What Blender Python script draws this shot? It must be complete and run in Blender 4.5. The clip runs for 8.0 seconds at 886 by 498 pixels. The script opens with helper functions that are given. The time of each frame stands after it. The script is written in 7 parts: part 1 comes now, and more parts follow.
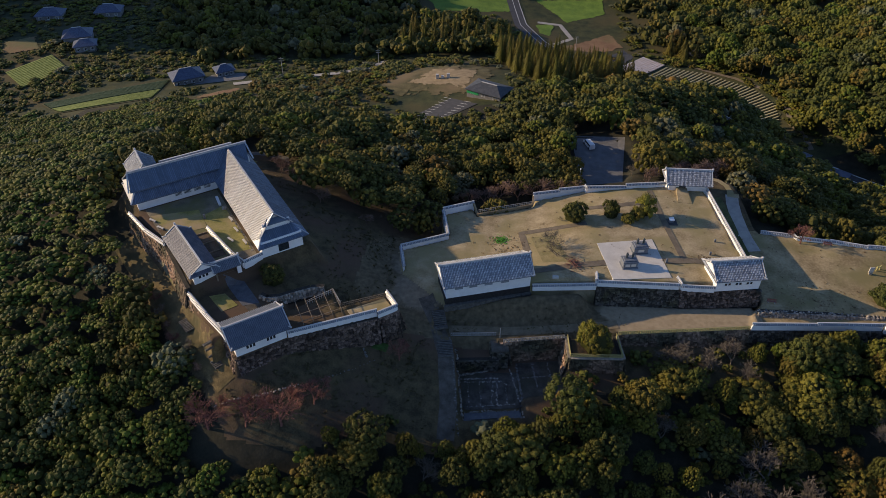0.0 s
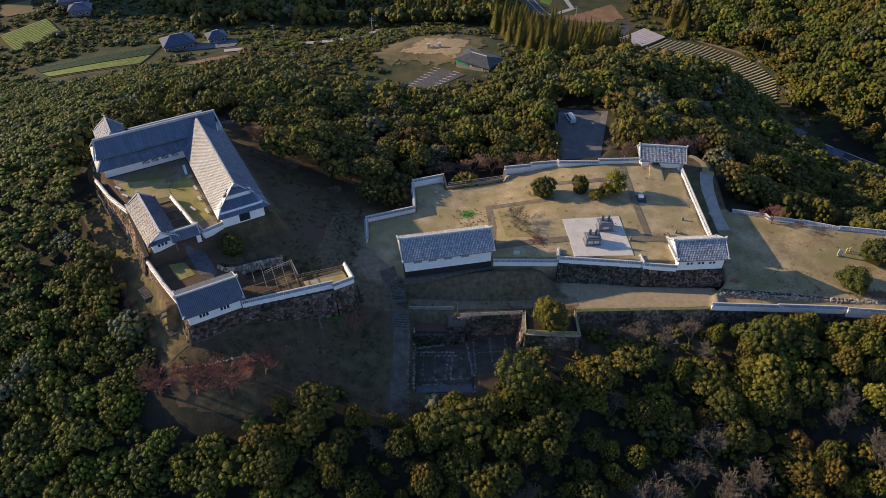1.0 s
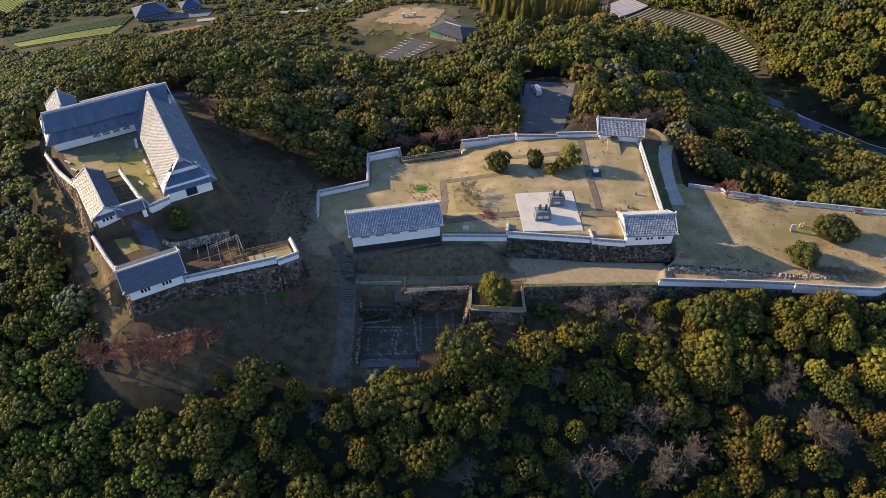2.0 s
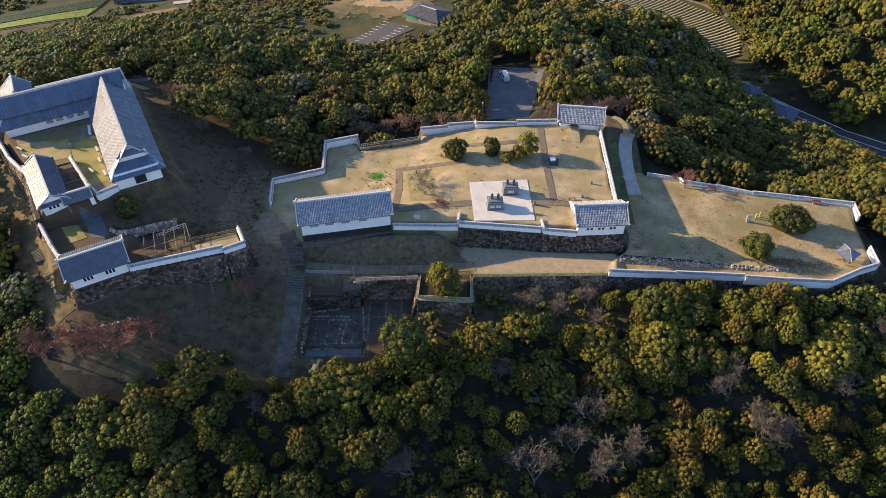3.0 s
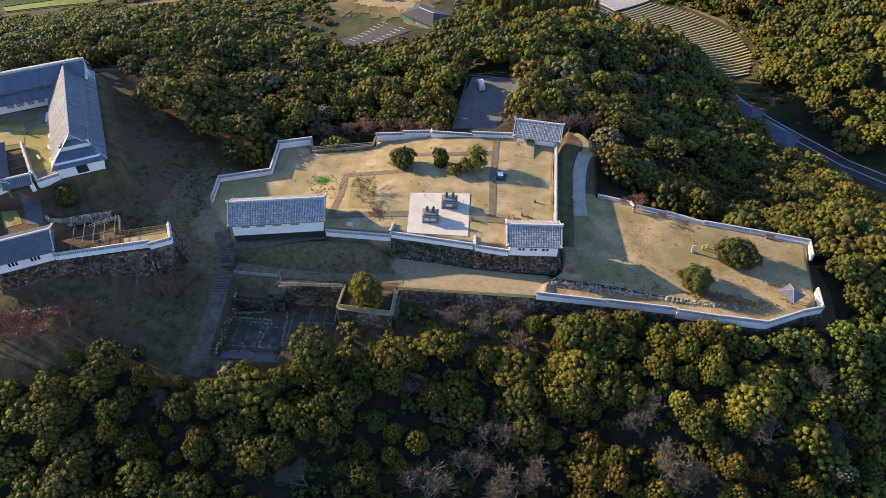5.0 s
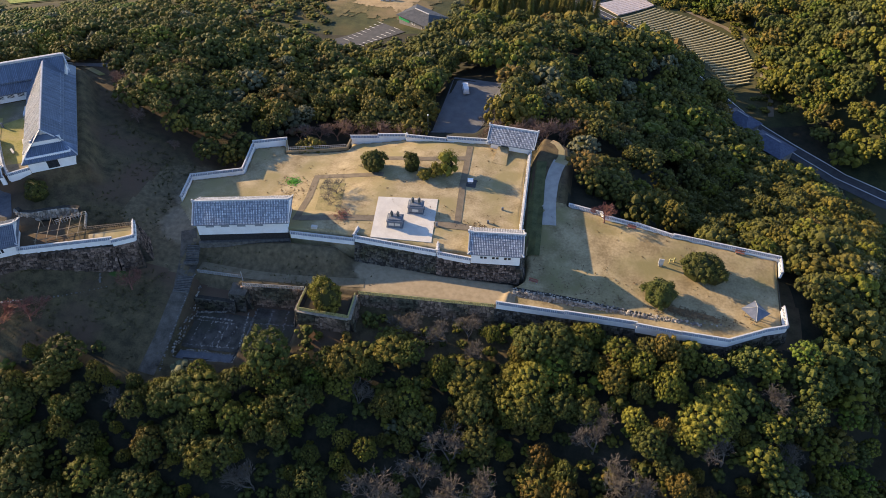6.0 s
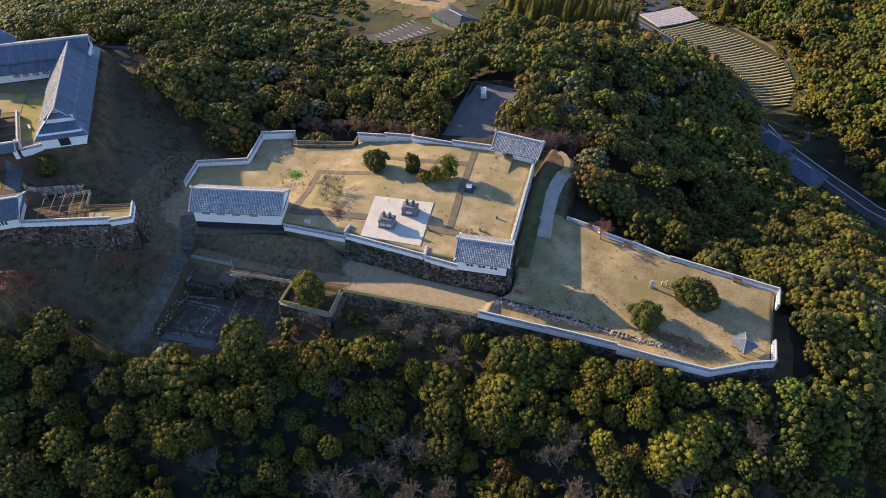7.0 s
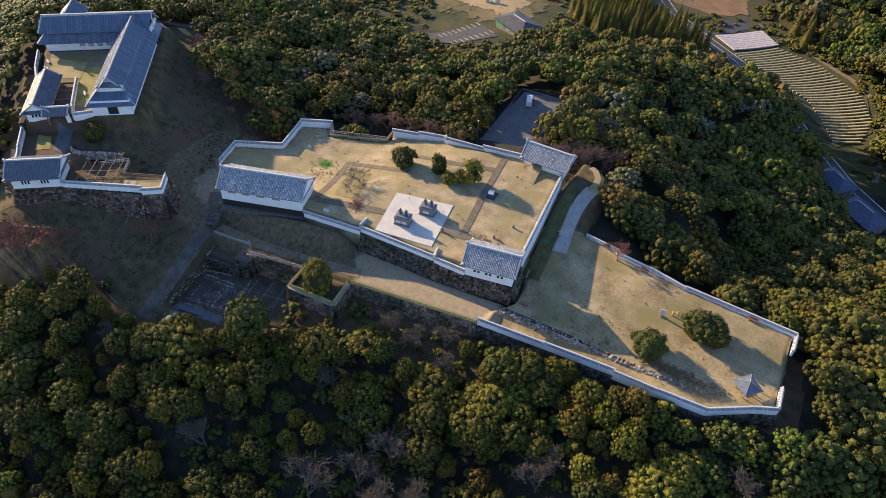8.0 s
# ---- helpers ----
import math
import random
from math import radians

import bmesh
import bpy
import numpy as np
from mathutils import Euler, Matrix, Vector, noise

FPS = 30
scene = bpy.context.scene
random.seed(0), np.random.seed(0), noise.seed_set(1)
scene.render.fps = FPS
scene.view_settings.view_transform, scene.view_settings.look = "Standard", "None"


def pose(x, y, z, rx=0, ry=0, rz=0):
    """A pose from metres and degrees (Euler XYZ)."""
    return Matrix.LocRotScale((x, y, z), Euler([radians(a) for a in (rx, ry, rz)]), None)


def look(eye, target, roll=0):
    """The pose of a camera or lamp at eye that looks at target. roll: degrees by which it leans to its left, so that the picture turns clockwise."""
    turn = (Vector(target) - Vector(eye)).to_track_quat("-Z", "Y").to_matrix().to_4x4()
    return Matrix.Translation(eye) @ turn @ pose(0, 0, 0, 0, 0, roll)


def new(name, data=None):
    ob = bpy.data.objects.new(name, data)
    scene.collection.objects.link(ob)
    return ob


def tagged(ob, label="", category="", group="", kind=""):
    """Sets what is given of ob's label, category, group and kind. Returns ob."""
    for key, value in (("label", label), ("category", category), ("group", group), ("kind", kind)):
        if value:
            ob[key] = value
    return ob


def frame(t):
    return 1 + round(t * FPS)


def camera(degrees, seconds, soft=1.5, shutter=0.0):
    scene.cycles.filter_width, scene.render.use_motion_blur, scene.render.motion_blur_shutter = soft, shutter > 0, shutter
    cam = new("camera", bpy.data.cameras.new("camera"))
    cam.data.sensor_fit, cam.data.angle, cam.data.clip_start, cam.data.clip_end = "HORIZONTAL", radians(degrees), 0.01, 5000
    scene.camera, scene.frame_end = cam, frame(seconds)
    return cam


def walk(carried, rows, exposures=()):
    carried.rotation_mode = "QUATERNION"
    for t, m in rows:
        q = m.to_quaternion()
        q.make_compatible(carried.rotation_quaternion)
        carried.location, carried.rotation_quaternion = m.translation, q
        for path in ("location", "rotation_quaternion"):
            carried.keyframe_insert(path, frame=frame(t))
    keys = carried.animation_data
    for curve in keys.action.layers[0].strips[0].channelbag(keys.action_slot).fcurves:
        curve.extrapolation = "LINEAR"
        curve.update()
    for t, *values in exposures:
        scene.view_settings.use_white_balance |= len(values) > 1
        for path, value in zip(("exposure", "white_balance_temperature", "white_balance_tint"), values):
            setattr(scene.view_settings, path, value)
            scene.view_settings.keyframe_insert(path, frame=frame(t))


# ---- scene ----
cam = camera(64.5, 8.0, 0.8)
PATH = [
    (0, (1.692, -1.715, 94.753), (1.658, -0.154, 93.504), 0.3),
    (0.5, (7.301, -1.152, 94.942), (7.242, 0.382, 93.659), 0.4),
    (1, (13.049, -0.522, 95.139), (12.971, 0.983, 93.824), 0.3),
    (1.5, (18.694, 0.178, 95.302), (18.611, 1.654, 93.955), 0.2),
    (3, (35.176, 3.389, 95.95), (35.079, 4.801, 94.537), 0.0),
    (3.5, (40.638, 4.791, 96.042), (40.52, 6.199, 94.627), 0.1),
    (4, (46.38, 6.317, 96.079), (46.212, 7.72, 94.663), 0.3),
    (4.5, (52.085, 7.927, 96.246), (51.886, 9.325, 94.829), 0.3),
    (6, (68.401, 13.455, 97.033), (68.121, 14.833, 95.611), 0.4),
    (6.5, (73.927, 15.48, 97.196), (73.605, 16.847, 95.772), 0.5),
    (7, (79.172, 17.642, 97.388), (78.763, 18.984, 95.963), 0.9),
    (7.5, (84.548, 19.916, 97.495), (84.038, 21.223, 96.069), 1.3),
    (8, (89.956, 22.351, 97.608), (89.359, 23.62, 96.183), 1.5),
]
EXPOSURES = [(t, e, k, 22) for t, e, k in ((0.0, -0.07, 6800), (0.8, 0.22, 6900), (1.5, 0.58, 7000), (3.0, 0.98, 7200), (4.5, 1.03, 7250), (6.5, 0.93, 7200), (8.0, 0.92, 7050))]
walk(cam, [(t, look(eye, target, roll)) for t, eye, target, roll in PATH], EXPOSURES)

# ---- world, sun ----
SUN_AZ, SUN_EL = 167.0, 18.2          # degrees from +x towards +y, and above the horizon
world = bpy.data.worlds.new("sky")
scene.world = world
world.use_nodes = True
wn = world.node_tree
wn.nodes.clear()
sky = wn.nodes.new("ShaderNodeTexSky")
sky.sky_type = "NISHITA"
sky.sun_disc = False
sky.air_density, sky.dust_density, sky.ozone_density = 1.0, 0.3, 5.0
sky.sun_elevation = radians(SUN_EL)
sky.sun_rotation = radians(90.0 - SUN_AZ)
bg = wn.nodes.new("ShaderNodeBackground")
bg.inputs["Strength"].default_value = 0.17
wout = wn.nodes.new("ShaderNodeOutputWorld")
wn.links.new(sky.outputs[0], bg.inputs["Color"])
wn.links.new(bg.outputs[0], wout.inputs["Surface"])
sun_data = bpy.data.lights.new("sun", "SUN")
sun_data.energy, sun_data.angle, sun_data.color = 5.4, radians(0.53), (1.0, 0.825, 0.52)
sun = new("sun", sun_data)
sun_way = Vector((math.cos(radians(SUN_AZ)) * math.cos(radians(SUN_EL)), math.sin(radians(SUN_AZ)) * math.cos(radians(SUN_EL)), math.sin(radians(SUN_EL))))
sun.matrix_world = look(sun_way * 400 + Vector((20, 110, 0)), (20, 110, 0))


# ---- materials ----
def material(name, c1, c2, scale=1.0, rough=0.85, bump=0.0, fine=8.0, c3=None, patch=0.12, vary=0.0, metal=0.0, spec=0.3, each=0.0):
    """Two colours mixed by noise at two scales, a third in larger patches, with relief."""
    m = bpy.data.materials.new(name)
    m.use_nodes = True
    n, l = m.node_tree.nodes, m.node_tree.links
    b = n["Principled BSDF"]
    b.inputs["Roughness"].default_value = rough
    b.inputs["Metallic"].default_value = metal
    b.inputs["Specular IOR Level"].default_value = spec
    geo = n.new("ShaderNodeNewGeometry")
    n1, n2 = n.new("ShaderNodeTexNoise"), n.new("ShaderNodeTexNoise")
    n1.inputs["Scale"].default_value, n1.inputs["Detail"].default_value = scale, 6.0
    n2.inputs["Scale"].default_value, n2.inputs["Detail"].default_value = scale * fine, 4.0
    for q in (n1, n2):
        l.new(geo.outputs["Position"], q.inputs["Vector"])
    add = n.new("ShaderNodeMath")
    add.operation = "MULTIPLY_ADD"
    l.new(n2.outputs["Fac"], add.inputs[0])
    add.inputs[1].default_value = 0.5
    l.new(n1.outputs["Fac"], add.inputs[2])
    ramp = n.new("ShaderNodeValToRGB")
    ramp.color_ramp.elements[0].position, ramp.color_ramp.elements[1].position = 0.55, 0.95
    ramp.color_ramp.elements[0].color, ramp.color_ramp.elements[1].color = (*c1, 1), (*c2, 1)
    l.new(add.outputs[0], ramp.inputs["Fac"])
    col = ramp.outputs["Color"]
    if c3:
        n3 = n.new("ShaderNodeTexNoise")
        n3.inputs["Scale"].default_value, n3.inputs["Detail"].default_value = patch, 5.0
        l.new(geo.outputs["Position"], n3.inputs["Vector"])
        r3 = n.new("ShaderNodeValToRGB")
        r3.color_ramp.elements[0].position, r3.color_ramp.elements[1].position = 0.45, 0.62
        l.new(n3.outputs["Fac"], r3.inputs["Fac"])
        mix = n.new("ShaderNodeMix")
        mix.data_type = "RGBA"
        l.new(r3.outputs["Color"], mix.inputs["Factor"])
        l.new(col, mix.inputs["A"])
        mix.inputs["B"].default_value = (*c3, 1)
        col = mix.outputs["Result"]
    if vary:
        info = n.new("ShaderNodeObjectInfo")
        hsv = n.new("ShaderNodeHueSaturation")
        mr = n.new("ShaderNodeMapRange")
        mr.inputs["To Min"].default_value, mr.inputs["To Max"].default_value = 1 - vary, 1 + vary
        l.new(info.outputs["Random"], mr.inputs["Value"])
        l.new(mr.outputs[0], hsv.inputs["Value"])
        l.new(col, hsv.inputs["Color"])
        col = hsv.outputs["Color"]
    if each:
        hsv2, mr2 = n.new("ShaderNodeHueSaturation"), n.new("ShaderNodeMapRange")
        mr2.inputs["To Min"].default_value, mr2.inputs["To Max"].default_value = 1 - each, 1 + each
        l.new(geo.outputs["Random Per Island"], mr2.inputs["Value"])
        l.new(mr2.outputs[0], hsv2.inputs["Value"])
        l.new(col, hsv2.inputs["Color"])
        col = hsv2.outputs["Color"]
    l.new(col, b.inputs["Base Color"])
    if bump:
        bp = n.new("ShaderNodeBump")
        bp.inputs["Strength"].default_value, bp.inputs["Distance"].default_value = bump, 0.3
        l.new(add.outputs[0], bp.inputs["Height"])
        l.new(bp.outputs[0], b.inputs["Normal"])
    return m


def foliage(name, c1, c2, hue=0.03, val=0.38):
    """Leaves: the tint shifts from tree to tree and from leaf clump to leaf clump."""
    m = bpy.data.materials.new(name)
    m.use_nodes = True
    n, l = m.node_tree.nodes, m.node_tree.links
    b = n["Principled BSDF"]
    b.inputs["Roughness"].default_value = 0.65
    b.inputs["Specular IOR Level"].default_value = 0.12
    geo, info = n.new("ShaderNodeNewGeometry"), n.new("ShaderNodeObjectInfo")
    mix = n.new("ShaderNodeMix")
    mix.data_type = "RGBA"
    l.new(geo.outputs["Random Per Island"], mix.inputs["Factor"])
    mix.inputs["A"].default_value, mix.inputs["B"].default_value = (*c1, 1), (*c2, 1)
    big = n.new("ShaderNodeTexNoise")
    big.inputs["Scale"].default_value = 0.09
    l.new(geo.outputs["Position"], big.inputs["Vector"])
    hsv = n.new("ShaderNodeHueSaturation")
    for source, span, socket, base in ((info.outputs["Random"], hue, "Hue", 0.5), (big.outputs["Fac"], val, "Value", 1.0)):
        mr = n.new("ShaderNodeMapRange")
        mr.inputs["To Min"].default_value, mr.inputs["To Max"].default_value = base - span, base + span
        l.new(source, mr.inputs["Value"])
        l.new(mr.outputs[0], hsv.inputs[socket])
    l.new(mix.outputs["Result"], hsv.inputs["Color"])
    l.new(hsv.outputs["Color"], b.inputs["Base Color"])
    return m


M_LAWN = material("dry_lawn", (0.225, 0.173, 0.093), (0.43, 0.345, 0.208), 0.35, 0.95, 0.25, 7, (0.27, 0.224, 0.108), 0.13)
M_LAWN_EAST = material("worn_brown_lawn", (0.185, 0.14, 0.072), (0.41, 0.325, 0.185), 0.22, 0.95, 0.25, 9, (0.215, 0.182, 0.08), 0.1)
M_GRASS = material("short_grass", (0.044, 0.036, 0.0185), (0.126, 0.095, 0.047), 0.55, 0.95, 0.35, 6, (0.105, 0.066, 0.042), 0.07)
M_MOSS = material("mossy_lawn", (0.17, 0.165, 0.045), (0.33, 0.285, 0.095), 0.35, 0.95, 0.25, 7, (0.33, 0.255, 0.14), 0.16)
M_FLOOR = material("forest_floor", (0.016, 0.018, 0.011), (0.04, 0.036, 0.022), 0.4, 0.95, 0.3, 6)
M_MEADOW = material("valley_meadow", (0.018, 0.030, 0.013), (0.060, 0.064, 0.024), 0.25, 0.95, 0.35, 9, (0.075, 0.062, 0.026), 0.035)
M_GRAVEL = material("gravel_path", (0.30, 0.285, 0.26), (0.40, 0.375, 0.33), 0.8, 0.95, 0.15, 12)
M_SOIL = material("bare_soil", (0.22, 0.165, 0.095), (0.33, 0.255, 0.15), 0.5, 0.95, 0.2, 8)
M_ASPHALT = material("asphalt", (0.045, 0.047, 0.052), (0.075, 0.077, 0.08), 0.6, 0.85, 0.05, 14)
M_CONCRETE = material("pale_concrete", (0.47, 0.445, 0.40), (0.58, 0.555, 0.50), 0.5, 0.8, 0.03, 10)
M_CONCRETE_OLD = material("old_concrete", (0.26, 0.255, 0.24), (0.42, 0.41, 0.38), 0.7, 0.85, 0.05, 10)
M_PLASTER = material("white_plaster", (0.74, 0.74, 0.73), (0.84, 0.84, 0.83), 0.6, 0.75, 0.02, 7)
M_TILE = material("grey_roof_tile", (0.128, 0.148, 0.178), (0.2, 0.226, 0.258), 0.9, 0.33, 0.06, 7, None, 0.1, 0.06, 0.0, 0.5)
# darker tone than M_TILE, for some small roofs and the hall's lower skirt
M_DARK_TILE = material("dark_roof_tile", (0.075, 0.09, 0.125), (0.135, 0.15, 0.19), 0.8, 0.4, 0.08, 7, None, 0.1, 0.0, 0.0, 0.4)
M_HALL_TILE = material("blue_grey_hall_tile", (0.07, 0.1, 0.145), (0.113, 0.152, 0.21), 0.5, 0.4, 0.05, 9, None, 0.1, 0.0, 0.0, 0.7)
M_HALL_ROLL = material("blue_grey_hall_rolls", (0.085, 0.126, 0.188), (0.14, 0.194, 0.272), 0.8, 0.42, 0.05, 7, None, 0.1, 0.0, 0.0, 0.6, 0.25)
M_ROLL = material("grey_tile_rolls", (0.33, 0.345, 0.365), (0.52, 0.53, 0.54), 1.5, 0.36, 0.05, 6, None, 0.1, 0.0, 0.0, 0.5, 0.35)
M_RIDGE = material("ridge_tile", (0.42, 0.425, 0.43), (0.56, 0.56, 0.55), 2.5, 0.6, 0.05, 4)
M_BOARD = material("black_weatherboard", (0.018, 0.018, 0.02), (0.04, 0.038, 0.036), 3.0, 0.7, 0.1, 6)
M_WOOD = material("weathered_wood", (0.16, 0.12, 0.08), (0.28, 0.22, 0.15), 4.0, 0.8, 0.1, 5)
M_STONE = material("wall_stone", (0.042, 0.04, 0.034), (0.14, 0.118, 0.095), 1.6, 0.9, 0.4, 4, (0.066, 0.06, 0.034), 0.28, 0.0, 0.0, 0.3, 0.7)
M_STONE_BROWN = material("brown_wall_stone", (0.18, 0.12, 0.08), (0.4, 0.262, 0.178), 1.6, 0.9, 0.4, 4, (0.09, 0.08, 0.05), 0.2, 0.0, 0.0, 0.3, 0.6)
M_STONE_GREY = material("grey_footing_stone", (0.075, 0.071, 0.064), (0.17, 0.16, 0.143), 1.5, 0.9, 0.3, 5, None, 0.1, 0.0, 0.0, 0.3, 0.4)
M_YARD = material("courtyard_gravel", (0.13, 0.112, 0.082), (0.24, 0.205, 0.145), 0.5, 0.95, 0.2, 9, (0.15, 0.14, 0.06), 0.12)
M_BAMBOO = material("yellow_bamboo", (0.33, 0.30, 0.12), (0.50, 0.45, 0.20), 3.0, 0.7, 0.05, 5)
M_JOINT = material("earth_joint", (0.024, 0.022, 0.018), (0.05, 0.045, 0.036), 2.0, 0.95, 0.2, 5)
M_BED = material("turned_brown_soil", (0.075, 0.052, 0.036), (0.135, 0.10, 0.068), 0.9, 0.95, 0.3, 6)
M_OCHRE = material("ochre_dry_grass", (0.085, 0.063, 0.028), (0.2, 0.148, 0.066), 0.6, 0.95, 0.35, 7, (0.075, 0.066, 0.03), 0.22)
M_TRACK = material("trodden_earth_path", (0.125, 0.102, 0.074), (0.19, 0.157, 0.112), 0.7, 0.95, 0.15, 10)
M_STONE_PALE = material("pale_stone", (0.17, 0.15, 0.122), (0.34, 0.30, 0.245), 1.5, 0.9, 0.3, 5, None, 0.1, 0.0, 0.0, 0.3, 0.45)
M_SHUTTER = material("grey_shutter", (0.22, 0.235, 0.26), (0.30, 0.315, 0.34), 2.0, 0.7)
M_STONE_RED = material("reddish_wall_stone", (0.062, 0.044, 0.036), (0.225, 0.155, 0.12), 1.6, 0.9, 0.4, 4, (0.085, 0.06, 0.045), 0.3, 0.0, 0.0, 0.3, 0.75)
M_GRANITE = material("dark_granite", (0.11, 0.125, 0.145), (0.18, 0.195, 0.215), 3.0, 0.4, 0.05, 6)
M_BRONZE = material("dark_bronze", (0.075, 0.085, 0.088), (0.14, 0.152, 0.152), 4.0, 0.5, 0.1, 5, None, 0.1, 0.0, 0.4)
M_BARK = material("bark", (0.05, 0.04, 0.03), (0.11, 0.085, 0.065), 3.0, 0.95, 0.3, 5)
M_TWIG = material("grey_twigs", (0.085, 0.073, 0.06), (0.165, 0.14, 0.112), 2.0, 0.9)
M_TWIG_BROWN = material("brown_twigs", (0.14, 0.09, 0.07), (0.25, 0.165, 0.13), 2.0, 0.9)
M_TWIG_RED = material("russet_twigs", (0.145, 0.064, 0.05), (0.25, 0.11, 0.084), 2.0, 0.9)
M_GLASS = material("dark_window", (0.02, 0.025, 0.03), (0.04, 0.045, 0.05), 2.0, 0.15, 0.0, 4)
M_LEAF = [foliage("leaf_deep", (0.045, 0.050, 0.014), (0.090, 0.093, 0.020), 0.022),
          foliage("leaf_olive", (0.070, 0.066, 0.014), (0.140, 0.124, 0.021), 0.022),
          foliage("leaf_fresh", (0.060, 0.074, 0.013), (0.124, 0.136, 0.019)),
          foliage("leaf_bronze", (0.080, 0.060, 0.016), (0.155, 0.104, 0.024), 0.018),
          foliage("leaf_grey", (0.078, 0.085, 0.046), (0.130, 0.134, 0.074))]
# crown hearts: the shade between the leaves is put into this dark colour
M_INNER_SHADE = foliage("inner_leaf_shade", (0.022, 0.026, 0.009), (0.046, 0.048, 0.012), 0.01)
M_YELLOW_LEAF = foliage("leaf_yellow", (0.105, 0.097, 0.018), (0.190, 0.165, 0.028), 0.015)
M_PATH = material("worn_paving", (0.062, 0.054, 0.042), (0.14, 0.122, 0.098), 0.7, 0.95, 0.2, 9)


def zoned(name, low, high, planes=(), circles=(), ragged=0.9):
    """Grass that wears into sandy ground beyond lines and round centres on the plan, with ragged edges."""
    m = bpy.data.materials.new(name)
    m.use_nodes = True
    n, l = m.node_tree.nodes, m.node_tree.links
    b = n["Principled BSDF"]
    b.inputs["Roughness"].default_value = 0.95
    b.inputs["Specular IOR Level"].default_value = 0.2
    geo = n.new("ShaderNodeNewGeometry")
    fine, soft = n.new("ShaderNodeTexNoise"), n.new("ShaderNodeTexNoise")
    fine.inputs["Scale"].default_value, fine.inputs["Detail"].default_value = 1.1, 9.0
    soft.inputs["Scale"].default_value, soft.inputs["Detail"].default_value = 0.35, 7.0
    l.new(geo.outputs["Position"], fine.inputs["Vector"]), l.new(geo.outputs["Position"], soft.inputs["Vector"])
    best = None
    for kind, spec in [("plane", q) for q in planes] + [("circle", q) for q in circles]:
        v = n.new("ShaderNodeVectorMath")
        if kind == "plane":
            v.operation = "DOT_PRODUCT"
            v.inputs[1].default_value = (spec[0], spec[1], 0)
            gain, shift = 1.0, spec[2]
        else:
            flat = n.new("ShaderNodeVectorMath")
            flat.operation = "MULTIPLY"
            flat.inputs[1].default_value = (1, 1, 0)
            l.new(geo.outputs["Position"], flat.inputs[0])
            v.operation = "DISTANCE"
            v.inputs[1].default_value = (spec[0], spec[1], 0)
            gain, shift = -1.0, spec[2]
        l.new(geo.outputs["Position"] if kind == "plane" else flat.outputs[0], v.inputs[0])
        f = n.new("ShaderNodeMath")
        f.operation = "MULTIPLY_ADD"
        l.new(v.outputs["Value"], f.inputs[0])
        f.inputs[1].default_value, f.inputs[2].default_value = gain, shift
        if best is None:
            best = f
        else:
            mx = n.new("ShaderNodeMath")
            mx.operation = "MAXIMUM"
            l.new(best.outputs[0], mx.inputs[0]), l.new(f.outputs[0], mx.inputs[1])
            best = mx
    add = n.new("ShaderNodeMath")
    add.operation = "MULTIPLY_ADD"
    l.new(soft.outputs["Fac"], add.inputs[0])
    add.inputs[1].default_value = ragged * 6
    l.new(best.outputs[0], add.inputs[2])
    mr = n.new("ShaderNodeMapRange")
    mr.inputs["From Min"].default_value, mr.inputs["From Max"].default_value = ragged * 3 - 0.8, ragged * 3 + 0.8
    l.new(add.outputs[0], mr.inputs["Value"])
    ends = []
    for c1, c2 in (low, high):
        r = n.new("ShaderNodeValToRGB")
        r.color_ramp.elements[0].position, r.color_ramp.elements[1].position = 0.3, 0.7
        r.color_ramp.elements[0].color, r.color_ramp.elements[1].color = (*c1, 1), (*c2, 1)
        l.new(fine.outputs["Fac"], r.inputs["Fac"])
        ends.append(r)
    mix = n.new("ShaderNodeMix")
    mix.data_type = "RGBA"
    l.new(mr.outputs[0], mix.inputs["Factor"])
    l.new(ends[0].outputs[0], mix.inputs["A"]), l.new(ends[1].outputs[0], mix.inputs["B"])
    l.new(mix.outputs["Result"], b.inputs["Base Color"])
    bp = n.new("ShaderNodeBump")
    bp.inputs["Strength"].default_value, bp.inputs["Distance"].default_value = 0.12, 0.3
    l.new(fine.outputs["Fac"], bp.inputs["Height"]), l.new(bp.outputs[0], b.inputs["Normal"])
    return m


TURF, SAND = ((0.082, 0.066, 0.039), (0.172, 0.133, 0.078)), ((0.265, 0.212, 0.138), (0.35, 0.285, 0.19))
M_VERGE = zoned("worn_verge", TURF, SAND, ((0.89, 0.447, -75.5),))
M_FORECOURT = zoned("worn_forecourt", TURF, ((0.16, 0.13, 0.09), (0.27, 0.22, 0.15)), (), ((-5.5, 108.5, 5.5), (-8, 117, 4.0)))


# ---- small tools ----
def part(name, bm, mat, parent=None, label="", kind=""):
    """Links a bmesh as one mesh object, under a thing or under a part."""
    me = bpy.data.meshes.new(name)
    bm.to_mesh(me)
    bm.free()
    for mm in (mat if isinstance(mat, (list, tuple)) else [mat]):
        me.materials.append(mm)
    ob = new(name, me)
    if parent:
        ob.parent = parent
    return tagged(ob, label, "", "", kind)


def thing(name, m, label, category, group="", kind=""):
    ob = new(name)
    ob.empty_display_size = 0.3
    ob.matrix_world = m
    return tagged(ob, label, category, group, kind)


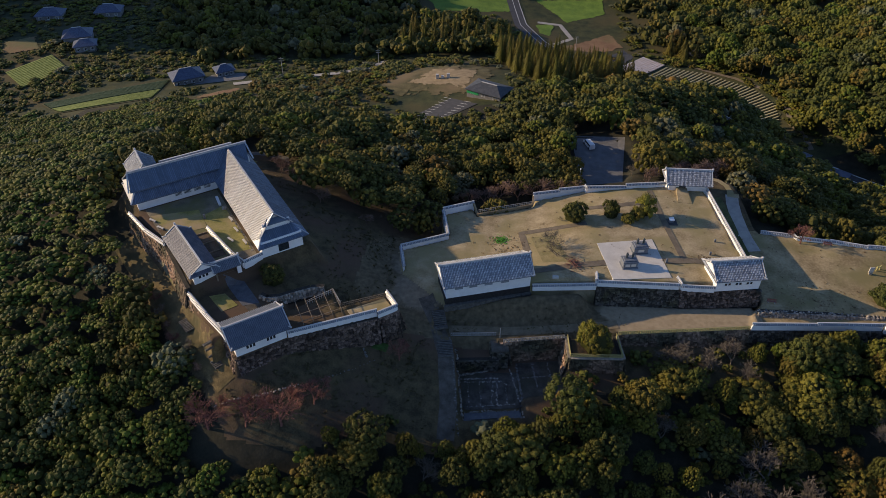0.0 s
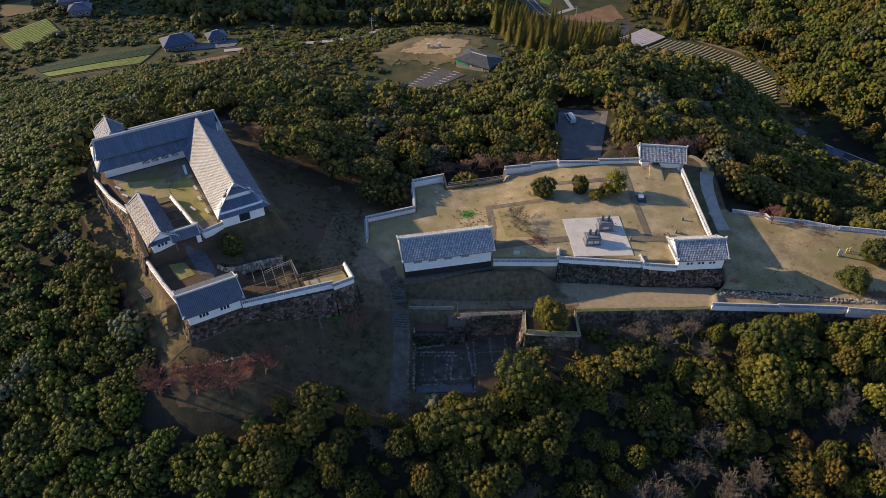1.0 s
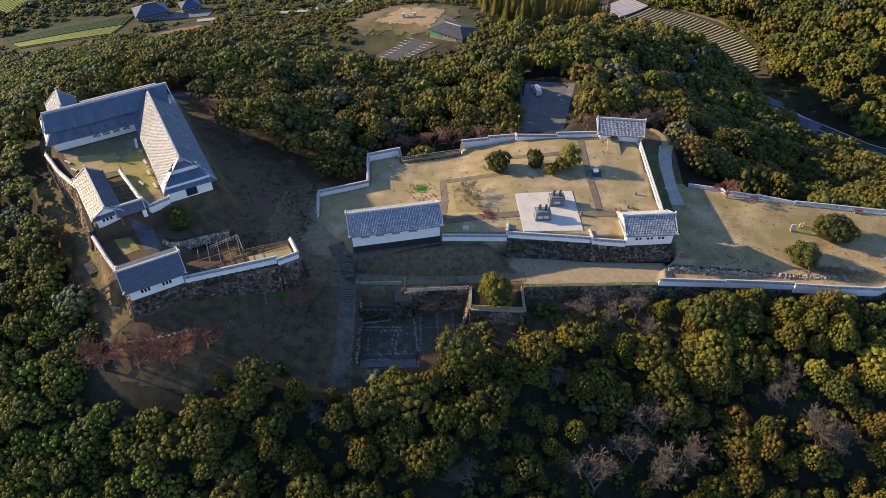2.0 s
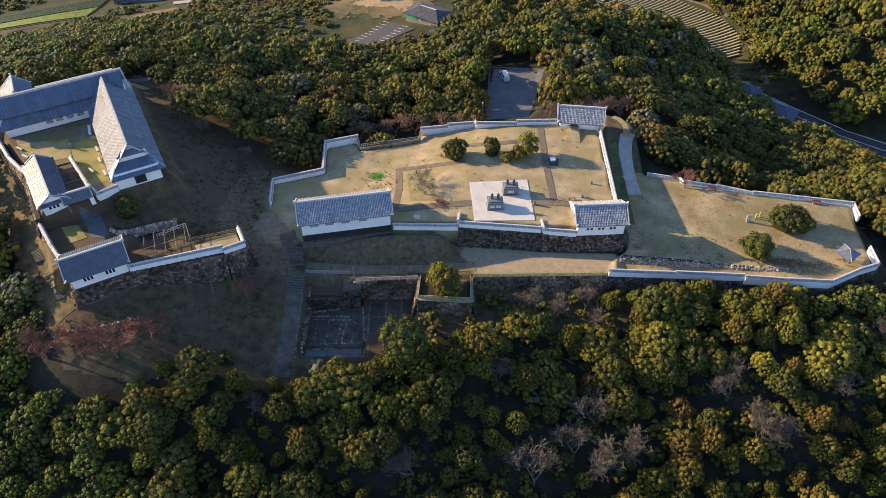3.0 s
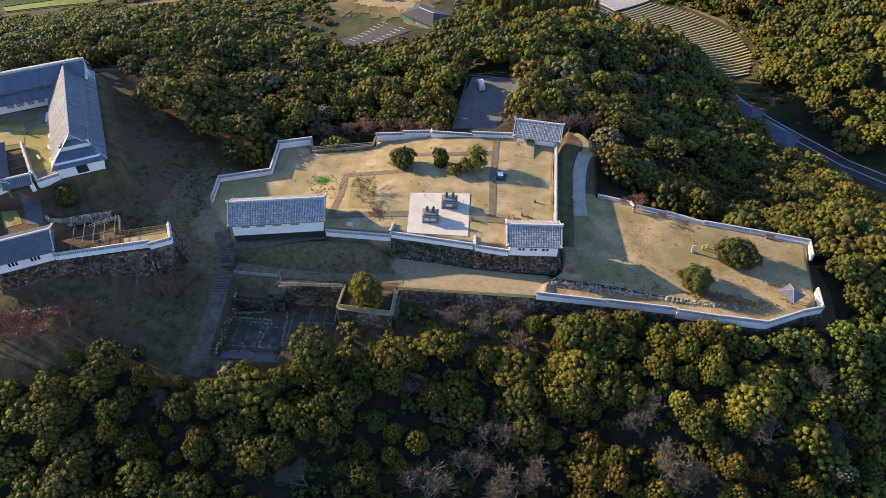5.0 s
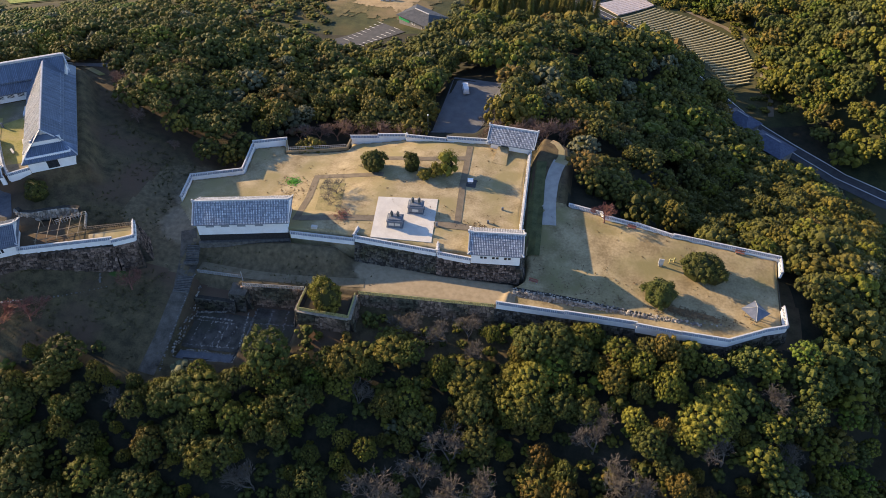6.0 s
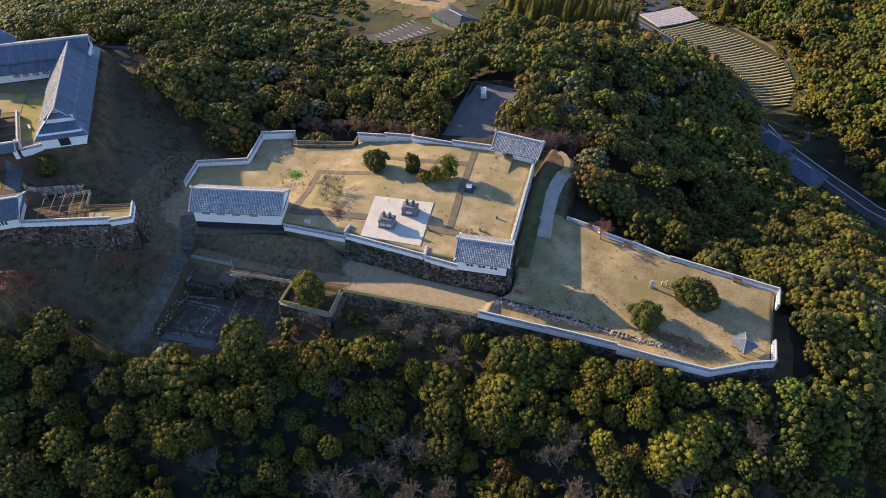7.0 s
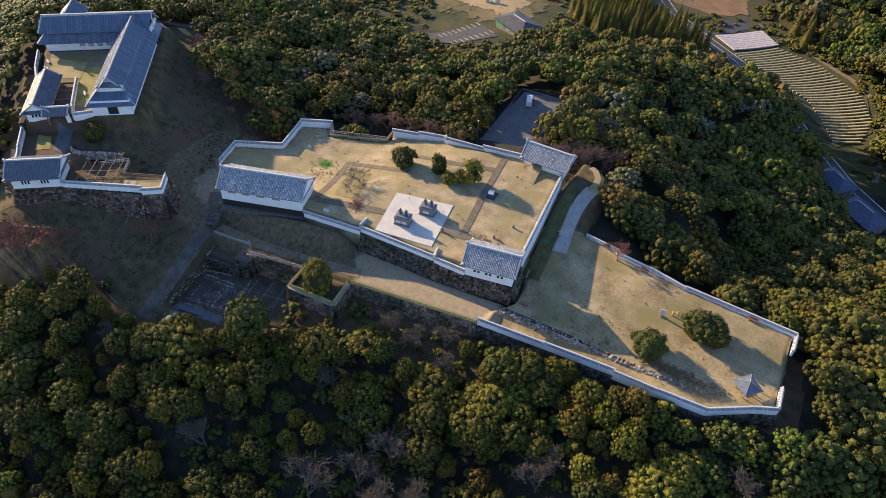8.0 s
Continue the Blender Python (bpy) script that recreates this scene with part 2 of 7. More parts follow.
def box(bm, x0, y0, z0, x1, y1, z1, bevel=0.0):
    """An upright box between two corners."""
    vs = [bm.verts.new(p) for p in ((x0, y0, z0), (x1, y0, z0), (x1, y1, z0), (x0, y1, z0), (x0, y0, z1), (x1, y0, z1), (x1, y1, z1), (x0, y1, z1))]
    for f in ((3, 2, 1, 0), (4, 5, 6, 7), (0, 1, 5, 4), (1, 2, 6, 5), (2, 3, 7, 6), (3, 0, 4, 7)):
        bm.faces.new([vs[i] for i in f])
    if bevel:
        edges = {e for v in vs for e in v.link_edges}
        bmesh.ops.bevel(bm, geom=list(edges), offset=bevel, segments=1, affect="EDGES")


def beam(bm, a, b, w, h, up=(0, 0, 1)):
    """A square bar from a to b."""
    a, b = Vector(a), Vector(b)
    d = (b - a).normalized()
    s = d.cross(Vector(up))
    s = s.normalized() if s.length > 1e-4 else Vector((1, 0, 0))
    u = s.cross(d)
    ring = [(s * i * w / 2 + u * j * h / 2) for i, j in ((-1, -1), (1, -1), (1, 1), (-1, 1))]
    va, vb = [bm.verts.new(a + r) for r in ring], [bm.verts.new(b + r) for r in ring]
    for i in range(4):
        bm.faces.new((va[i], va[(i + 1) % 4], vb[(i + 1) % 4], vb[i]))
    bm.faces.new(va[::-1]), bm.faces.new(vb)


def slab(bm, pts, thick):
    """A plate whose top is the polygon pts and which hangs down by thick."""
    top = [bm.verts.new(p) for p in pts]
    low = [bm.verts.new((p[0], p[1], p[2] - thick)) for p in pts]
    bm.faces.new(top), bm.faces.new(low[::-1])
    for i in range(len(pts)):
        j = (i + 1) % len(pts)
        bm.faces.new((top[j], top[i], low[i], low[j]))


# ---- the lie of the land ----
# spot heights of the natural hill, then of the valley round it
HILL = [(-87, 122, 0), (-74, 150, 0), (-76, 105, -5), (-61, 84, -8), (-48, 74, -9), (-28, 66, -12), (-5, 64, -14.5), (20, 66, -15),
        (54, 66, -19), (64, 78, -16), (84, 84, -12), (110, 85, -11), (126, 111, -9), (130, 136, -15), (104, 143, -21), (100, 152, -22), (96, 134, -13), (116, 130, -13), (85, 148, -10.5), (128, 88, -24), (136, 100, -20),
        (91, 164, -19), (110, 170, -28), (57, 171, -8.5), (53, 194, -11.5), (42, 180, -11), (24, 162, -12.5), (-18, 154, -8), (-30, 177, -9), (-62, 178, -8),
        (-26, 134, -2), (-29, 103.5, 1.0), (-24, 106, -0.5), (-31, 107.5, 2.3), (-11, 110, -4.2), (-5, 104, -4.6), (-12, 124, -4.4), (-38, 79, -3.2), (-8, 94, -5.2), (92, 228, -23), (75, 240, -27), (110, 222, -32)]
VALLEY = [(-140, 125, -14), (-150, 50, -42), (-40, 15, -42), (60, 15, -48), (150, 40, -38), (170, 120, -38), (132, 181, -36), (134, 234, -46.5), (146, 218, -46.4), (162, 204, -46), (188, 190, -46), (122, 250, -46), (87, 196, -25),
          (14, 212, -23), (-19, 230, -29), (15, 243, -25.5), (-22, 258, -30), (0, 275, -29), (-60, 270, -33), (-110, 262, -33), (-160, 240, -33), (-190, 300, -36),
          (-35, 300, -38), (50, 324, -45), (35, 370, -46), (95, 305, -45), (134, 262, -45), (165, 245, -33), (215, 240, -8), (190, 330, -30), (80, 400, -46),
          (-100, 380, -40), (-40, 400, -40), (240, 420, -20), (-250, 400, -38)]
SPOTS = np.array(HILL + VALLEY, float)


def kernel(d):
    return d * d * np.log(d + 1e-9)


def fit_land():
    n = len(SPOTS)
    d = np.hypot(SPOTS[:, None, 0] - SPOTS[None, :, 0], SPOTS[:, None, 1] - SPOTS[None, :, 1]) / 100
    a = np.zeros((n + 3, n + 3))
    a[:n, :n] = kernel(d) + np.eye(n) * 0.004
    a[:n, n], a[:n, n + 1:] = 1, SPOTS[:, :2] / 100
    a[n:, :n] = a[:n, n:].T
    return np.linalg.solve(a, np.concatenate([SPOTS[:, 2], [0, 0, 0]]))


LAND = fit_land()


def ease(t):
    t = np.clip(t, 0, 1)
    return t * t * (3 - 2 * t)


def natural(x, y):
    """The hill and valley before anything was levelled."""
    cx, cy = np.clip(x, -280, 280), np.clip(y, 0, 430)
    z = LAND[-3] + LAND[-2] * cx / 100 + LAND[-1] * cy / 100
    for w, (sx, sy, _) in zip(LAND, SPOTS):
        z = z + w * kernel(np.hypot(cx - sx, cy - sy) / 100)
    far = np.hypot(x - cx, y - cy)
    z = np.clip(z, -50, 15)
    t = np.clip(far / 300, 0, 1)
    ridge = 125 * np.exp(-((x + 375) / 45) ** 2) * ease((y - 333) / 40)      # an unseen ridge added in the west to shade the valley's far woods
    return z * (1 - t) + (-45) * t + ridge + 1.2 * np.sin(x * 0.021 + 1) * np.sin(y * 0.017) * np.clip(far / 50, 0, 1)


AXIS = radians(32.5)                  # the upper compound stands at this angle
OX, OY = -33.8, 109.8
CA, SA = math.cos(AXIS), math.sin(AXIS)


def up(x, y):
    """From the upper compound's own plan to the world."""
    return (OX + x * CA - y * SA, OY + x * SA + y * CA)


MAIN = [(-9.2, 113.4), (-10.3, 120.2), (0.1, 124.6), (-1.2, 133.9), (6.0, 136.8), (7.0, 133.7), (20.2, 137.6), (20.5, 140.3), (33.3, 143.0), (43, 142.6), (52, 143.6),
        (62.2, 142.4), (62.2, 140), (63.5, 114.5), (64.2, 108.0), (48.6, 107.5), (31.2, 108.4), (17.6, 107.6), (0.1, 103.6)]
EAST = [(72.4, 129.4), (79.5, 128.0), (93.8, 123.9), (114.5, 121.5), (113.8, 104.7), (103.2, 99.0), (87.1, 99.4), (61.5, 99.6), (63.0, 104.0), (65.5, 107), (65.5, 112), (66.5, 128)]
STRIP = [(-1.0, 103.2), (17.6, 106.8), (31.2, 107.6), (48.6, 106.4), (64.0, 106.6), (64, 99.4), (60.5, 99.3), (34.2, 97.8), (24.2, 97.2), (11.2, 95.6), (1.0, 96.2), (-2, 99)]
NOOK = [(1.4, 96.6), (10.2, 96.4), (10.2, 93.0), (2.2, 92.7)]
RUIN = [(2.2, 92.7), (10.6, 93.1), (10.8, 95.8), (23.8, 97.2), (24.0, 86.5), (15.2, 84.5), (15.0, 80.5), (3.8, 79.1)]
BASTION = [(24.2, 91.6), (34.6, 91.6), (34.2, 97.6), (24.2, 97.0)]
UPPER = [up(*p) for p in ((-20, -2.2), (7, -2.2), (7, 38), (4, 42), (-21, 44), (-25, 37), (-23.8, 27), (-22.2, 19.5), (-20, 13))]
MIDDLE = [up(*p) for p in ((-20.2, -16), (-4.5, -16), (-4.5, -2.4), (-20.2, -2.4))]
LOWER = [up(*p) for p in ((-17.6, -21.6), (-7.4, -21.6), (9.4, -24.6), (13.4, -24.6), (13.6, -19.6), (4.4, -18), (4.8, -13.6), (-4.3, -14), (-17.6, -15.6))]
LOWSTRIP = [(63.5, 99.8), (63.5, 103.6), (72, 103.6), (91, 102.8), (96, 99.8)]
LOT = [(34.5, 158.5), (46.5, 158), (51.6, 167), (52, 186), (35, 188)]
WALKWAY = [(63.6, 146.5), (64, 151.5), (68, 151), (71.6, 148), (72, 143), (71.6, 131), (72.4, 129.0), (66.5, 127.5), (65.6, 112), (64.2, 114.6), (62.9, 140)]


def edge_distance(x, y, poly):
    """Distance to a polygon, negative inside it."""
    best = np.full(np.shape(x), 1e9)
    inside = np.zeros(np.shape(x), bool)
    for (ax, ay), (bx, by) in zip(poly, poly[1:] + poly[:1]):
        dx, dy = bx - ax, by - ay
        t = np.clip(((x - ax) * dx + (y - ay) * dy) / (dx * dx + dy * dy + 1e-9), 0, 1)
        best = np.minimum(best, np.hypot(x - ax - t * dx, y - ay - t * dy))
        if ay != by:
            inside ^= ((ay > y) != (by > y)) & (x < (bx - ax) * (y - ay) / (by - ay) + ax)
    return np.where(inside, -best, best)


def main_z(x, y):
    return -0.45 - 2.7 * ease((31 + 0.55 * (y - 115) - x) / 27)


def strip_z(x, y):
    return -6.9 + 0.024 * np.clip(x, 0, 70) + 3.3 * ease((y - 100.6) / 5) * ease((31 - x) / 4)


FORECOURT = [(-13, 108), (-12, 120), (-9.5, 121), (0.4, 104), (0.0, 101.5), (-8, 102)]
LEVELS = [(FORECOURT, lambda x, y: -3.95 + 0.12 * np.clip(y - 108, -9, 0), 5.0), (WALKWAY, lambda x, y: -4.3 + 2.1 * ease((y - 116) / 26), 2.0), (STRIP, strip_z, 2.0), (EAST, lambda x, y: -4.9 + 0.05 * (y - 100) + 0.8 * ease((y - 114) / 9) * ease((x - 78) / 16), 1.2), (LOWSTRIP, lambda x, y: -5.55 + 0.016 * (x - 64), 0.6), (UPPER, lambda x, y: 5.2 + 0 * x, 3.0), (MIDDLE, lambda x, y: 2.2 + 0 * x, 1.5),
          (LOWER, lambda x, y: 1.3 + 0 * x, 0.8), (MAIN, main_z, 0.7), (RUIN, lambda x, y: -11.3 + 0 * x, 0.8), (NOOK, lambda x, y: -8.6 + 0 * x, 0.5), (BASTION, lambda x, y: -6.4 + 0 * x, 0.6),
          (LOT, lambda x, y: -11 + 0 * x, 4.0)]


def land(x, y):
    """The ground's height with its levelled terraces."""
    x, y = np.asarray(x, float), np.asarray(y, float)
    z = natural(x, y)
    for poly, level, soft in LEVELS:
        w = ease((soft / 2 - edge_distance(x, y, poly)) / soft)
        z = z * (1 - w) + level(x, y) * w
    return z


def land_at(x, y):
    return float(land(np.array([x]), np.array([y]))[0])


# ---- the ground, one sheet to the horizon ----
def axis_steps(lo, hi, step, reach):
    core = list(np.arange(lo, hi + 0.01, step))
    out, s = [], step
    a, b = lo, hi
    while b < reach:
        s *= 1.12
        a, b = a - s, b + s
        core = [a] + core + [b]
    return np.array(core)


HILLTOP = [up(*p) for p in ((-27, 38), (-22, 44), (4, 43), (9, 38), (9, -3), (15, -19), (15, -28), (-19, -24), (-22.6, -3), (-25.6, 14))]
CLEAR = [HILLTOP, MAIN, EAST, STRIP, NOOK, RUIN, BASTION, UPPER, MIDDLE, LOWER, LOT]
APRON = [up(-19, -21.5), up(14, -27), (-6, 104), (-10, 113), (-10, 121), (-6, 124), (-13, 126.5), (-23, 129.5), (-30, 133.5), (-36.5, 140), (-42.5, 147), up(9, 36), up(9, -3), up(-4, -12)]
BANK = [(-40.5, 80), (-37, 74.5), (-24, 74), (-9, 80), (-5, 76), (4, 75.5), (3, 80), (1, 96), (-2, 104), up(15, -26.5), up(-19, -22.5)]
EAST_FOOT = [(113.5, 122), (117.6, 121), (118.0, 104), (113.5, 103)]
WALK_CLEAR = [(62.9, 140), (63, 152), (67, 151.6), (70, 149), (70.6, 146.4), (69.8, 142), (69, 131), (72.0, 128.6), (66.5, 127.5), (65.6, 112), (64.2, 114.6)]
NORTH_VERGE = [(-3, 138), (6, 140), (20, 143), (33, 146), (52, 146.5), (57, 150), (55, 156), (46.5, 158), (49, 167), (49, 186), (36.5, 187), (36, 159), (32, 150), (10, 146)]
GROUNDS = [(-41, 78), (-37, 72.5), (-24, 71.5), (-9, 78), (-5, 73), (16, 74), (26, 86), (66, 92), (66, 110), (20, 110), (2, 126), (-2, 140), (-20, 140), (-40, 168), (-76, 140), (-64, 105)]
OUTER_SLOPE = [up(-25.6, 8), up(-22, 8), up(-17, -25), up(-21.5, -24), up(-24.4, -8)]
BEHIND_HALL = [(-66, 150), (-51, 157.5), (-46, 150), (-52, 146)]


def build_ground():
    xs, ys = axis_steps(-72, 118, 0.5, 3200), axis_steps(66, 150, 0.5, 3200)
    gx, gy = np.meshgrid(xs, ys)
    gz = land(gx, gy)
    nx, ny = len(xs), len(ys)
    verts = np.stack([gx.ravel(), gy.ravel(), gz.ravel()], 1)
    i = (np.arange(ny - 1)[:, None] * nx + np.arange(nx - 1)[None, :]).ravel()
    faces = np.stack([i, i + 1, i + nx + 1, i + nx], 1)
    me = bpy.data.meshes.new("ground")
    me.from_pydata(verts.tolist(), [], faces.tolist())
    cx, cy = verts[faces, 0].mean(1), verts[faces, 1].mean(1)
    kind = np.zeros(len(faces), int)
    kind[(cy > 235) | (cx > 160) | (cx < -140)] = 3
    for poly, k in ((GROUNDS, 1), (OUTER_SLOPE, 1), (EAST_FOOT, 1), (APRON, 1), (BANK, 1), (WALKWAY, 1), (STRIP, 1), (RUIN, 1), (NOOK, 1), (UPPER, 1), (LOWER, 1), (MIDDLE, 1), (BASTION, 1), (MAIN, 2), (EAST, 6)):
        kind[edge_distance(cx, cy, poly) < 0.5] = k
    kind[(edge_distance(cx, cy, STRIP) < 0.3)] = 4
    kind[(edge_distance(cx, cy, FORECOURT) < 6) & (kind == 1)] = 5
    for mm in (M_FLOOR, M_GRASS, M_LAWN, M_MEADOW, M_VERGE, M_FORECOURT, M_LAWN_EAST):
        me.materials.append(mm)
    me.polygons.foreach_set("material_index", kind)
    me.polygons.foreach_set("use_smooth", np.ones(len(faces), bool))
    return tagged(new("ground", me), "hilltop ground with dry lawn terraces, forest floor and valley meadow", "ground", "", "structure")


build_ground()


def settle(bm, lift):
    """Lets every vertex down onto the ground."""
    vs = list(bm.verts)
    for v, z in zip(vs, land(np.array([v.co.x for v in vs]), np.array([v.co.y for v in vs]))):
        v.co.z = z + lift


def ribbon(name, line, width, mat, label, lift=0.04, category="path", across=2, step=1.5):
    """A strip laid on the ground along a line."""
    pts = []
    for (ax, ay), (bx, by) in zip(line, line[1:]):
        n = max(1, int(math.hypot(bx - ax, by - ay) / step))
        pts += [(ax + (bx - ax) * k / n, ay + (by - ay) * k / n) for k in range(n)]
    pts.append(line[-1])
    bm, rows = bmesh.new(), []
    for k, (px, py) in enumerate(pts):
        qx, qy = pts[min(k + 1, len(pts) - 1)]
        ox, oy = pts[max(k - 1, 0)]
        d = Vector((qx - ox, qy - oy)).normalized()
        row = []
        for j in range(across + 1):
            s = (j / across - 0.5) * width
            x, y = px - d.y * s, py + d.x * s
            row.append(bm.verts.new((x, y, 0)))
        rows.append(row)
    for a, b in zip(rows, rows[1:]):
        for j in range(across):
            bm.faces.new((a[j + 1], a[j], b[j], b[j + 1]))
    settle(bm, lift)
    return tagged(part(name, bm, mat), label, category, "", "structure")


def patch(name, corners, mat, label, lift=0.04, category="ground", step=2.0, kind="structure", ragged=0.0):
    """A four-cornered piece of surface laid on the ground, with a frayed edge where it has one."""
    a, b, c, d = [Vector(p) for p in corners]
    n = max(1, int(max((b - a).length, (c - d).length) / step))
    m = max(1, int(max((d - a).length, (c - b).length) / step))
    bm, rows = bmesh.new(), []
    for j in range(m + 1):
        row = []
        for i in range(n + 1):
            p = a.lerp(b, i / n).lerp(d.lerp(c, i / n), j / m)
            row.append(bm.verts.new((p.x, p.y, 0)))
        rows.append(row)
    for j, (p, q) in enumerate(zip(rows, rows[1:])):
        for i in range(n):
            if ragged and (min(i, n - 1 - i, j, m - 1 - j) + 0.5) * step < ragged * (0.6 + noise.noise((p[i].co.x * 0.21, p[i].co.y * 0.21, 2.0)) + 0.5 * noise.noise((p[i].co.x * 0.7, p[i].co.y * 0.7, 5.0))):
                continue
            bm.faces.new((p[i], p[i + 1], q[i + 1], q[i]))
    bmesh.ops.delete(bm, geom=[v for v in bm.verts if not v.link_faces], context="VERTS")
    settle(bm, lift)
    return tagged(part(name, bm, mat), label, category, "", kind)


# ---- stone retaining walls ----
def stone_face(bm, a, b, top_a, top_b, low_a, low_b, batter=0.25, size=0.62, seed=1):
    """Rough stones in courses on a battered face from a to b; the outside is to the right of the way from a to b."""
    rng = random.Random(seed)
    a, b = Vector((*a, 0)), Vector((*b, 0))
    length = (b - a).length
    d = (b - a) / length
    out = Vector((d.y, -d.x, 0))
    h = max(top_a - low_a, top_b - low_b)
    rows = max(2, int(h / (size * 0.72)))
    for r in range(rows):
        s = -rng.random() * size * 0.5
        while s < length:
            w = size * rng.uniform(0.6, 1.5)
            s0, s1 = max(s, 0), min(s + w, length)
            s += w
            if s1 - s0 < 0.08:
                continue
            corners = []
            for q, v in ((s0, r), (s1, r), (s1, r + 1), (s0, r + 1)):
                k = q / length
                t, l = top_a + (top_b - top_a) * k, low_a + (low_b - low_a) * k
                z = l + (t - l) * min(1, max(0, v + (0.42 * math.sin(q * 2.1 + v * 1.7 + seed) if 0 < v < rows else 0)) / rows)
                corners.append(a + d * q + out * ((t - z) * batter) + Vector((0, 0, z)))
            mid = sum(corners, Vector()) / 4
            outer = [bm.verts.new(c.lerp(mid, 0.02) - out * 0.12) for c in corners]
            proud = out * rng.uniform(0.02, 0.24)
            inner = [bm.verts.new(c.lerp(mid, rng.uniform(0.08, 0.42)) + proud + d * rng.uniform(-.07, .07) + Vector((0, 0, rng.uniform(-.08, .08)))) for c in corners]
            bm.faces.new(inner)
            for i in range(4):
                j = (i + 1) % 4
                bm.faces.new((outer[i], outer[j], inner[j], inner[i]))


def rampart(name, line, tops, lows, label, batter=0.25, mat=None, seed=3, size=0.62):
    """A retaining wall along a line of corners, with the outside on the right hand; a dark backing fills the joints."""
    mat = mat or M_STONE
    host = thing(name, pose(0, 0, 0), label, "stone wall", "", "structure")
    stones, back = bmesh.new(), bmesh.new()
    for k in range(len(line) - 1):
        (ax, ay), (bx, by) = line[k], line[k + 1]
        stone_face(stones, line[k], line[k + 1], tops[k], tops[k + 1], lows[k], lows[k + 1], batter, size, seed + k)
        d = Vector((bx - ax, by - ay, 0)).normalized()
        o = Vector((d.y, -d.x, 0))
        prof = []
        for (x, y), t, l in (((ax, ay), tops[k], lows[k]), ((bx, by), tops[k + 1], lows[k + 1])):
            base = Vector((x, y, 0))
            prof.append([back.verts.new(base + o * ((t - l) * batter - 0.1) + Vector((0, 0, l - 0.6))), back.verts.new(base - o * 0.05 + Vector((0, 0, t - 0.02))),
                         back.verts.new(base - o * 0.9 + Vector((0, 0, t - 0.02))), back.verts.new(base - o * 0.9 + Vector((0, 0, l - 0.6)))])
        p, q = prof
        for i in range(4):
            j = (i + 1) % 4
            back.faces.new((p[i], p[j], q[j], q[i]))
        back.faces.new(p), back.faces.new(q[::-1])
    part("wall_core", back, M_JOINT, host)
    part("stonework", stones, mat, host, "", "stuff")
    return host


# ---- plastered boundary walls with a tiled coping ----
def boundary_wall(a, b, top_a, top_b, low_a=None, low_b=None, group="plastered walls", thick=0.42, skirt=0.0):
    a, b = Vector((*a, 0)), Vector((*b, 0))
    length = (b - a).length
    angle = math.degrees(math.atan2(b.y - a.y, b.x - a.x))
    low_a = land_at(a.x, a.y) - 0.3 if low_a is None else low_a
    low_b = land_at(b.x, b.y) - 0.3 if low_b is None else low_b
    host = thing("boundary_wall", pose(a.x, a.y, 0, 0, 0, angle), "white plastered boundary wall with a grey tiled coping", "wall", group, "structure")
    z = lambda s: top_a + (top_b - top_a) * s / length
    bm, w = bmesh.new(), thick / 2
    box(bm, 0, -w, 0, length, w, 1)
    for v in bm.verts:
        k = v.co.x / length
        v.co.z = (z(v.co.x) - 0.32) if v.co.z > 0.5 else (low_a + (low_b - low_a) * k)
    part("plaster_body", bm, M_PLASTER, host)
    bm = bmesh.new()
    e = 0.37
    for side in (1, -1):
        rows = [bm.verts.new(p) for p in ((-.1, side * e, z(0) - 0.36), (length + .1, side * e, z(length) - 0.36), (length + .1, 0, z(length) - 0.02), (-.1, 0, z(0) - 0.02))]
        bm.faces.new(rows if side < 0 else rows[::-1])
    rows = [bm.verts.new(p) for p in ((-.1, -e, z(0) - 0.38), (length + .1, -e, z(length) - 0.38), (length + .1, e, z(length) - 0.38), (-.1, e, z(0) - 0.38))]
    bm.faces.new(rows[::-1])
    part("coping", bm, M_TILE, host, "grey tiled coping")
    bm, s = bmesh.new(), 0.1
    while s < length:
        for side in (1, -1):
            beam(bm, (s, side * (e + .02), z(s) - 0.33), (s, 0, z(s) + 0.02), 0.13, 0.09)
        s += 0.36
    part("coping_rolls", bm, M_ROLL, host, "", "stuff")
    bm = bmesh.new()
    beam(bm, (-.12, 0, z(0) + 0.05), (length + .12, 0, z(length) + 0.05), 0.24, 0.2)
    part("ridge_course", bm, M_RIDGE, host)
    return host


# ---- buildings ----
def rolled(bm, p, q, w=0.17, h=0.13, length=0.46):
    """A course of short overlapping cover tiles from the eaves up to the ridge."""
    p, q = Vector(p), Vector(q)
    n = max(1, int((q - p).length / length))
    for k in range(n):
        beam(bm, p.lerp(q, k / n) + Vector((0, 0, .035)), p.lerp(q, (k + 0.86) / n), w, h)


def slope_ribs(bm, a, b, z0, g, bw, zg, r, z1, pitch=0.32):
    """Tile rolls on both long slopes and both hipped ends of a hip-and-gable roof."""
    x = -a + pitch / 2
    while x < a:
        for side in (-1, 1):
            if abs(x) <= g:
                rolled(bm, (x, side * b, z0 + .04), (x, 0, z1 + .04))
            else:
                k = (a - abs(x)) / max(a - g, 1e-6)
                rolled(bm, (x, side * b, z0 + .04), (x, side * (b + (bw - b) * k), z0 + (zg - z0) * k + .04))
        x += pitch
    y = -b + pitch / 2
    while y < b:
        k = 1.0 if abs(y) <= bw else (b - abs(y)) / max(b - bw, 1e-6)
        if a - g > 0.2:
            for side in (-1, 1):
                rolled(bm, (side * a, y, z0 + .04), (side * (a + (g - a) * k), y, z0 + (zg - z0) * k + .04))
        y += pitch


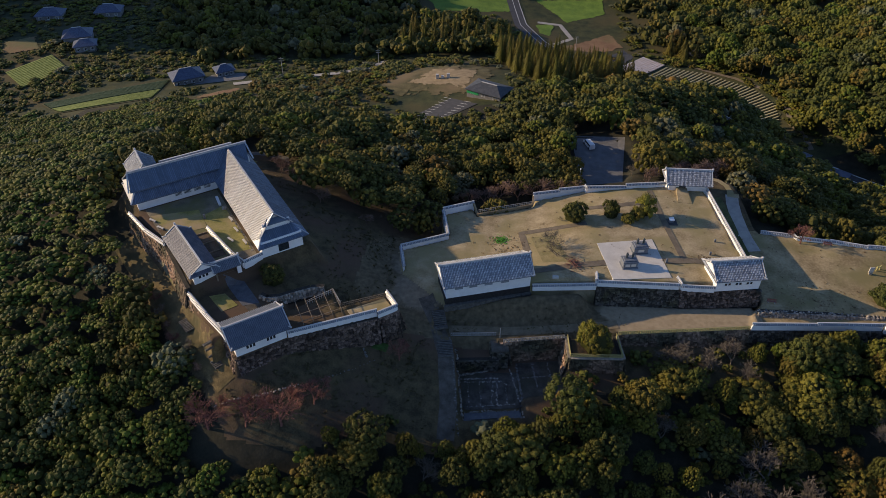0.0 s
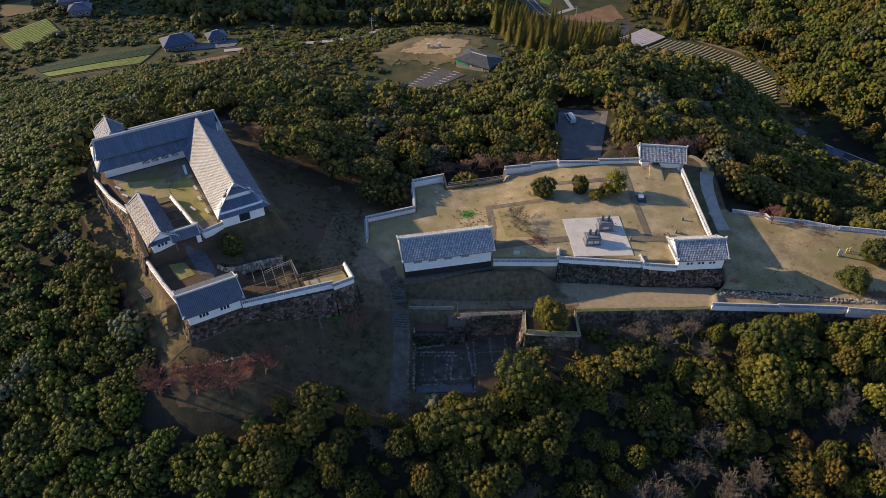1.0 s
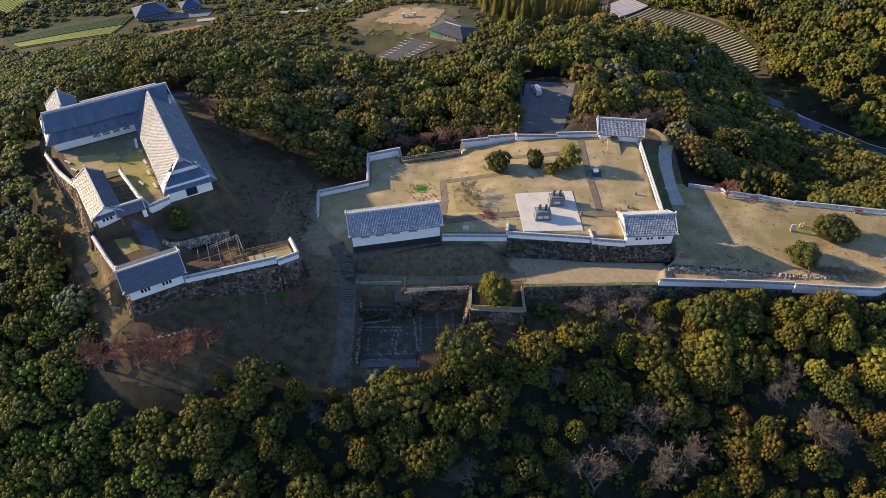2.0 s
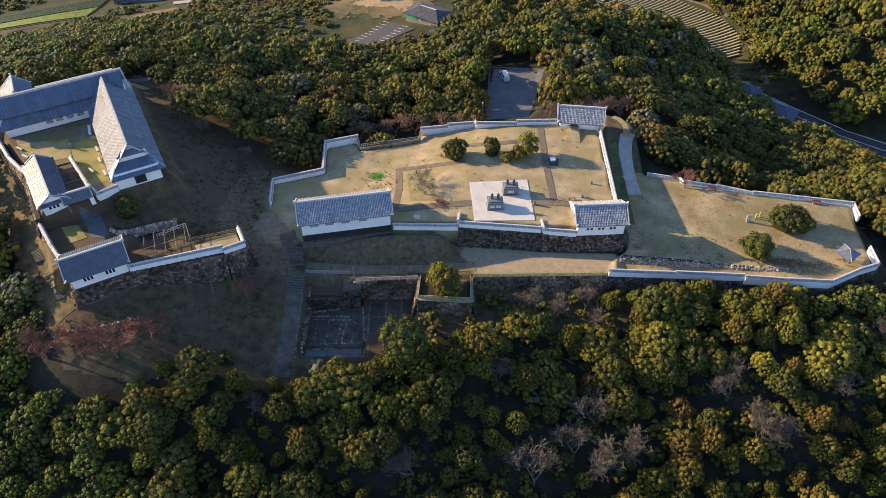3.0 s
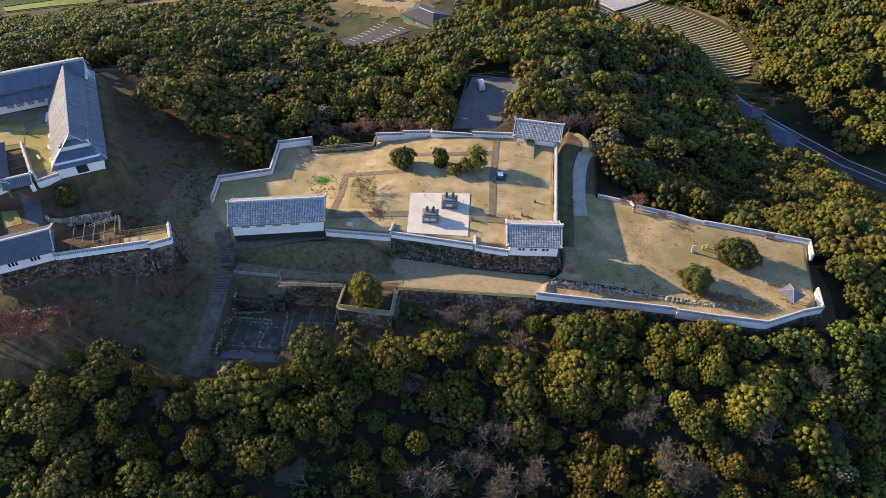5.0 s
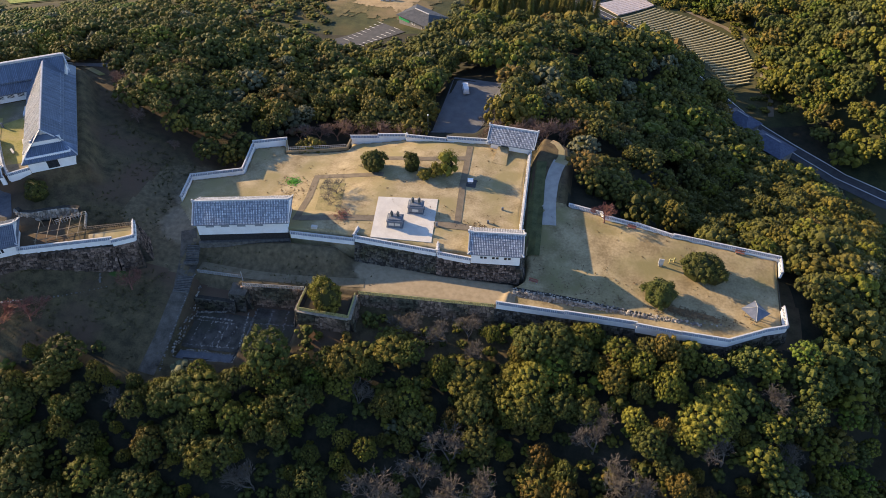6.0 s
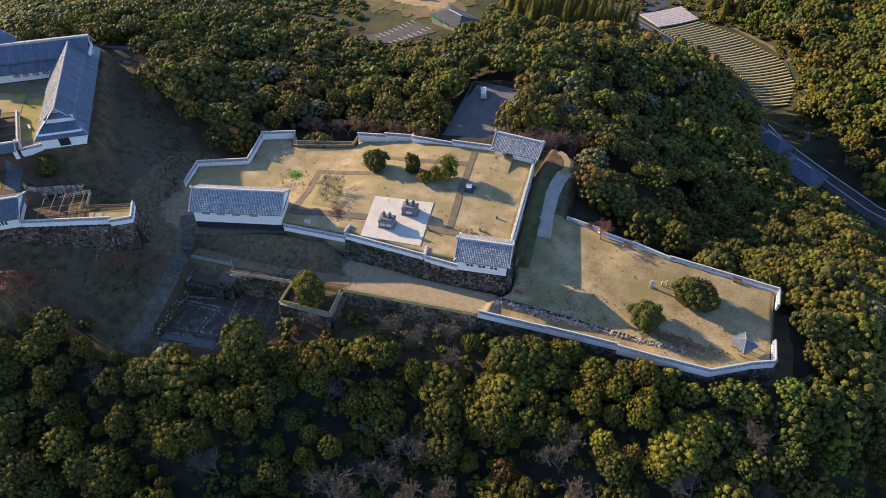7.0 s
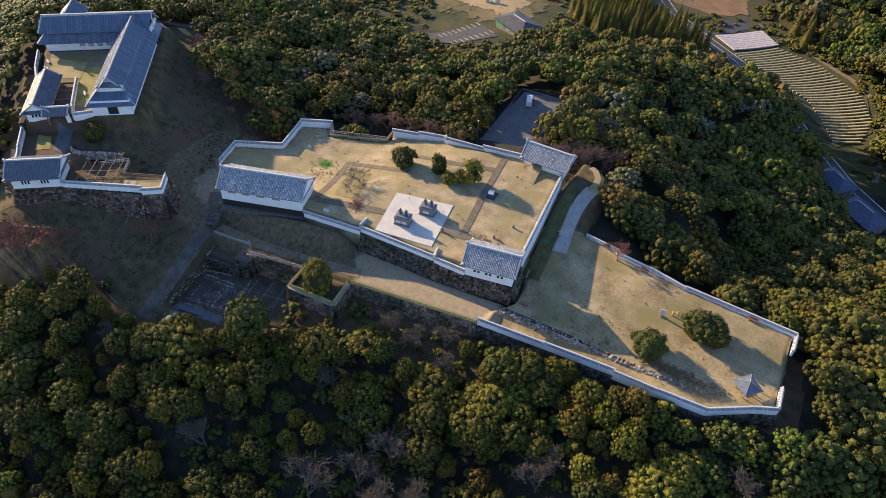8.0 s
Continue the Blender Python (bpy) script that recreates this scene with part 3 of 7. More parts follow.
def tiled_roof(host, a, b, z0, z1, g, name="roof", gable=True, mats=None):
    """A hip-and-gable roof: eaves half a by b at z0, ridge at z1, gables at x = +-g (g = a: a plain gable)."""
    tile, roll = mats or (M_TILE, M_ROLL)
    zg = z0 + (z1 - z0) * min(1, (a - g) / b) * 0.92
    bw = b * (1 - (zg - z0) / (z1 - z0))
    r = min(g + 0.35, a)
    bm = bmesh.new()
    for s in (-1, 1):
        ring = [(-a, s * b, z0), (a, s * b, z0)]
        if g < a:
            ring += [(g, s * bw, zg)]
            ring += [(r, s * bw, zg), (r, 0, z1), (-r, 0, z1), (-r, s * bw, zg), (-g, s * bw, zg)]
        else:
            ring += [(a, 0, z1), (-a, 0, z1)]
        slab(bm, ring if s < 0 else ring[::-1], 0.16)
        if g < a:
            end = [(s * a, -b, z0), (s * a, b, z0), (s * g, bw, zg), (s * g, -bw, zg)]
            slab(bm, end if s > 0 else end[::-1], 0.16)
    roof = part(name, bm, tile, host, "grey tiled hip-and-gable roof")
    bm = bmesh.new()
    slope_ribs(bm, a, b, z0, g, bw, zg, r, z1)
    part("tile_ribbing", bm, roll, roof, "", "stuff")
    bm = bmesh.new()
    beam(bm, (-r - .15, 0, z1 + .14), (r + .15, 0, z1 + .14), 0.3, 0.36)
    for s in (-1, 1):
        box(bm, s * (r + .15) - .16, -.2, z1 - .05, s * (r + .15) + .16, .2, z1 + .55)
        for q in (-1, 1):
            if g < a:
                beam(bm, (s * (a + .05), q * (b + .05), z0 + .14), (s * g, q * bw, zg + .16), 0.2, 0.2)
                beam(bm, (s * r, q * bw, zg + .12), (s * r, 0, z1 + .14), 0.17, 0.16)
            else:
                beam(bm, (s * a, q * b, z0 + .12), (s * a, 0, z1 + .14), 0.18, 0.16)
    part("ridge_tiles", bm, M_RIDGE, roof, "pale grey ridge tiles")
    if gable and g < a:
        for s in (-1, 1):
            bm = bmesh.new()
            tri = [(-bw * .92, zg - .1), (bw * .92, zg - .1), (0, z1 - .12)]
            f, k = [bm.verts.new((s * (g + .04), y, z)) for y, z in tri], [bm.verts.new((s * (g - .1), y, z)) for y, z in tri]
            bm.faces.new(f), bm.faces.new(k)
            for i in range(3):
                bm.faces.new((f[i], f[(i + 1) % 3], k[(i + 1) % 3], k[i]))
            bmesh.ops.recalc_face_normals(bm, faces=bm.faces)
            part("gable", bm, M_PLASTER, roof, "white plastered gable")
    return roof


def walls(host, x0, y0, x1, y1, z0, z1, t=0.3, skirt=0.0):
    """Four plastered walls butted end to end, with a black boarded skirt where there is one."""
    for x, y, u, v in ((x0, y0, x1, y0 + t), (x0, y1 - t, x1, y1), (x0, y0 + t, x0 + t, y1 - t), (x1 - t, y0 + t, x1, y1 - t)):
        bm = bmesh.new()
        box(bm, x, y, z0 + skirt, u, v, z1)
        part("wall", bm, M_PLASTER, host)
    if skirt:
        bm, o = bmesh.new(), 0.06
        box(bm, x0 - o, y0 - o, z0 - .4, x1 + o, y1 + o, z0 + skirt)
        n = int((x1 - x0) / 0.9)
        for k in range(n + 1):
            x = x0 + (x1 - x0) * k / n
            box(bm, x - .04, y0 - o - .04, z0 - .4, x + .04, y0 - o, z0 + skirt)
        part("skirting", bm, M_BOARD, host, "black weatherboard skirting")


def opening(host, x, y, z, w, h, face="south", name="window", slats=0, pane=None):
    """A window or door set on a wall face: frame, dark pane, and slats."""
    bm, d = bmesh.new(), 0.05
    sgn = {"south": (0, -1), "north": (0, 1), "west": (-1, 0), "east": (1, 0)}[face]
    tx, ty = -sgn[1], sgn[0]
    def place(bm2, s0, s1, z0, z1, o0, o1):
        xs = sorted((x + tx * s0 + sgn[0] * o0, x + tx * s1 + sgn[0] * o1))
        ys = sorted((y + ty * s0 + sgn[1] * o0, y + ty * s1 + sgn[1] * o1))
        box(bm2, xs[0], ys[0], z0, xs[1], ys[1], z1)
    place(bm, -w / 2, w / 2, z, z + h, 0.0, 0.03)
    ob = part(name, bm, pane or M_GLASS, host, "grey shuttered window" if pane else "dark " + name)
    bm = bmesh.new()
    for s0, s1, za, zb in ((-w / 2 - .08, w / 2 + .08, z - .08, z), (-w / 2 - .08, w / 2 + .08, z + h, z + h + .08), (-w / 2 - .08, -w / 2, z, z + h), (w / 2, w / 2 + .08, z, z + h)):
        place(bm, s0, s1, za, zb, 0.0, 0.08)
    for k in range(slats):
        s = -w / 2 + w * (k + .5) / slats
        place(bm, s - .045, s + .045, z, z + h, 0.03, 0.07)
    part("frame", bm, M_BOARD if name == "door" else M_PLASTER, ob)
    return ob


def long_store():
    ux, uy = 17.25, 4.4
    host = thing("long_storehouse", pose(0.1, 102.95, 0, 0, 0, math.degrees(math.atan2(uy, ux))), "long white plastered storehouse with a grey tiled roof and black skirting", "building")
    walls(host, 0, 0, 17.8, 7.1, -3.3, 1.5, 0.3, 1.45)
    roof_at(host, 8.9, 3.55, 9.5, 4.15, 1.3, 3.95, 9.3)
    for x in (2.6, 5.6, 8.8, 12.3):
        opening(host, x, 0, 0.15, 1.7, 0.95, "south", "window", 0, M_SHUTTER)
    bm = bmesh.new()
    box(bm, -0.4, -0.75, -4.8, 18.0, -0.07, -3.4)
    part("plinth", bm, M_STONE_GREY, host, "low pale stone plinth")


def roof_at(host, x, y, a, b, z0, z1, g, **kw):
    """A roof whose middle is at x, y of its building; the empty arm keeps it in place."""
    roof = tiled_roof(host, a, b, z0, z1, g, **kw)
    roof.matrix_local = pose(x, y, 0)
    return roof


def corner_turret():
    host = thing("corner_turret", pose(55.0, 106.55, 0, 0, 0, 7.2), "white plastered corner turret with a tiled roof on a stone rampart", "turret")
    walls(host, 0, 0, 9.4, 6.2, -1.7, 1.45)
    roof_at(host, 4.7, 3.1, 5.35, 3.75, 1.3, 3.6, 4.9)
    for x in (2.0, 2.75, 4.3, 5.05, 6.6, 7.35):
        opening(host, x, 0, -0.25, 0.5, 0.6, "south", "window", 0)


def gate_turret():
    host = thing("gate_turret", pose(53.2, 141.9, 0, 0, 0, -3.0), "white plastered gatehouse with a tiled roof and open dark gate", "gatehouse")
    walls(host, 0, 0, 9.2, 4.8, -1.4, 1.7)
    roof_at(host, 4.6, 2.4, 5.4, 3.35, 1.55, 4.0, 5.05)
    opening(host, 3.2, 0, -1.2, 1.4, 2.5, "south", "door")


def lower_turret():
    x, y = up(-16.9, -20.9)
    host = thing("lower_turret", pose(x, y, 0, 0, 0, 32.5), "white plastered turret with a dark tiled roof on a stone corner", "turret")
    walls(host, 0, 0, 9.5, 6.2, 1.2, 4.3)
    roof_at(host, 4.75, 3.1, 5.6, 4.0, 4.1, 6.2, 5.2, mats=(M_DARK_TILE, M_TILE))
    for wx in (2.2, 2.8, 3.4, 6.0, 6.6, 7.2):
        opening(host, wx, 0, 2.35, 0.42, 0.9, "south", "window", 0)


def inner_gate():
    x, y = up(-18.3, -1.6)
    host = thing("inner_gatehouse", pose(x, y, 0, 0, 0, 37.0), "white plastered inner gatehouse with a long grey tiled roof", "gatehouse")
    walls(host, 0, 0, 4.4, 14.2, 4.4, 7.0)
    roof = tiled_roof(host, 7.9, 3.0, 6.85, 8.9, 7.2, mats=(M_DARK_TILE, M_DARK_TILE))
    roof.matrix_local = pose(2.2, 7.1, 0, 0, 0, 90)
    for wx in (1.3, 2.0, 2.7):
        opening(host, wx, 0, 5.5, 0.45, 0.8, "south", "window", 0)


def court_gate():
    x, y = up(-11.9, -1.0)
    host = thing("court_gate", pose(x, y, 0, 0, 0, 33.5), "small roofed timber gate between the two courts", "gate")
    for px in (-2.2, 1.9):
        for py in (-0.9, 0.7):
            bm = bmesh.new()
            box(bm, px, py, 1.9, px + .26, py + .26, 6.6)
            part("gate_post", bm, M_WOOD, host)
    bm = bmesh.new()
    box(bm, 1.95, -1.3, 4.2, 2.75, -0.92, 6.3)
    part("wing_wall", bm, M_PLASTER, host, "white plastered wing wall")
    bm = bmesh.new()
    box(bm, -2.2, -0.12, 5.9, 2.16, 0.12, 6.3)
    part("lintel", bm, M_WOOD, host)
    tiled_roof(host, 2.7, 1.75, 6.45, 7.6, 2.7, "gate_roof", False, (M_DARK_TILE, M_TILE))


def hall():
    host = thing("main_hall", pose(OX, OY, 0, 0, 0, 32.5), "large white plastered hall with two wings under grey tiled roofs", "hall")
    # east wing, along y
    walls(host, -4.3, -1.2, 4.3, 29, 5.0, 8.6)
    walls(host, -2.6, 1.6, 2.9, 28.5, 8.6, 10.2, 0.25)
    # its upper roof: the court side comes down in one sweep, the far side stops above a lower skirt
    bm = bmesh.new()
    slab(bm, [(-5.1, -2.0, 7.8), (-2.9, 1.2, 9.93), (0.0, 1.6, 12.75), (0, 30.5, 12.75), (-5.1, 30.5, 7.8)][::-1], 0.18)
    slab(bm, [(3.4, 1.0, 9.7), (3.4, 34.0, 9.7), (0, 31.5, 12.75), (0, 1.6, 12.75)], 0.18)
    slab(bm, [(2.95, 1.2, 9.62), (5.4, -2.0, 7.75), (5.4, 34.5, 7.75), (2.95, 34.5, 9.62)], 0.16)
    slab(bm, [(-5.1, -2.0, 7.8), (5.4, -2.0, 7.75), (3.0, 1.2, 9.45), (-2.9, 1.2, 9.6)], 0.16)
    slab(bm, [(-2.6, 0.85, 10.85), (2.9, 0.85, 10.75), (1.5, 1.95, 11.6), (-1.5, 1.95, 11.6)], 0.14)
    roof = part("east_wing_roof", bm, M_HALL_TILE, host, "long grey tiled roof with a lower skirt")
    bm = bmesh.new()
    y = -1.6
    while y < 30.3:
        k = 1.0
        beam(bm, (-5.1 + max(0, 1.6 - y) * 0.66, max(y, -1.9 + max(0, 1.6 - y) * 0.9), 7.84 + max(0, 1.6 - y) * 0.64), (0, max(y, 1.6), 12.79), 0.15, 0.1)
        if y > 1.6:
            beam(bm, (3.4, y, 9.74), (0, y, 12.79), 0.15, 0.1)
        beam(bm, (5.4, y, 7.79), (2.95, max(y, 1.2), 9.66), 0.15, 0.1)
        y += 0.36
    x = -4.8
    while x < 5.2:
        beam(bm, (x, -2.0, 7.84), (max(-2.9, min(3.0, x)), 1.2, 9.56), 0.15, 0.1)
        x += 0.36
    part("tile_ribbing", bm, M_HALL_ROLL, roof, "", "stuff")
    bm = bmesh.new()
    beam(bm, (0, 1.5, 12.9), (0, 29.5, 12.9), 0.3, 0.36)
    beam(bm, (-5.15, -2.05, 7.92), (-2.9, 1.2, 9.95), 0.2, 0.18)
    beam(bm, (-2.9, 1.2, 10.0), (0, 1.5, 12.85), 0.2, 0.16)
    beam(bm, (3.4, 1.0, 9.8), (0, 1.5, 12.85), 0.2, 0.16)
    beam(bm, (5.45, -2.05, 7.85), (3.0, 1.2, 9.4), 0.2, 0.18)
    part("ridge_tiles", bm, M_ROLL, roof, "pale grey ridge tiles")
    bm = bmesh.new()
    slab(bm, [(-1.4, 1.88, 11.55), (1.3, 1.88, 11.55), (0, 1.88, 12.6)], 0.01)
    part("gable", bm, M_PLASTER, roof, "white plastered gable")
    bm = bmesh.new()
    box(bm, -2.75, 1.3, 9.3, 3.0, 1.55, 10.95)
    part("upper_wall_band", bm, M_PLASTER, host)
    opening(host, 0.2, -1.2, 5.4, 2.0, 1.6, "south", "door")
    # west wing, along x, its ridge at y = 31.7
    walls(host, -22.0, 28.0, -4.6, 35.4, 5.0, 8.6)
    walls(host, -21.6, 29.0, 4.0, 34.4, 8.6, 10.2, 0.25)
    bm = bmesh.new()
    slab(bm, [(-22.6, 28.5, 9.75), (3.6, 28.5, 9.75), (4.3, 31.7, 12.6), (-21.8, 31.7, 12.6)], 0.18)
    slab(bm, [(-22.6, 34.9, 9.75), (4.9, 34.9, 9.75), (4.3, 31.7, 12.6), (-21.8, 31.7, 12.6)][::-1], 0.18)
    slab(bm, [(-23.2, 36.5, 7.75), (4.8, 36.5, 7.75), (4.0, 34.5, 9.3), (-21.8, 34.5, 9.3)][::-1], 0.16)
    slab(bm, [(-23.2, 26.9, 7.75), (-21.8, 28.9, 9.3), (-21.8, 34.5, 9.3), (-23.2, 36.5, 7.75)], 0.16)
    slab(bm, [(-23.0, 28.5, 9.75), (-21.7, 30.0, 11.1), (-21.7, 33.4, 11.1), (-23.0, 34.9, 9.75)], 0.16)
    roof = part("west_wing_roof", bm, M_HALL_TILE, host, "grey tiled roof in two tiers")
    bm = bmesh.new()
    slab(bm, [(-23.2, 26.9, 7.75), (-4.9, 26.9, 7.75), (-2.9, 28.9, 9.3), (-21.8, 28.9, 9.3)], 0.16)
    part("lower_roof", bm, M_DARK_TILE, host, "dark tiled skirt roof")
    bm, x = bmesh.new(), -22.4
    while x < 4.2:
        if x < 3.5:
            beam(bm, (x, 28.5, 9.79), (max(x, -21.7), 31.7, 12.64), 0.15, 0.1)
        beam(bm, (x, 34.9, 9.79), (max(x, -21.7), 31.7, 12.64), 0.15, 0.1)
        if x < -4.6:
            beam(bm, (x, 26.9, 7.79), (max(x, -21.6), 28.9, 9.34), 0.15, 0.1)
        x += 0.36
    part("tile_ribbing", bm, M_HALL_ROLL, roof, "", "stuff")
    bm = bmesh.new()
    beam(bm, (-22.0, 31.7, 12.82), (4.5, 31.7, 12.82), 0.4, 0.5)
    for s in (-1, 1):
        beam(bm, (-23.25, 31.7 + s * 4.8, 7.9), (-21.8, 31.7 + s * 2.8, 9.4), 0.28, 0.24)
        beam(bm, (-22.9, 31.7 + s * 3.2, 9.85), (-21.9, 31.7, 12.7), 0.28, 0.24)
        beam(bm, (4.8, 31.7 + s * 3.1, 9.85), (4.3, 31.7, 12.7), 0.28, 0.24)
    part("ridge_tiles", bm, M_ROLL, roof)
    for wx in (-13.2, -11.2, -9.0, -6.8):
        opening(host, wx, 28.0, 6.2, 1.5, 1.3, "south", "window", 6)
    for wx in (-18.5, -16.5):
        opening(host, wx, 28.0, 7.0, 1.2, 0.5, "south", "window", 5)
    # rear wing and its gabled end at the north-west corner
    walls(host, -20.6, 36.6, -15.4, 43.0, 5.0, 8.8)
    rear = tiled_roof(host, 3.9, 3.3, 8.5, 11.2, 3.5, "rear_roof", True, (M_HALL_TILE, M_HALL_ROLL))
    rear.matrix_local = pose(-18.0, 39.7, 0, 0, 0, 90)
    walls(host, -15.0, 36.8, 2.4, 40.6, 5.0, 8.2)
    bm = bmesh.new()
    slab(bm, [(-14.4, 36.6, 8.0), (3.0, 36.6, 8.0), (2.6, 38.8, 9.4), (-14.0, 38.8, 9.4)], 0.16)
    slab(bm, [(-14.0, 38.8, 9.4), (2.6, 38.8, 9.4), (3.0, 41.2, 7.9), (-14.4, 41.2, 7.9)], 0.16)
    corridor = part("corridor_roof", bm, M_HALL_TILE, host, "low grey tiled roof behind the hall")
    bm = bmesh.new()
    beam(bm, (-14.2, 38.8, 9.52), (2.8, 38.8, 9.52), 0.4, 0.3)
    part("ridge_tiles", bm, M_RIDGE, corridor, "pale grey ridge tiles")


long_store(), corner_turret(), gate_turret(), lower_turret(), inner_gate(), court_gate(), hall()

# ---- boundary walls ----
for a, b, ta, tb in (((-9.2, 113.4), (-10.3, 120.2), -1.9, -1.9), ((-10.3, 120.2), (0.1, 124.6), -1.75, -1.75), ((0.1, 124.6), (-1.2, 133.9), -1.6, -1.6),
                     ((-1.2, 133.9), (6.0, 136.8), -1.2, -1.2), ((20.5, 140.3), (26.8, 141.7), -0.9, -0.9), ((26.8, 141.7), (33.3, 143.0), -0.45, -0.45),
                     ((33.3, 143.0), (33.6, 141.9), -0.1, -0.1), ((33.6, 141.9), (43.0, 142.4), 0.2, 0.2), ((43.0, 142.4), (52.8, 143.4), 0.8, 0.8),
                     ((62.3, 141.0), (63.5, 114.6), 0.62, 0.62)):
    boundary_wall(a, b, ta, tb)
for a, b, t, l in (((17.9, 107.2), (31.1, 107.9), -1.3, -2.9), ((31.1, 107.9), (31.3, 110.2), -0.1, -2.2), ((31.3, 107.9), (47.9, 107.3), -0.45, -2.0),
                   ((47.9, 109.3), (48.3, 107.1), -0.2, -2.0), ((48.3, 107.0), (54.9, 106.7), -0.5, -2.0)):
    boundary_wall(a, b, t, t, l, l)
for a, b, t, l in (((72.4, 129.4), (79.4, 128.1), -3.0, -4.4), ((79.4, 128.1), (79.9, 126.7), -2.9, -4.4), ((79.9, 126.7), (86.5, 125.5), -2.5, -4.2), ((86.5, 125.5), (94.0, 123.4), -2.3, -4.2), ((94.0, 123.6), (114.5, 121.4), -2.2, -4.2),
                   ((114.6, 121.4), (114.4, 117.4), -2.4, -4.2), ((113.9, 109.0), (113.9, 104.4), -3.1, -5.0), ((113.9, 104.4), (109.6, 102.6), -3.1, -5.0), ((109.6, 102.5), (103.1, 98.9), -3.1, -5.2),
                   ((103.1, 98.9), (95.0, 98.9), -3.0, -5.3), ((95.0, 98.8), (87.1, 99.1), -3.0, -5.3), ((87.1, 99.8), (74, 99.7), -3.4, -5.4), ((74, 99.7), (61.2, 99.5), -3.6, -5.5)):
    boundary_wall(a, b, t, t, l, l)
for a, b, t, l in (((-24.1, 27.5), (-22.6, 20), 5.9, 4.2), ((-22.6, 20), (-20.3, 13.2), 5.9, 4.2), ((-11.2, 12.9), (-9.5, 2.0), 6.5, 4.8), ((-9.5, 2.0), (-8.4, -1.8), 6.5, 4.6), ((-8.4, -1.8), (-4.4, -1.1), 6.4, 4.4),
                   ((-19.9, -2.4), (-18.7, -9.5), 3.9, 1.6), ((-18.7, -9.5), (-17.3, -16.2), 3.7, 1.2), ((-7.2, -20.9), (9.4, -24.0), 2.8, 0.8), ((9.4, -24.6), (13.4, -24.6), 2.6, 0.8), ((13.4, -24.6), (13.6, -20.2), 2.7, 0.8)):
    boundary_wall(up(*a), up(*b), t, t, l, l, "plastered walls of the upper compound")

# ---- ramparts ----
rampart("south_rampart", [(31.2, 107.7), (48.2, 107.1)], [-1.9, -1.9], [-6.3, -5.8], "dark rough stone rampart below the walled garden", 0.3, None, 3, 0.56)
rampart("turret_rampart", [(48.2, 109.0), (48.2, 106.8), (64.7, 107.4)], [-1.8, -1.8, -1.8], [-5.8, -5.8, -5.4], "reddish rough stone rampart below the corner turret", 0.3, M_STONE_RED, 7, 0.56)
rampart("turret_rampart", [(64.7, 107.0), (64.0, 113.5)], [-1.8, -1.6], [-5.3, -4.6], "rough stone rampart beside the corner turret", 0.25)
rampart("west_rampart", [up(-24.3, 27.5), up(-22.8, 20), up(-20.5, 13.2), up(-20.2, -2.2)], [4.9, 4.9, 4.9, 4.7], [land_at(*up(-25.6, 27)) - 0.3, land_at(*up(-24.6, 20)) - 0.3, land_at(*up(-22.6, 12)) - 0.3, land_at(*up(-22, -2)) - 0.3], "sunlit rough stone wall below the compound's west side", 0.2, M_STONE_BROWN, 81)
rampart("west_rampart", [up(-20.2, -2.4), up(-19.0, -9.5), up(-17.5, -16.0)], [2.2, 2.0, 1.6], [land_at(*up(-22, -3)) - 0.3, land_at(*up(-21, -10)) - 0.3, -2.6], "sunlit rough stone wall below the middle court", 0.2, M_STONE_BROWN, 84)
rampart("compound_rampart", [up(-17.4, -16.0), up(-17.2, -21.3), up(-7.4, -21.3), up(9.4, -24.9), up(13.7, -24.9), up(13.9, -19.6)], [1.2, 1.2, 1.2, 1.1, 1.1, 1.1], [-2.8, -3.2, -3.4, -4.2, -4.4, -3.6],
        "stone rampart below the upper compound", 0.28, M_STONE_RED)
rampart("bastion_wall", [(24.1, 97.0), (24.1, 91.4), (34.7, 91.4), (34.3, 97.6)], [-6.1] * 4, [-11.6, -12.4, -12.6, -10.6], "square brown stone bastion with a tree on top", 0.22, M_STONE_BROWN)
rampart("court_back_wall", [(11.0, 95.4), (24.0, 96.9)], [-6.5, -6.3], [-11.5, -11.6], "brown stone wall behind the ruined court", 0.15, M_STONE_BROWN)
rampart("road_edge_wall", [(34.4, 97.7), (61.2, 99.3)], [-6.0, -5.3], [-10.5, -10.5], "brown stone wall below the approach road", 0.2, M_STONE_BROWN)
rampart("nook_wall", [(2.1, 92.2), (10.7, 92.6)], [-8.5, -8.5], [-11.4, -11.4], "low stone wall below the grassy ledge of the ruined court", 0.1, None, 52, 0.5)
rampart("ruin_front_wall", [(3.6, 79.0), (15.2, 80.3), (15.3, 84.5)], [-11.0, -11.0, -11.1], [-14.6, -14.8, -13.6], "stone wall in front of the ruined court", 0.15, M_STONE_PALE)
rampart("lawn_edge_wall", [(61.0, 99.2), (74, 99.4), (87.1, 99.2), (95, 98.5), (103.2, 98.5), (109.7, 102.1), (114.2, 104.2), (114.3, 109.2)], [-5.4, -5.3, -5.2, -5.2, -5.1, -4.9, -4.9, -4.8], [-9.5, -9.5, -9.5, -9.5, -9.5, -9, -9, -8],
        "dark stone footing below the lower lawn's wall", 0.2, None, 31)

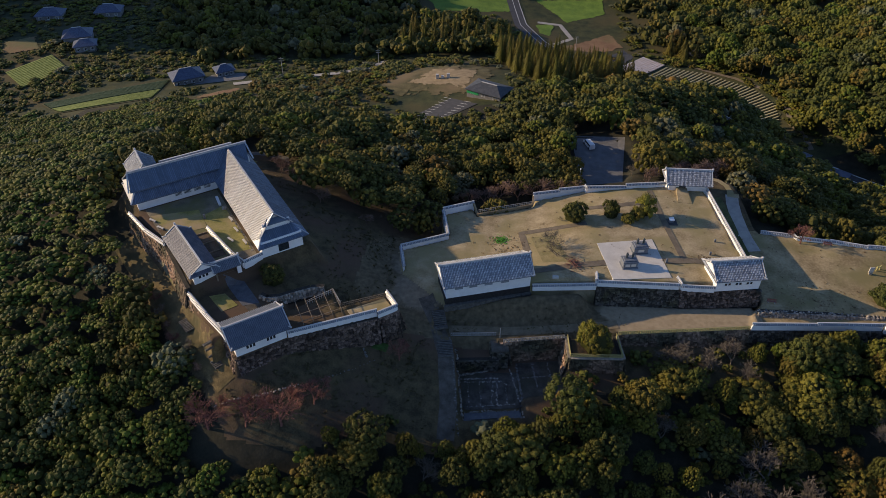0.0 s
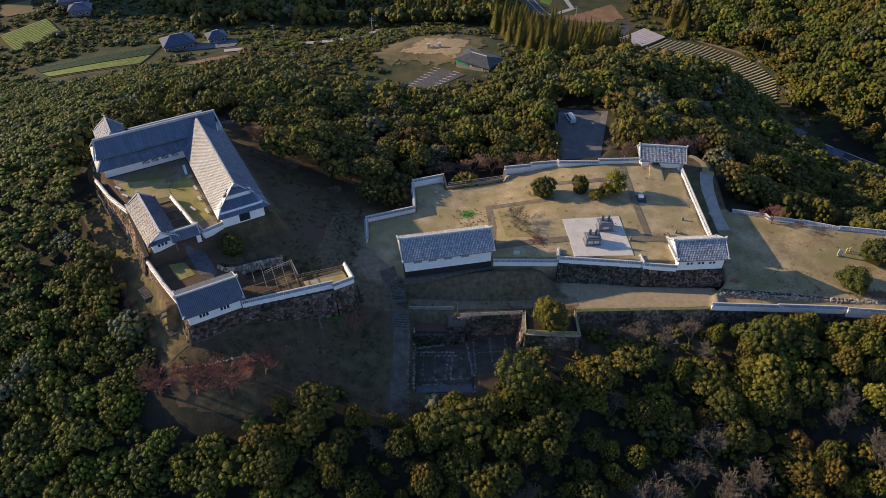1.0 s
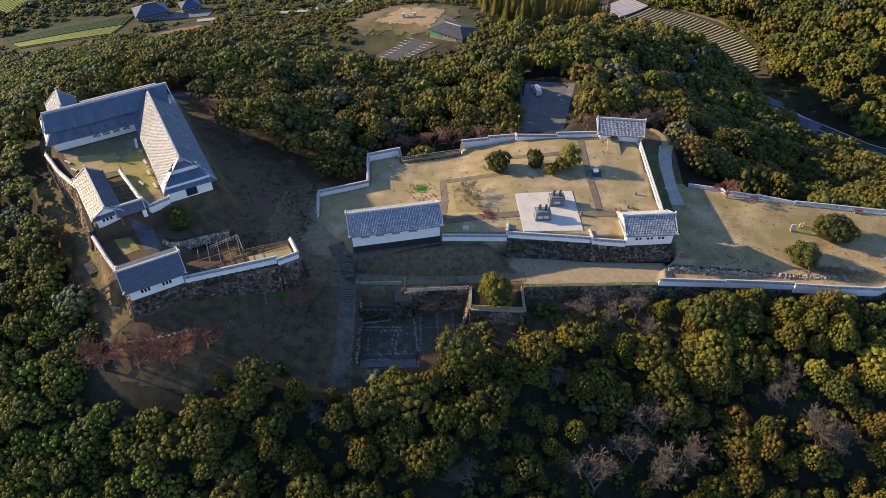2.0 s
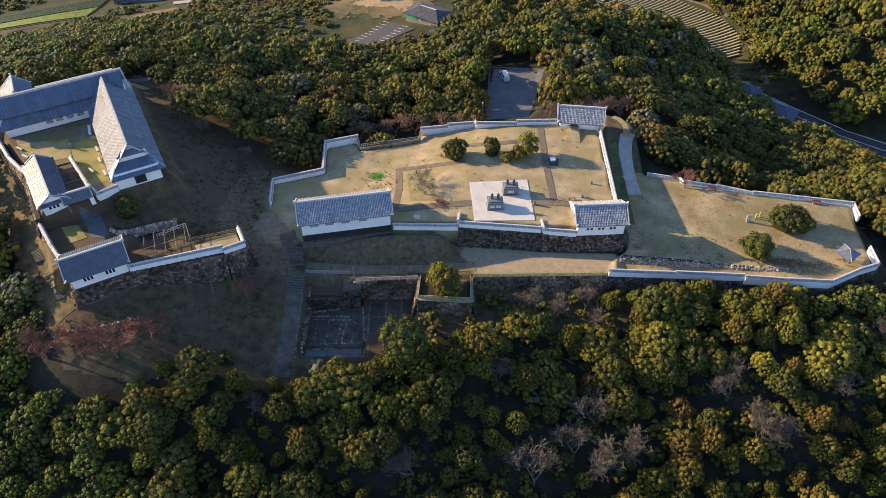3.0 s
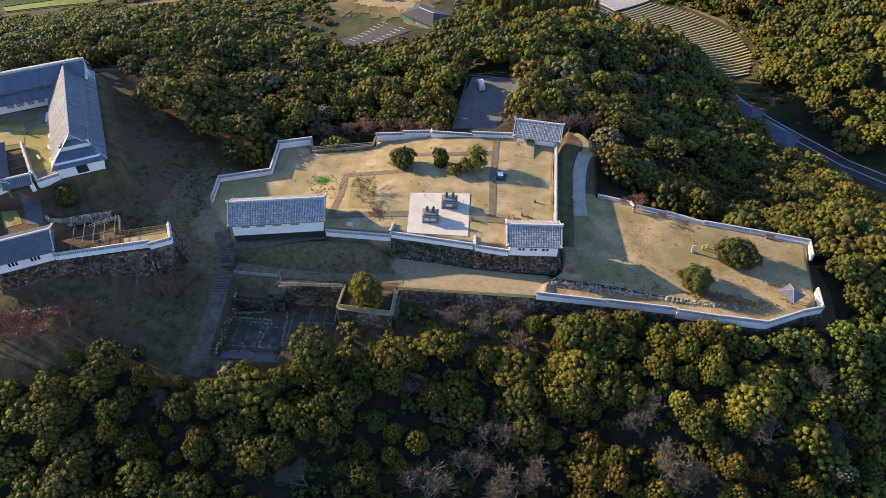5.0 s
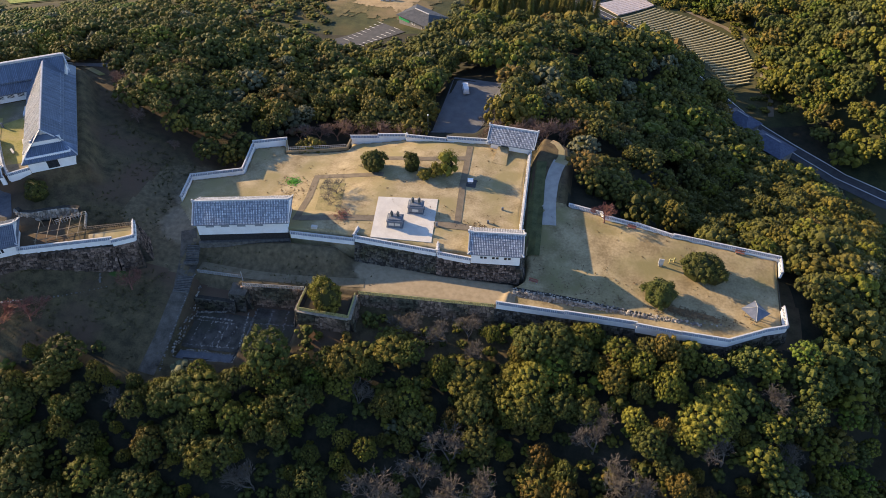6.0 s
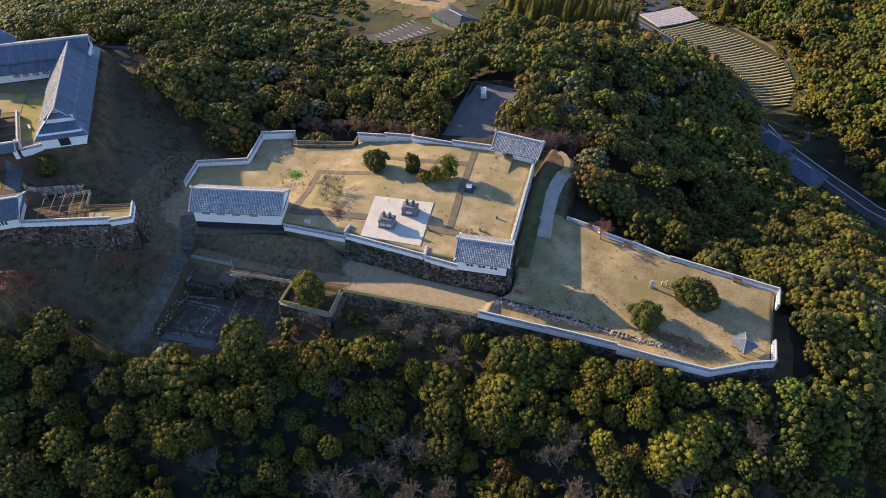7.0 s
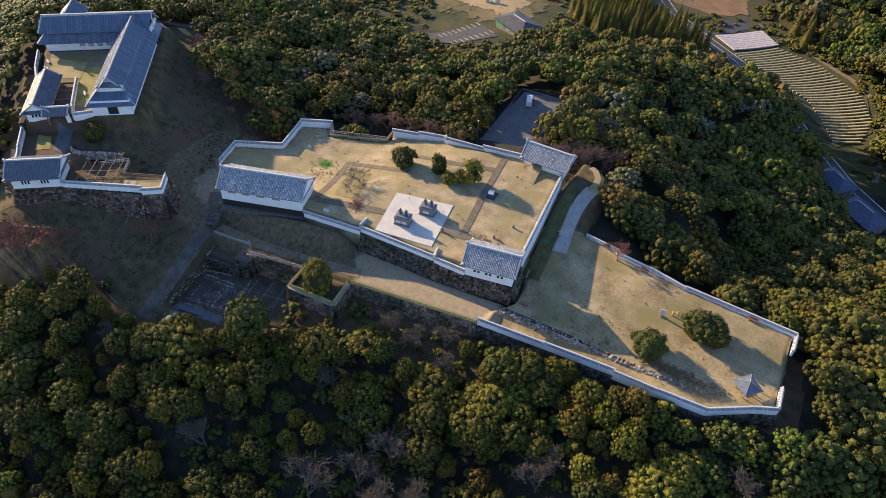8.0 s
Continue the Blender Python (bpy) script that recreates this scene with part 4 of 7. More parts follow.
# ---- fields and roads in the valley ----
FIELDS = [[(-27, 262), (-11, 280), (17, 276), (24, 246), (2, 236), (-16, 236)], [(70, 300), (84, 330), (104, 324), (122, 306), (134.5, 284), (137, 262), (131, 252), (118, 250), (117, 268), (109, 279), (96, 283)],
          [(40, 340), (56, 330), (84, 338), (88, 372), (82, 405), (40, 405)], [(-20, 375), (-20, 410), (30, 410), (30, 380)],
          [(-160, 236), (-146, 264), (-110, 262), (-112, 244), (-135, 219)], [(-214, 313), (-200, 321), (-189, 303), (-204, 294)], [(-195, 280), (-185, 300), (-168, 286), (-181, 264)], [(-116, 256), (-122, 268), (-90, 286), (-84, 262)], [(-104, 242), (-88, 260), (-79, 256), (-95, 237)], [(-162, 245), (-120, 272), (-114, 250), (-120, 240), (-147, 230)], [(-18, 231), (-1, 246), (12, 236), (-10, 218)]]
ROADS = [([(31, 410), (34.5, 366), (42.5, 343), (53, 324), (73, 302), (86, 290), (104, 268), (120.5, 251), (129.5, 237.5), (140.5, 225), (156, 209), (168, 201), (196, 188)], 8.0)]
OPEN = [[(-260, 226), (-150, 228), (-112, 244), (-60, 246), (-25, 226), (10, 220), (26, 244), (20, 288), (-28, 302), (-60, 300), (-78, 300), (-110, 290), (-150, 330), (-160, 400), (-260, 400)],
        [(24, 410), (26, 340), (42, 318), (66, 290), (92, 282), (112, 276), (122, 262), (126, 246), (134, 236), (140, 230), (140, 236), (138, 243), (139.5, 262), (137.5, 285), (120, 309), (92, 342), (92, 410)]]
CEDAR_ZONES = [[(36, 252), (52, 256), (66, 266), (80, 276), (75, 284), (58, 297), (43, 303), (30, 313), (16, 302), (24, 270)], [(-30, 308), (-22, 345), (28, 338), (27, 306)]]


# ---- trees ----
# how tall the woods stand over the ground, here and there on the hill
CANOPY = np.array([(15, 63, 8), (34, 83, 6.5), (61, 81, 7.8), (85, 78, 8.3), (104, 93, 5.5), (122, 91, 10), (125, 123, 9), (132, 182, 11.5), (118, 148, 13), (94, 149, 12.5), (80, 137, 7.6), (77, 176, 10.5),
                   (101, 199, 9), (46, 183, 10.6), (14, 181, 9.1), (-9, 154, 8.5), (-33, 144, 10.3), (-34, 167, 7.2), (-65, 158, 8.2), (-75, 107, 8), (-107, 154, 4), (-72, 85, 8.5), (-45, 76, 5), (110, 247, 12), (140, 270, 13), (-120, 215, 4)], float)


def canopy(x, y):
    d = 1 / ((x[:, None] - CANOPY[:, 0]) ** 2 + (y[:, None] - CANOPY[:, 1]) ** 2 + 60) ** 1.5
    return (d * CANOPY[:, 2]).sum(1) / d.sum(1)


def crown_arrays(rng, radius, height, leaves, leaf, lobes=34, heart=1.0):
    """A crown of several rounded heads, each set with leafy clumps, round a heart coloured dark for its shade: leaf
    vertices and quads, then clump and heart vertices, their triangles, and how many of these are clumps.
    """
    heads = int(rng.integers(4, 8))
    turn = rng.uniform(0, 6.28)
    cen, size = [], []
    hubs = [(np.array([0.0, 0.0, 0.34 * height]), 0.56 * radius)]
    for k in range(heads):
        a, far = turn + 6.283 * k / heads + rng.uniform(-.3, .3), radius * rng.uniform(0.36, 0.62)
        hubs.append((np.array([math.cos(a) * far, math.sin(a) * far, height * rng.uniform(-0.02, 0.30)]), radius * rng.uniform(0.36, 0.52)))
    each = max(3, round(lobes / (heads + 1)))
    for h, (c, r) in enumerate(hubs):
        th = np.arange(each) * 2.39996 + rng.uniform(0, 6.28)
        cz = np.linspace(-0.35, 0.97, each) + rng.uniform(-0.05, 0.03, each)
        rr = np.sqrt(np.clip(1 - cz ** 2, 0, 1))
        pts = c + np.stack([rr * np.cos(th) * r, rr * np.sin(th) * r, cz * r * height / radius * 0.85], 1) * rng.uniform(0.85, 1.1, each)[:, None]
        for q in pts:
            if all(np.linalg.norm(q - c2) > r2 * 0.8 for j, (c2, r2) in enumerate(hubs) if j != h):
                cen.append(q)
                size.append(r * rng.uniform(1.0, 2.1) / math.sqrt(each))
    cen, size = np.array(cen), np.array(size)
    out = cen / np.linalg.norm(cen, axis=1)[:, None]
    pick = rng.choice(len(cen), leaves, p=size ** 2 / (size ** 2).sum())
    n = rng.normal(size=(leaves, 3))
    n /= np.linalg.norm(n, axis=1)[:, None]
    n += out[pick] * 0.7 + np.array([0, 0, 0.35])
    n /= np.linalg.norm(n, axis=1)[:, None]
    p = cen[pick] + (n * rng.uniform(0.6, 1.3, leaves)[:, None] - out[pick] * 0.28) * size[pick][:, None]
    tilt = n + rng.normal(size=(leaves, 3)) * 0.36
    tilt /= np.linalg.norm(tilt, axis=1)[:, None]
    u = np.cross(tilt, rng.normal(size=(leaves, 3)))
    u /= np.linalg.norm(u, axis=1)[:, None]
    v = np.cross(tilt, u)
    s = rng.uniform(0.6, 1.25, leaves)[:, None] * leaf
    bend = tilt * s * 0.15
    quads = np.stack([p - u * s, p - v * s * 0.8 - bend, p + u * s, p + v * s * 0.8 - bend], 1).reshape(-1, 3)
    faces = np.arange(leaves * 4).reshape(-1, 4)
    # clumps: a low dome leaning outwards on each place
    hv, hf = [], []
    for c, sz, o in zip(cen, size, out):
        w = (o + np.array([0, 0, 0.6]))
        w /= np.linalg.norm(w)
        e1 = np.cross(w, [0.3, 0.9, 0.2])
        e1 /= np.linalg.norm(e1)
        e2 = np.cross(w, e1)
        b = len(hv)
        hv.append(c + w * sz * 0.52)
        for ring, rise in ((0.52, 0.36), (0.8, -0.25)):
            for j in range(5):
                a = 6.283 * (j + 0.5 * (ring > 0.8)) / 5
                hv.append(c + (e1 * math.cos(a) + e2 * math.sin(a)) * sz * ring * rng.uniform(0.75, 1.15) + w * sz * (rise + rng.uniform(-.12, .12)))
        for j in range(5):
            k = (j + 1) % 5
            hf += [(b, b + 1 + j, b + 1 + k), (b + 1 + j, b + 6 + j, b + 1 + k), (b + 1 + k, b + 6 + j, b + 6 + k)]
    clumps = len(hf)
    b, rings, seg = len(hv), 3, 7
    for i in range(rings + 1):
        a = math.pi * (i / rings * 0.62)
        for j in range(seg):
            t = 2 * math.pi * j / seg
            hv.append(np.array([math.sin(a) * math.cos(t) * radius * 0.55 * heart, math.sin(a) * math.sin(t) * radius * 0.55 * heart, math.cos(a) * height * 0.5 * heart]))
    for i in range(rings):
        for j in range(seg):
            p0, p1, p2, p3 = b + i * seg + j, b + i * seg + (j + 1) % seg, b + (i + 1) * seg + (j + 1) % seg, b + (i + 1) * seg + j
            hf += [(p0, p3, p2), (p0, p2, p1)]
    return quads, faces, np.array(hv), np.array(hf), clumps


def mesh_of(name, verts, polys, mats, index=None, smooth=False):
    me = bpy.data.meshes.new(name)
    me.from_pydata(verts, [], polys)
    for mm in mats:
        me.materials.append(mm)
    if index is not None:
        me.polygons.foreach_set("material_index", index)
    return me


def crown_mesh(name, seed, radius, height, leaves, leaf, mat, lobes=34, heart=1.0):
    rng = np.random.default_rng(seed)
    q, f, hv, hf, clumps = crown_arrays(rng, radius, height, leaves, leaf, lobes, heart)
    verts = q.tolist() + hv.tolist()
    polys = f.tolist() + (hf + len(q)).tolist()
    return mesh_of(name, verts, polys, [mat, M_INNER_SHADE], np.array([0] * (len(f) + clumps) + [1] * (len(hf) - clumps)))


def tube(verts, faces, a, b, ra, rb, sides=5):
    d = (b - a).normalized()
    s = d.orthogonal().normalized()
    t = d.cross(s)
    base = len(verts)
    for p, r in ((a, ra), (b, rb)):
        for k in range(sides):
            an = 2 * math.pi * k / sides
            verts.append(tuple(p + (s * math.cos(an) + t * math.sin(an)) * r))
    for k in range(sides):
        faces.append((base + k, base + (k + 1) % sides, base + sides + (k + 1) % sides, base + sides + k))


def trunk_mesh(name, seed, height, radius):
    rng = random.Random(seed)
    verts, faces = [], []
    top = Vector((rng.uniform(-.4, .4), rng.uniform(-.4, .4), height * 0.62))
    tube(verts, faces, Vector((0, 0, -0.6)), top, radius, radius * 0.55, 7)
    for k in range(6):
        a = 2 * math.pi * k / 6 + rng.uniform(-.4, .4)
        s = top * rng.uniform(0.5, 1.0)
        e = Vector((math.cos(a) * height * 0.32, math.sin(a) * height * 0.32, height * rng.uniform(0.66, 0.85)))
        tube(verts, faces, s, e, radius * 0.4, radius * 0.14, 5)
    return mesh_of(name, verts, faces, [M_BARK])


def bare_mesh(name, seed, height, spread, mat, depth=5, wide=0.75, thin=0.036, keep=(0.62, 0.85), lift=0.15):
    """A leafless tree: limbs that fork again and again into fine twigs."""
    rng = random.Random(seed)
    verts, faces = [], []

    def grow(p, d, length, r, level):
        e = p + d * length
        tube(verts, faces, p, e, max(r, thin * 1.2), max(r * 0.66, thin), 5 if level < 2 else 3)
        if level >= depth:
            return
        for _ in range(3 if level < 5 else 2):
            v = Vector((rng.gauss(0, wide), rng.gauss(0, wide), rng.gauss(lift, 0.4)))
            nd = (d + v * (0.75 if level else 1.1)).normalized()
            nd.z = max(nd.z, -0.05)
            grow(p.lerp(e, rng.uniform(0.6, 1.0)), nd.normalized(), length * rng.uniform(*keep), r * 0.6, level + 1)

    grow(Vector((0, 0, -0.3)), Vector((rng.uniform(-.1, .1), rng.uniform(-.1, .1), 1)).normalized(), height * 0.3, spread * 0.035, 0)
    return mesh_of(name, verts, faces, [mat])


COURT_FRONT = [(-6, 76), (14, 79), (15.5, 84), (16, 88), (24, 91.5), (3, 92)]
BASTION_FRONT = [(13, 77), (25, 82), (38, 86), (46, 94), (34, 96), (24, 91.5), (15, 88)]
CHERRIES = [(-41.0, 73.8, 1.0), (-34.3, 74.0, 1.0), (-28.2, 74.6, 1.1), (-23.0, 78.6, 0.8), (-8.5, 89.6, 0.65), (13.0, 150.5, 1.1), (18.0, 151.5, 1.0), (22.5, 151.2, 1.1), (27.5, 152.0, 0.9), (9, 149, .9), (4.5, 147.0, .9), (31.5, 151.5, 0.8), (-30.5, 135, 0.8), (-37.5, 142, 0.9), (-19, 129.5, 0.5), (65.0, 154, 1.1), (69.5, 156, 1.1), (62.0, 152, 1.0), (57, 151.5, 1.0), (51.5, 153, 0.9), (60, 156, .9), (-42.5, 148, 0.9)]
GREY_TREES = [(58, 72, 1.2), (61, 66, 1.3), (82, 78, 1.0), (87, 74, 1.2), (47, 62, 1.3), (112, 92, .9), (40, 78, 0.8), (53, 93, .9), (57, 94.5, .8), (48, 93.5, .9), (44, 92.5, .7), (-66, 97, .8), (103, 79, 1.0), (66, 69, 1.1), (91, 70, 1.1),
              (84, 83, .8), (116, 82, 1.0), (26, 61, 1.0), (-3, 68, .7), (60, 91, .8), (54, 67, 1.1)]
TRUNKS = [trunk_mesh("trunk", 40 + k, 6.0, 0.26) for k in range(3)]
CROWNS = []
for k in range(12):
    CROWNS.append(crown_mesh("crown", 100 + k, 3.5 + 0.25 * (k % 3), 3.6 + 0.3 * (k % 2), 2200, 0.12, (M_LEAF + [M_YELLOW_LEAF])[(0, 1, 0, 2, 1, 3, 0, 4, 1, 2, 5, 5)[k]], 150 + 14 * (k % 4)))
TREE_LABELS = {"leaf_yellow": "yellow-green broadleaf tree on the sunny slope", "leaf_deep": "dark green evergreen broadleaf tree", "leaf_olive": "olive green evergreen tree with a domed crown", "leaf_fresh": "fresh green broadleaf tree with a clumped crown",
               "leaf_bronze": "bronze-tinted evergreen tree on the slope", "leaf_grey": "pale grey-green broadleaf tree"}


def tree(x, y, z, k, scale, tall=1.0, turn=0.0, group="forest trees", label="", trunk=True):
    host = thing("tree", pose(x, y, z, 0, 0, turn) @ Matrix.Diagonal((scale, scale, scale * tall, 1)), label or TREE_LABELS[CROWNS[k].materials[0].name], "tree", group)
    t = new("trunk", TRUNKS[k % 3])
    t.parent = host
    c = new("crown", CROWNS[k])
    c.parent = host
    c.matrix_local = pose(0, 0, 3.3)
    return host


NEAR_ROAD = [(line[:6], w) for line, w in ROADS]
LOW_ROAD = [(line[8:], w) for line, w in ROADS]


def clear_of(x, y, margin=1.5):
    """True where a tall tree may stand: off the castle grounds, and not close below the fields and roads of the valley."""
    d = np.full(np.shape(x), 1e9)
    for poly in CLEAR + [APRON, BANK, BEHIND_HALL, OUTER_SLOPE, EAST_FOOT, WALK_CLEAR, NORTH_VERGE, COURT_FRONT]:
        d = np.minimum(d, edge_distance(x, y, poly))
    for cx, cy, cs in CHERRIES:
        d = np.minimum(d, np.hypot(x - cx, y - cy + 2.0) - 2.6)
    away = np.hypot(x - 30, y + 40)
    for s, roads in ((0, ROADS), (7, NEAR_ROAD + LOW_ROAD), (14, NEAR_ROAD + LOW_ROAD), (20, LOW_ROAD)):
        u, v = x + (x - 30) / away * s, y + (y + 40) / away * s
        for poly in (FIELDS + OPEN + CEDAR_ZONES[:1] if s < 20 else ()):
            d = np.minimum(d, edge_distance(u, v, poly))
        for line, w in roads:
            for (ax, ay), (bx, by) in zip(line, line[1:]):
                dx, dy = bx - ax, by - ay
                t = np.clip(((u - ax) * dx + (v - ay) * dy) / (dx * dx + dy * dy), 0, 1)
                d = np.minimum(d, np.hypot(u - ax - t * dx, v - ay - t * dy) - w / 2)
    return d > margin


def scatter(x0, y0, x1, y1, gap, seed, margin=1.5):
    rng = np.random.default_rng(seed)
    gx, gy = np.meshgrid(np.arange(x0, x1, gap), np.arange(y0, y1, gap * 0.87))
    gx = gx + (np.arange(gx.shape[0]) % 2)[:, None] * gap / 2
    x = (gx + rng.uniform(-.36, .36, gx.shape) * gap).ravel()
    y = (gy + rng.uniform(-.36, .36, gx.shape) * gap).ravel()
    ok = clear_of(x, y, margin)
    return x[ok], y[ok], rng


def near_forest():
    """The trees that the camera passes nearest, each a thing of its own; gives back the plan of the others."""
    x, y, rng = scatter(-76, 42, 134, 104, 4.3, 5, 2.4)
    keep = ~((x < -52) & (y > 92))
    x, y = x[keep], y[keep]
    for gx, gy, gs in GREY_TREES:
        keep = np.hypot(x - gx, y - gy) > 4.6 * gs
        x, y = x[keep], y[keep]
    order = np.argsort(np.hypot((x - 45) * 0.62, y - 70))
    z, tops = land(x, y), canopy(x, y)
    for i in order[:300]:
        warm = x[i] > 52 and rng.random() < (0.85 if x[i] > 92 else 0.55)
        k = int(rng.choice(12, p=(.05, .16, .05, .05, .16, .16, .05, .01, .12, .01, .1, .08) if warm else (.19, .15, .18, .06, .14, .02, .16, .01, .04, .02, .02, .01)))
        swell = 1 + 0.5 * noise.noise((x[i] / 11, y[i] / 11, 3.0))
        s = float(rng.choice((rng.uniform(0.40, 0.6), rng.uniform(0.66, 0.92), rng.uniform(0.98, 1.2), rng.uniform(1.3, 1.5)), p=(.36, .36, .19, .09))) * swell * 0.84
        tall, turn = float(np.clip(tops[i] * rng.uniform(0.72, 1.08) / (6.8 * s), 0.75, 1.9)), rng.uniform(0, 360)
        if edge_distance(x[i:i + 1], y[i:i + 1], BASTION_FRONT)[0] > 2.0:
            tree(x[i], y[i], z[i] - 0.3, k, s, tall, turn)
    return x[order[300:]], y[order[300:]], rng


def wood(name, x, y, rng, leaves, leaf, label, size=(0.7, 1.2), variants=6, lobes=16, weights=None, squash=1.0, low=False):
    """A whole wood as one mesh of many crowns."""
    protos = [crown_arrays(np.random.default_rng(500 + v), 3.7, 3.6, leaves, leaf, lobes) for v in range(variants)]
    z, tops = land(x, y), canopy(x, y)
    V, Q, T, QI, TI, base = [], [], [], [], [], 0
    for i in range(len(x)):
        q, f, hv, hf, clumps = protos[int(rng.integers(variants))]
        swell = 1 + 0.45 * noise.noise((x[i] / 15, y[i] / 15, 0))
        s, a = rng.uniform(*size) * swell, rng.uniform(0, 2 * math.pi)
        tall = rng.uniform(0.8, 1.3) * squash
        rot = np.array([[math.cos(a), -math.sin(a), 0], [math.sin(a), math.cos(a), 0], [0, 0, tall]]) * s
        stem = 3.3 * s * squash if low else max(0.9 * s, tops[i] * rng.uniform(0.72, 1.04) * (1 + 0.34 * noise.noise((x[i] / 19, y[i] / 19, 5.0))) - 3.5 * s * tall)
        pts = np.concatenate([q, hv]) @ rot.T + np.array([x[i], y[i], z[i] + stem - 0.3])
        V.append(pts)
        m = int(rng.choice(5, p=weights or (.42, .34, .12, .08, .04)))
        Q.append(f + base)
        T.append(hf + base + len(q))
        QI += [m] * len(f)
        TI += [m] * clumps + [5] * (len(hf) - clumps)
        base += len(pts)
    me = mesh_of(name, np.concatenate(V).tolist(), np.concatenate(Q).tolist() + np.concatenate(T).tolist(), M_LEAF + [M_INNER_SHADE], np.array(QI + TI))
    return tagged(new(name, me), label, "forest", "", "stuff")


def in_sight(x, y):
    """Leaves out the woods that lie beyond the flanks of the castle hill."""
    return (x > -92 - (y - 60) * 0.56) & (x < np.interp(y, (60, 110, 200, 280, 420), (132, 150, 176, 200, 210)))


nx, ny, nrng = near_forest()
if len(nx):
    wood("slope_forest", nx, ny, nrng, 420, 0.155, "evergreen forest on the slopes beside the castle", (0.5, 1.0), 6, 90)


def in_thicket(x, y):
    """The western flank, where the trees are small and stand close."""
    return (x < np.interp(y, (40, 104, 130, 160, 235), (-62, -64, -80, -84, -84))) & (y > 84)


RAVINE = [(71, 131.5), (80, 129.5), (87, 126.6), (96, 124.2), (103, 123), (102, 127.5), (95, 132), (85, 136), (75, 138)]
hx, hy, hrng = scatter(-200, 40, 152, 244, 4.9, 9, 2.0)
rest = (hrng.random(len(hx)) < 0.86) & in_sight(hx, hy) & ~((hx > -76) & (hx < 134) & (hy < 104) & (hy > 42) & ~((hx < -52) & (hy > 92))) & ~in_thicket(hx, hy) & (edge_distance(hx, hy, RAVINE) > 0)
close = rest & (hy < 172) & (hx > -80)
wood("castle_forest", hx[close], hy[close], hrng, 720, 0.13, "dense dark green evergreen forest round the castle walls", (0.62, 1.3), lobes=100, squash=0.95, weights=(.5, .3, .14, .02, .04))
rest &= ~close
wood("hill_forest", hx[rest], hy[rest], hrng, 200, 0.18, "dense dark green evergreen forest on the castle hill", (0.7, 1.3), lobes=66, squash=0.9, weights=(.5, .3, .14, .02, .04))
kx, ky, krng = scatter(-180, 84, -15, 240, 3.2, 19, 1.2)
close = in_sight(kx, ky) & in_thicket(kx, ky)
wood("west_thicket", kx[close], ky[close], krng, 60, 0.14, "low close thicket of small evergreen crowns on the western flank", (0.4, 0.72), 6, 30, (.25, .47, .2, .05, .03), 0.56)
ex, ey, erng = scatter(120, 150, 340, 400, 6.2, 13, 0.6)
east = in_sight(ex, ey) & ~((ex < 152) & (ey < 244))
wood("east_forest", ex[east], ey[east], erng, 180, 0.24, "olive evergreen forest on the hill beyond the road", (0.9, 1.35), 5, 60, (.42, .36, .1, .09, .03))
fx, fy, frng = scatter(-300, 244, 330, 520, 8.0, 11, 2.5)
far = in_sight(fx, fy) & ~((fx > 120) & (fy < 400))
wood("valley_forest", fx[far], fy[far], frng, 44, 0.36, "distant evergreen woods in the valley", (0.9, 1.5), 5, 22, (.56, .26, .12, .02, .04))
sx, sy, srng = scatter(-250, 196, 176, 400, 4.2, 21, -60)
low = in_sight(sx, sy) & ~clear_of(sx, sy, 2.0)
for poly in CLEAR + [NORTH_VERGE] + CEDAR_ZONES[:1]:
    low &= edge_distance(sx, sy, poly) > 1.5
for poly in FIELDS:
    low &= edge_distance(sx, sy, poly) > 1.0
low &= srng.random(len(sx)) < 0.92 + 0.4 * np.sin(sx * 0.09) * np.sin(sy * 0.11)
for line, w in ROADS:
    for (ax, ay), (bx_, by_) in zip(line, line[1:]):
        t = np.clip(((sx - ax) * (bx_ - ax) + (sy - ay) * (by_ - ay)) / ((bx_ - ax) ** 2 + (by_ - ay) ** 2), 0, 1)
        low &= np.hypot(sx - ax - t * (bx_ - ax), sy - ay - t * (by_ - ay)) > w * 0.8
wood("valley_scrub", sx[low], sy[low], srng, 16, 0.4, "low scrub and hedges between the valley fields", (0.36, 0.74), 4, 12, (.4, .38, .14, .03, .05), 0.42, True)
ux, uy, urng = scatter(-76, 42, 128, 103, 3.6, 31, 1.8)
rx, ry, rrng = scatter(-100, 240, -8, 300, 2.4, 41, -60)
REEDS = [(-84, 256), (-62, 268), (-36, 283), (-22, 276), (-26, 262), (-40, 252), (-62, 247), (-78, 248)]
reedy = edge_distance(rx, ry, REEDS) < 0
wood("dry_reeds", rx[reedy], ry[reedy], rrng, 40, 0.22, "golden dry reeds and tall grass above the valley road", (0.18, 0.4), 4, 8, (0, .4, 0, .6, 0), 0.6, True)
vx, vy, vrng = scatter(96, 236, 156, 336, 2.9, 43, -60)
VERGE = [(100, 318), (122, 309), (136.5, 288), (139, 262), (137, 247), (144, 240), (150, 262), (145, 290), (128, 318), (104, 334)]
bushy = (edge_distance(vx, vy, VERGE) < 0) & (vrng.random(len(vx)) < 0.9)
wood("golden_bushes", vx[bushy], vy[bushy], vrng, 50, 0.17, "golden-olive bushes and dry grass beside the terraced field", (0.3, 0.6), 4, 14, (.1, .5, .1, .3, 0), 0.6, True)
wood("undergrowth", ux, uy, urng, 24, 0.22, "dark evergreen undergrowth between the forest trees", (0.26, 0.5), 5, 12, (.62, .2, .06, .1, .02), 0.8, True)
qx, qy, qrng = scatter(-110, -60, 150, 42, 7.5, 35, 0.0)
